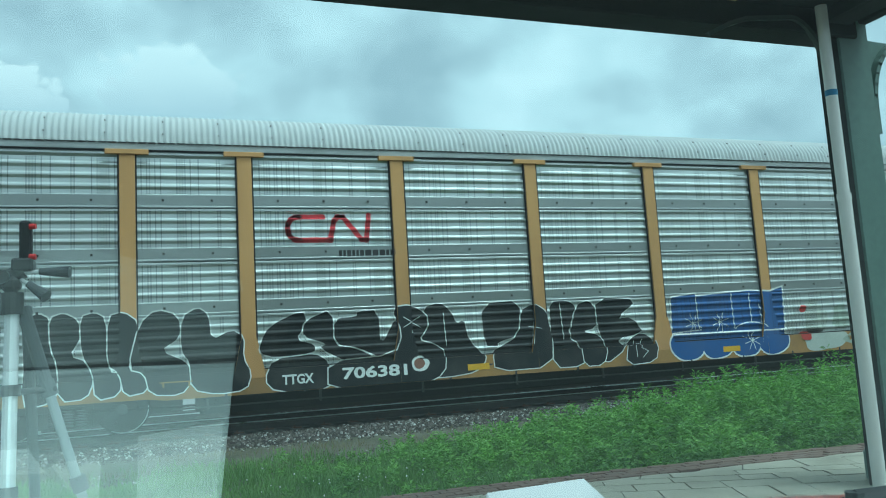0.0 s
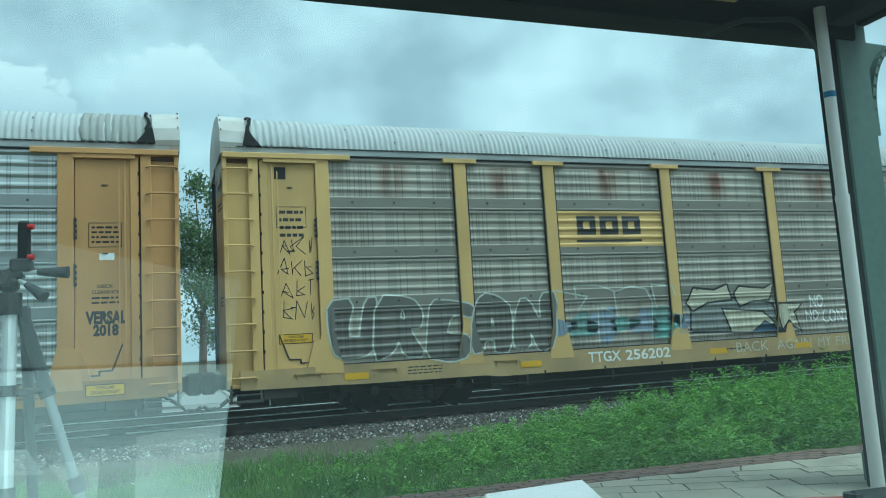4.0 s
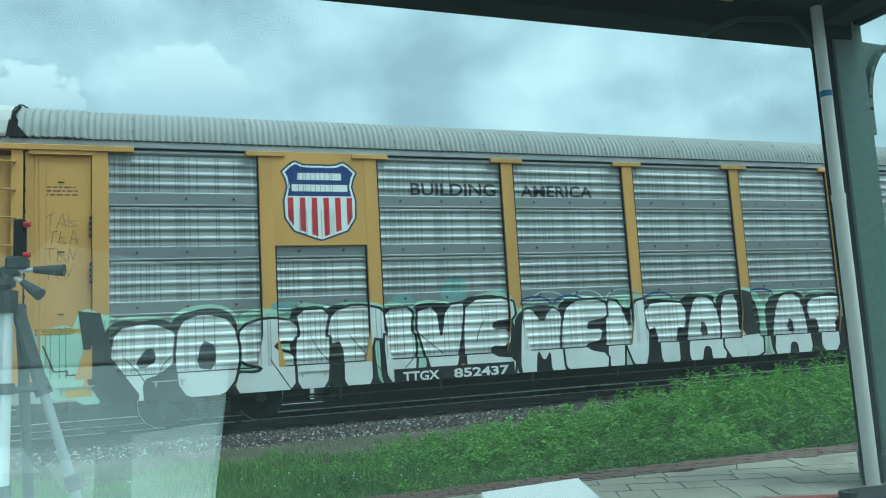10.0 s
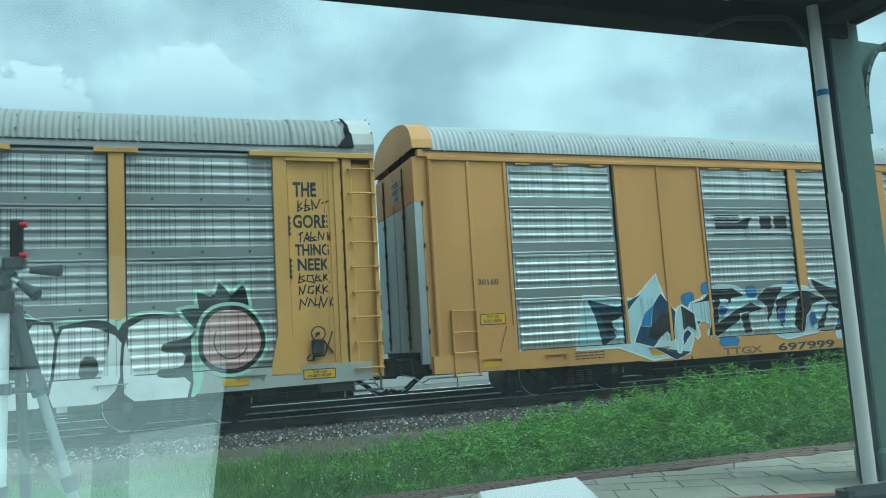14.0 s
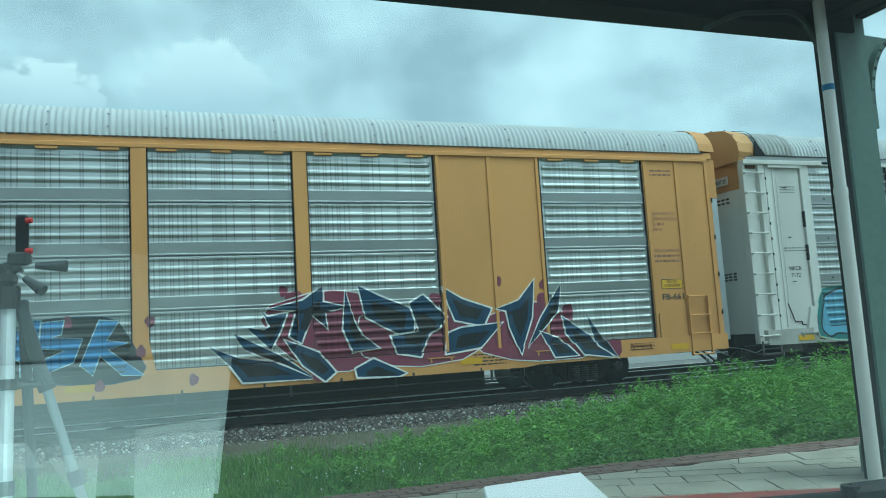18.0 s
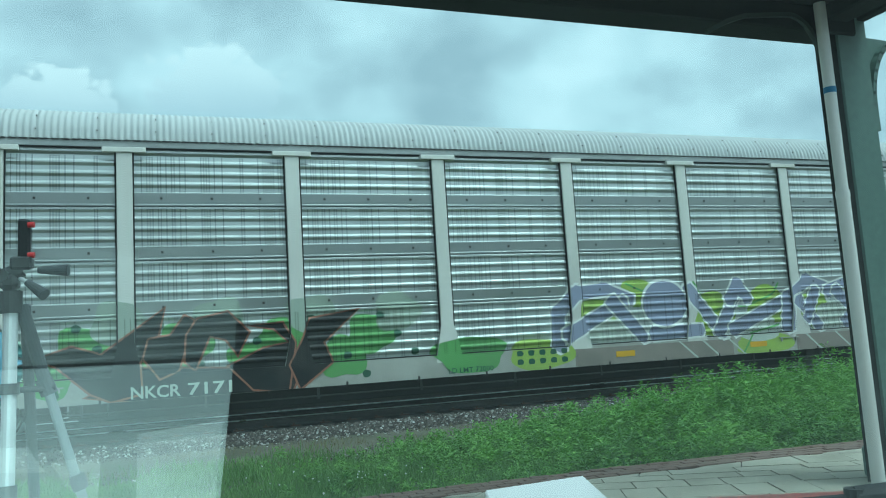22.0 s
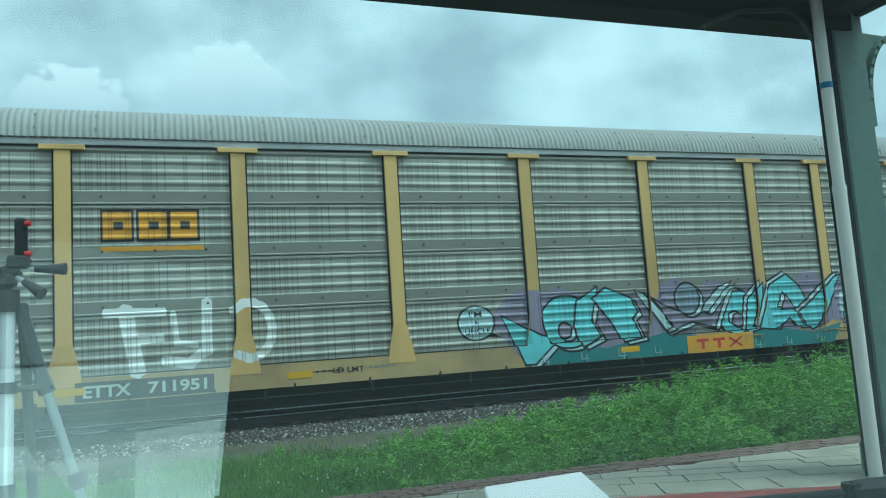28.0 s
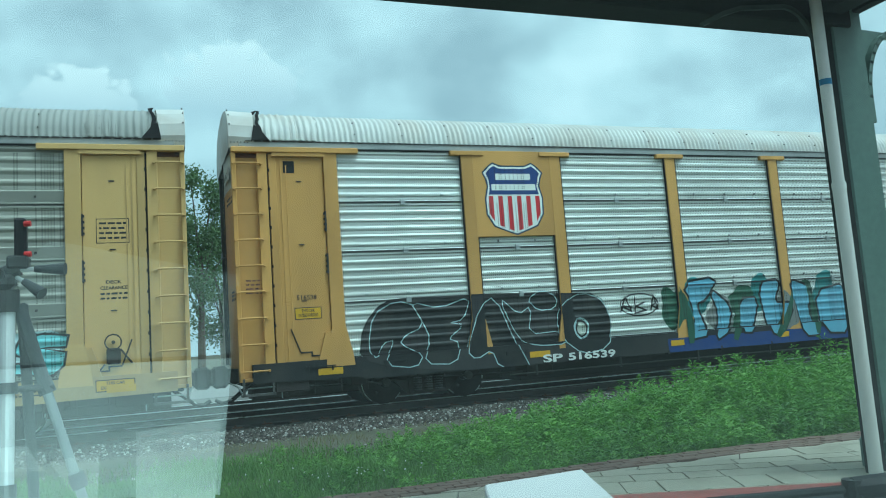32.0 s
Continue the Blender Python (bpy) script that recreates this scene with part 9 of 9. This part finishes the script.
    small = [q for i in range(9) for q in [rect(1.5 + i * 0.9, 1.68 + i * 0.9, 0.5, 0.53), rect(1.5 + i * 0.9, 1.53 + i * 0.9, 0.5, 0.66), rect(1.62 + i * 0.9, 1.65 + i * 0.9, 0.44, 0.6)] if not 4.9 < q[0][0] < 6.9]
    sprayed("graffiti_pattern", k, [("aqua_mist", small, 0.012)], car, "small pale key pattern on the teal band")
    word(car, k, "MAS", 9.75, 11.9, 0.98, 1.62, ["turquoise"], "black", 74, "small turquoise graffiti letters", 0.035, 0.05, "black", None, 0.1, "ice", 0, jig=0.06, soft=0, lean=0.12)
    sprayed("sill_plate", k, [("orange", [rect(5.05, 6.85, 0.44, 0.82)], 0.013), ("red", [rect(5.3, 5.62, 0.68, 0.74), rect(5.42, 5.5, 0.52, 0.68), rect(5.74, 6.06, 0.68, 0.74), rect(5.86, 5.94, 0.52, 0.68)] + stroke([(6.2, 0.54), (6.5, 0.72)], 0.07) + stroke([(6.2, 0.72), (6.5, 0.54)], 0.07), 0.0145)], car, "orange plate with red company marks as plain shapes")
    lettering(car, k, "LD LMT", -2.79, -2.2, 0.62, 0.72, "shadow_grey", 0.02)
    bars(car, k, -2.1, -1.6, 0.62, 0.72, 1, "grey", seed=21)
    drip = [lobe(-12.75, 3.0 + d, 0.42 + 0.15 * (i % 2), 0.75, random.Random(i + 4), 2.0, 0.25, 0.3) for i, d in enumerate((1.4, 0.8, 0.2, -0.4, -1.0, -1.5))]
    sprayed("graffiti_drip", k, [("ice", [l], 0.0003 * (i % 3)) for i, l in enumerate(drip)], car, "pale blue sprayed swirls on the door")
    sprayed("notice", k, [(M["reflector"], [rect(-12.98, -12.45, 2.92, 3.40)], 0.002), ("shadow_grey", ring(-12.98, -12.45, 2.92, 3.40, 0.012), 0.003)], car, "yellow quality notice")
    lettering(car, k, "Quality", -12.92, -12.62, 3.14, 3.26, "shadow_grey", 0.02, 0.003)
    lettering(car, k, "Rack", -12.72, -12.5, 2.98, 3.08, "shadow_grey", 0.02, 0.003)
    end_notes(car, k, 1, "shadow_grey", 6)


def paint_seventh(car, k):
    shield(car, k, -8.28, 3.12, 4.58, 1.32)
    outlined(car, k, [("shadow_grey", soften([(-11.70, 0.81), (-11.62, 1.41), (-11.19, 1.87), (-10.55, 1.90), (-9.47, 1.89), (-8.70, 1.89), (-7.35, 1.82), (-6.50, 1.80), (-6.22, 1.25), (-6.49, 0.52), (-8.83, 0.34), (-11.11, 0.62)], 1))],
             "black", 0.03, "pale green ground of the letters")
    outlined(car, k, [("black", soften([(-11.54, 1.00), (-11.42, 1.63), (-10.95, 1.87), (-10.48, 1.73), (-10.45, 1.34), (-10.82, 1.21), (-10.93, 1.03), (-10.49, 0.81), (-10.64, 0.58), (-11.26, 0.67), (-11.00, 1.15), (-11.26, 1.09), (-11.41, 0.79)], 1)),
                      ("black", soften([(-10.65, 1.83), (-10.07, 1.67), (-9.41, 1.88), (-9.58, 1.44), (-9.93, 1.39), (-9.58, 1.33), (-9.95, 1.08), (-9.70, 0.98), (-9.83, 0.59), (-10.48, 0.64), (-10.28, 1.10), (-10.45, 1.49)], 1)),
                      ("black", soften([(-9.58, 0.81), (-9.24, 1.66), (-8.87, 1.86), (-8.50, 0.90), (-8.20, 0.31), (-8.91, 0.44), (-9.05, 0.82), (-9.40, 0.64)], 1)),
                      ("black", soften([(-8.79, 1.85), (-8.38, 1.45), (-8.08, 1.62), (-8.20, 1.04), (-7.40, 1.07), (-7.34, 0.81), (-8.08, 0.82), (-8.42, 0.98)], 1))],
             "ice", 0.02, "black graffiti letters with pale green outlines", lift=0.0030)
    outlined(car, k, [("black", soften([(-8.15, 1.77), (-7.80, 1.94), (-7.47, 1.77), (-7.54, 1.55), (-7.93, 1.53)], 1)),
                      ("black", soften([(-7.38, 1.65), (-6.88, 1.84), (-6.40, 1.68), (-6.21, 1.16), (-6.41, 0.66), (-7.01, 0.57), (-7.46, 0.91), (-7.51, 1.32)], 1))],
             "ice", 0.02, "black graffiti letters with pale green outlines", lift=0.0094)
    eye = random.Random(2)
    sprayed("graffiti_ring", k, [("ice", [lobe(-6.98, 1.10, 0.42, 0.46, eye, 2, 0.02)], 0.0165), ("black", [lobe(-6.98, 1.10, 0.34, 0.37, eye, 2, 0.02)], 0.0173), ("pale", [lobe(-6.98, 1.09, 0.26, 0.28, eye, 2, 0.02)], 0.0181)], car, "pale ring inside a black letter")
    sprayed("graffiti_band", k, [("black", [rect(-11.7, -6.2, 0.30, 0.62)], 0.0012), ("deep_blue", [rect(-4.9, 0.9, 0.30, 0.74)], 0.0012)], car, "black and blue sprayed bands along the sill")
    tag_scrawl(car, k, -5.95, -5.0, 1.28, 1.80, 1, "black", 82, 0.05)
    sprayed("graffiti_ring", k, [("black", stroke(arc(-5.48, 1.52, 0.48, 0.24, 0, 360, 16), 0.04), 0.0)], car)
    cl = [lobe(-4.6 + i * 0.62, 1.40 + 0.25 * math.sin(i * 2.1), 0.7, 0.85, random.Random(i + 3), 2.2, 0.15) for i in range(9)]
    sprayed("graffiti_cloud", k, [(("dark_green", "teal", "grey")[i % 3], [l], 0.0003 * (i % 3)) for i, l in enumerate(cl)], car, "dark green sprayed haze behind the letters")
    outlined(car, k, [("sky", soften([(-4.38, 1.91), (-3.37, 2.04), (-3.73, 1.55), (-4.04, 1.47), (-3.76, 0.76), (-4.37, 0.69), (-4.03, 1.30)], 1)),
                      ("sky", soften([(-3.62, 1.81), (-3.05, 1.33), (-3.24, 0.81), (-3.64, 0.62), (-3.40, 1.17)], 1)),
                      ("sky", soften([(-2.81, 1.50), (-2.28, 1.52), (-2.56, 0.75), (-2.88, 0.77)], 1)),
                      ("sky", soften([(-2.25, 1.84), (-1.58, 1.92), (-1.87, 1.36), (-1.32, 1.34), (-1.78, 0.61), (-2.08, 0.72)], 1))],
             "black", 0.05, "blue graffiti letters with black and dark green shade", lift=0.0030)
    outlined(car, k, [("sky", soften([(-1.37, 1.91), (-0.67, 1.68), (-0.90, 1.13), (-0.61, 0.58), (-1.11, 0.57), (-1.24, 1.24)], 1)),
                      ("sky", soften([(-0.59, 1.58), (0.42, 1.74), (0.25, 0.57), (-0.50, 0.62)], 1))],
             "black", 0.05, "blue graffiti letters with black and dark green shade", lift=0.0094)
    sprayed("graffiti_shade", k, [("dark_green", [blade(-4.3 + i * 1.2, 0.6, radians(100 - 18 * (i % 3)), 1.3, 0.26, 0.5)], 0.0125) for i in range(4)], car, "dark green strokes across the blue letters")
    lettering(car, k, "SP", -7.95, -7.50, 0.46, 0.62, "white", 0.03, 0.022)
    lettering(car, k, "516539", -7.37, -6.25, 0.46, 0.62, "white", 0.03, 0.022)
    lettering(car, k, "516538", -12.85, -12.48, 1.98, 2.07, "shadow_grey", 0.01)
    notice(car, k, -12.90, 1.62, 0.50, 0.22)
    bars(car, k, -13.75, -13.45, 2.1, 2.4, 4, "brown", seed=30)


for (cx_, cfg_), car_, brush in zip(WAGONS, CARS, (paint_first, paint_second, paint_third, paint_fourth, paint_fifth, paint_sixth, paint_seventh)):
    brush(car_, Skin(cfg_))
    if cfg_["sill"] not in ("black_sill", "grey_sill"):
        sill_notes(car_, Skin(cfg_), "shadow_grey", 90 + cfg_["seed"])


def motions():
    """The train rolls to the left, slowing slightly; its wheels turn; the clouds drift."""
    for car in CARS:
        walk(car, [(t, pose(car["mid"] - s, TRACK_Y, RAIL_Z)) for t, s in RUN])
    ts = [t for t, _ in RUN]
    ss = [s for _, s in RUN]
    steps = [i * 0.1 for i in range(321)]
    for w, x in WHEELSETS:
        walk(w, [(t, pose(x, 0, WHEEL_Z, 0, math.degrees(-np.interp(t, ts, ss) / 0.42), 0)) for t in steps])
    walk(clouds, [(0.0, pose(0, 0, 0)), (16.0, pose(0, 0, 0, 0, 0, -2.3)), (32.0, pose(0, 0, 0, 0, 0, -4.8))])


motions()
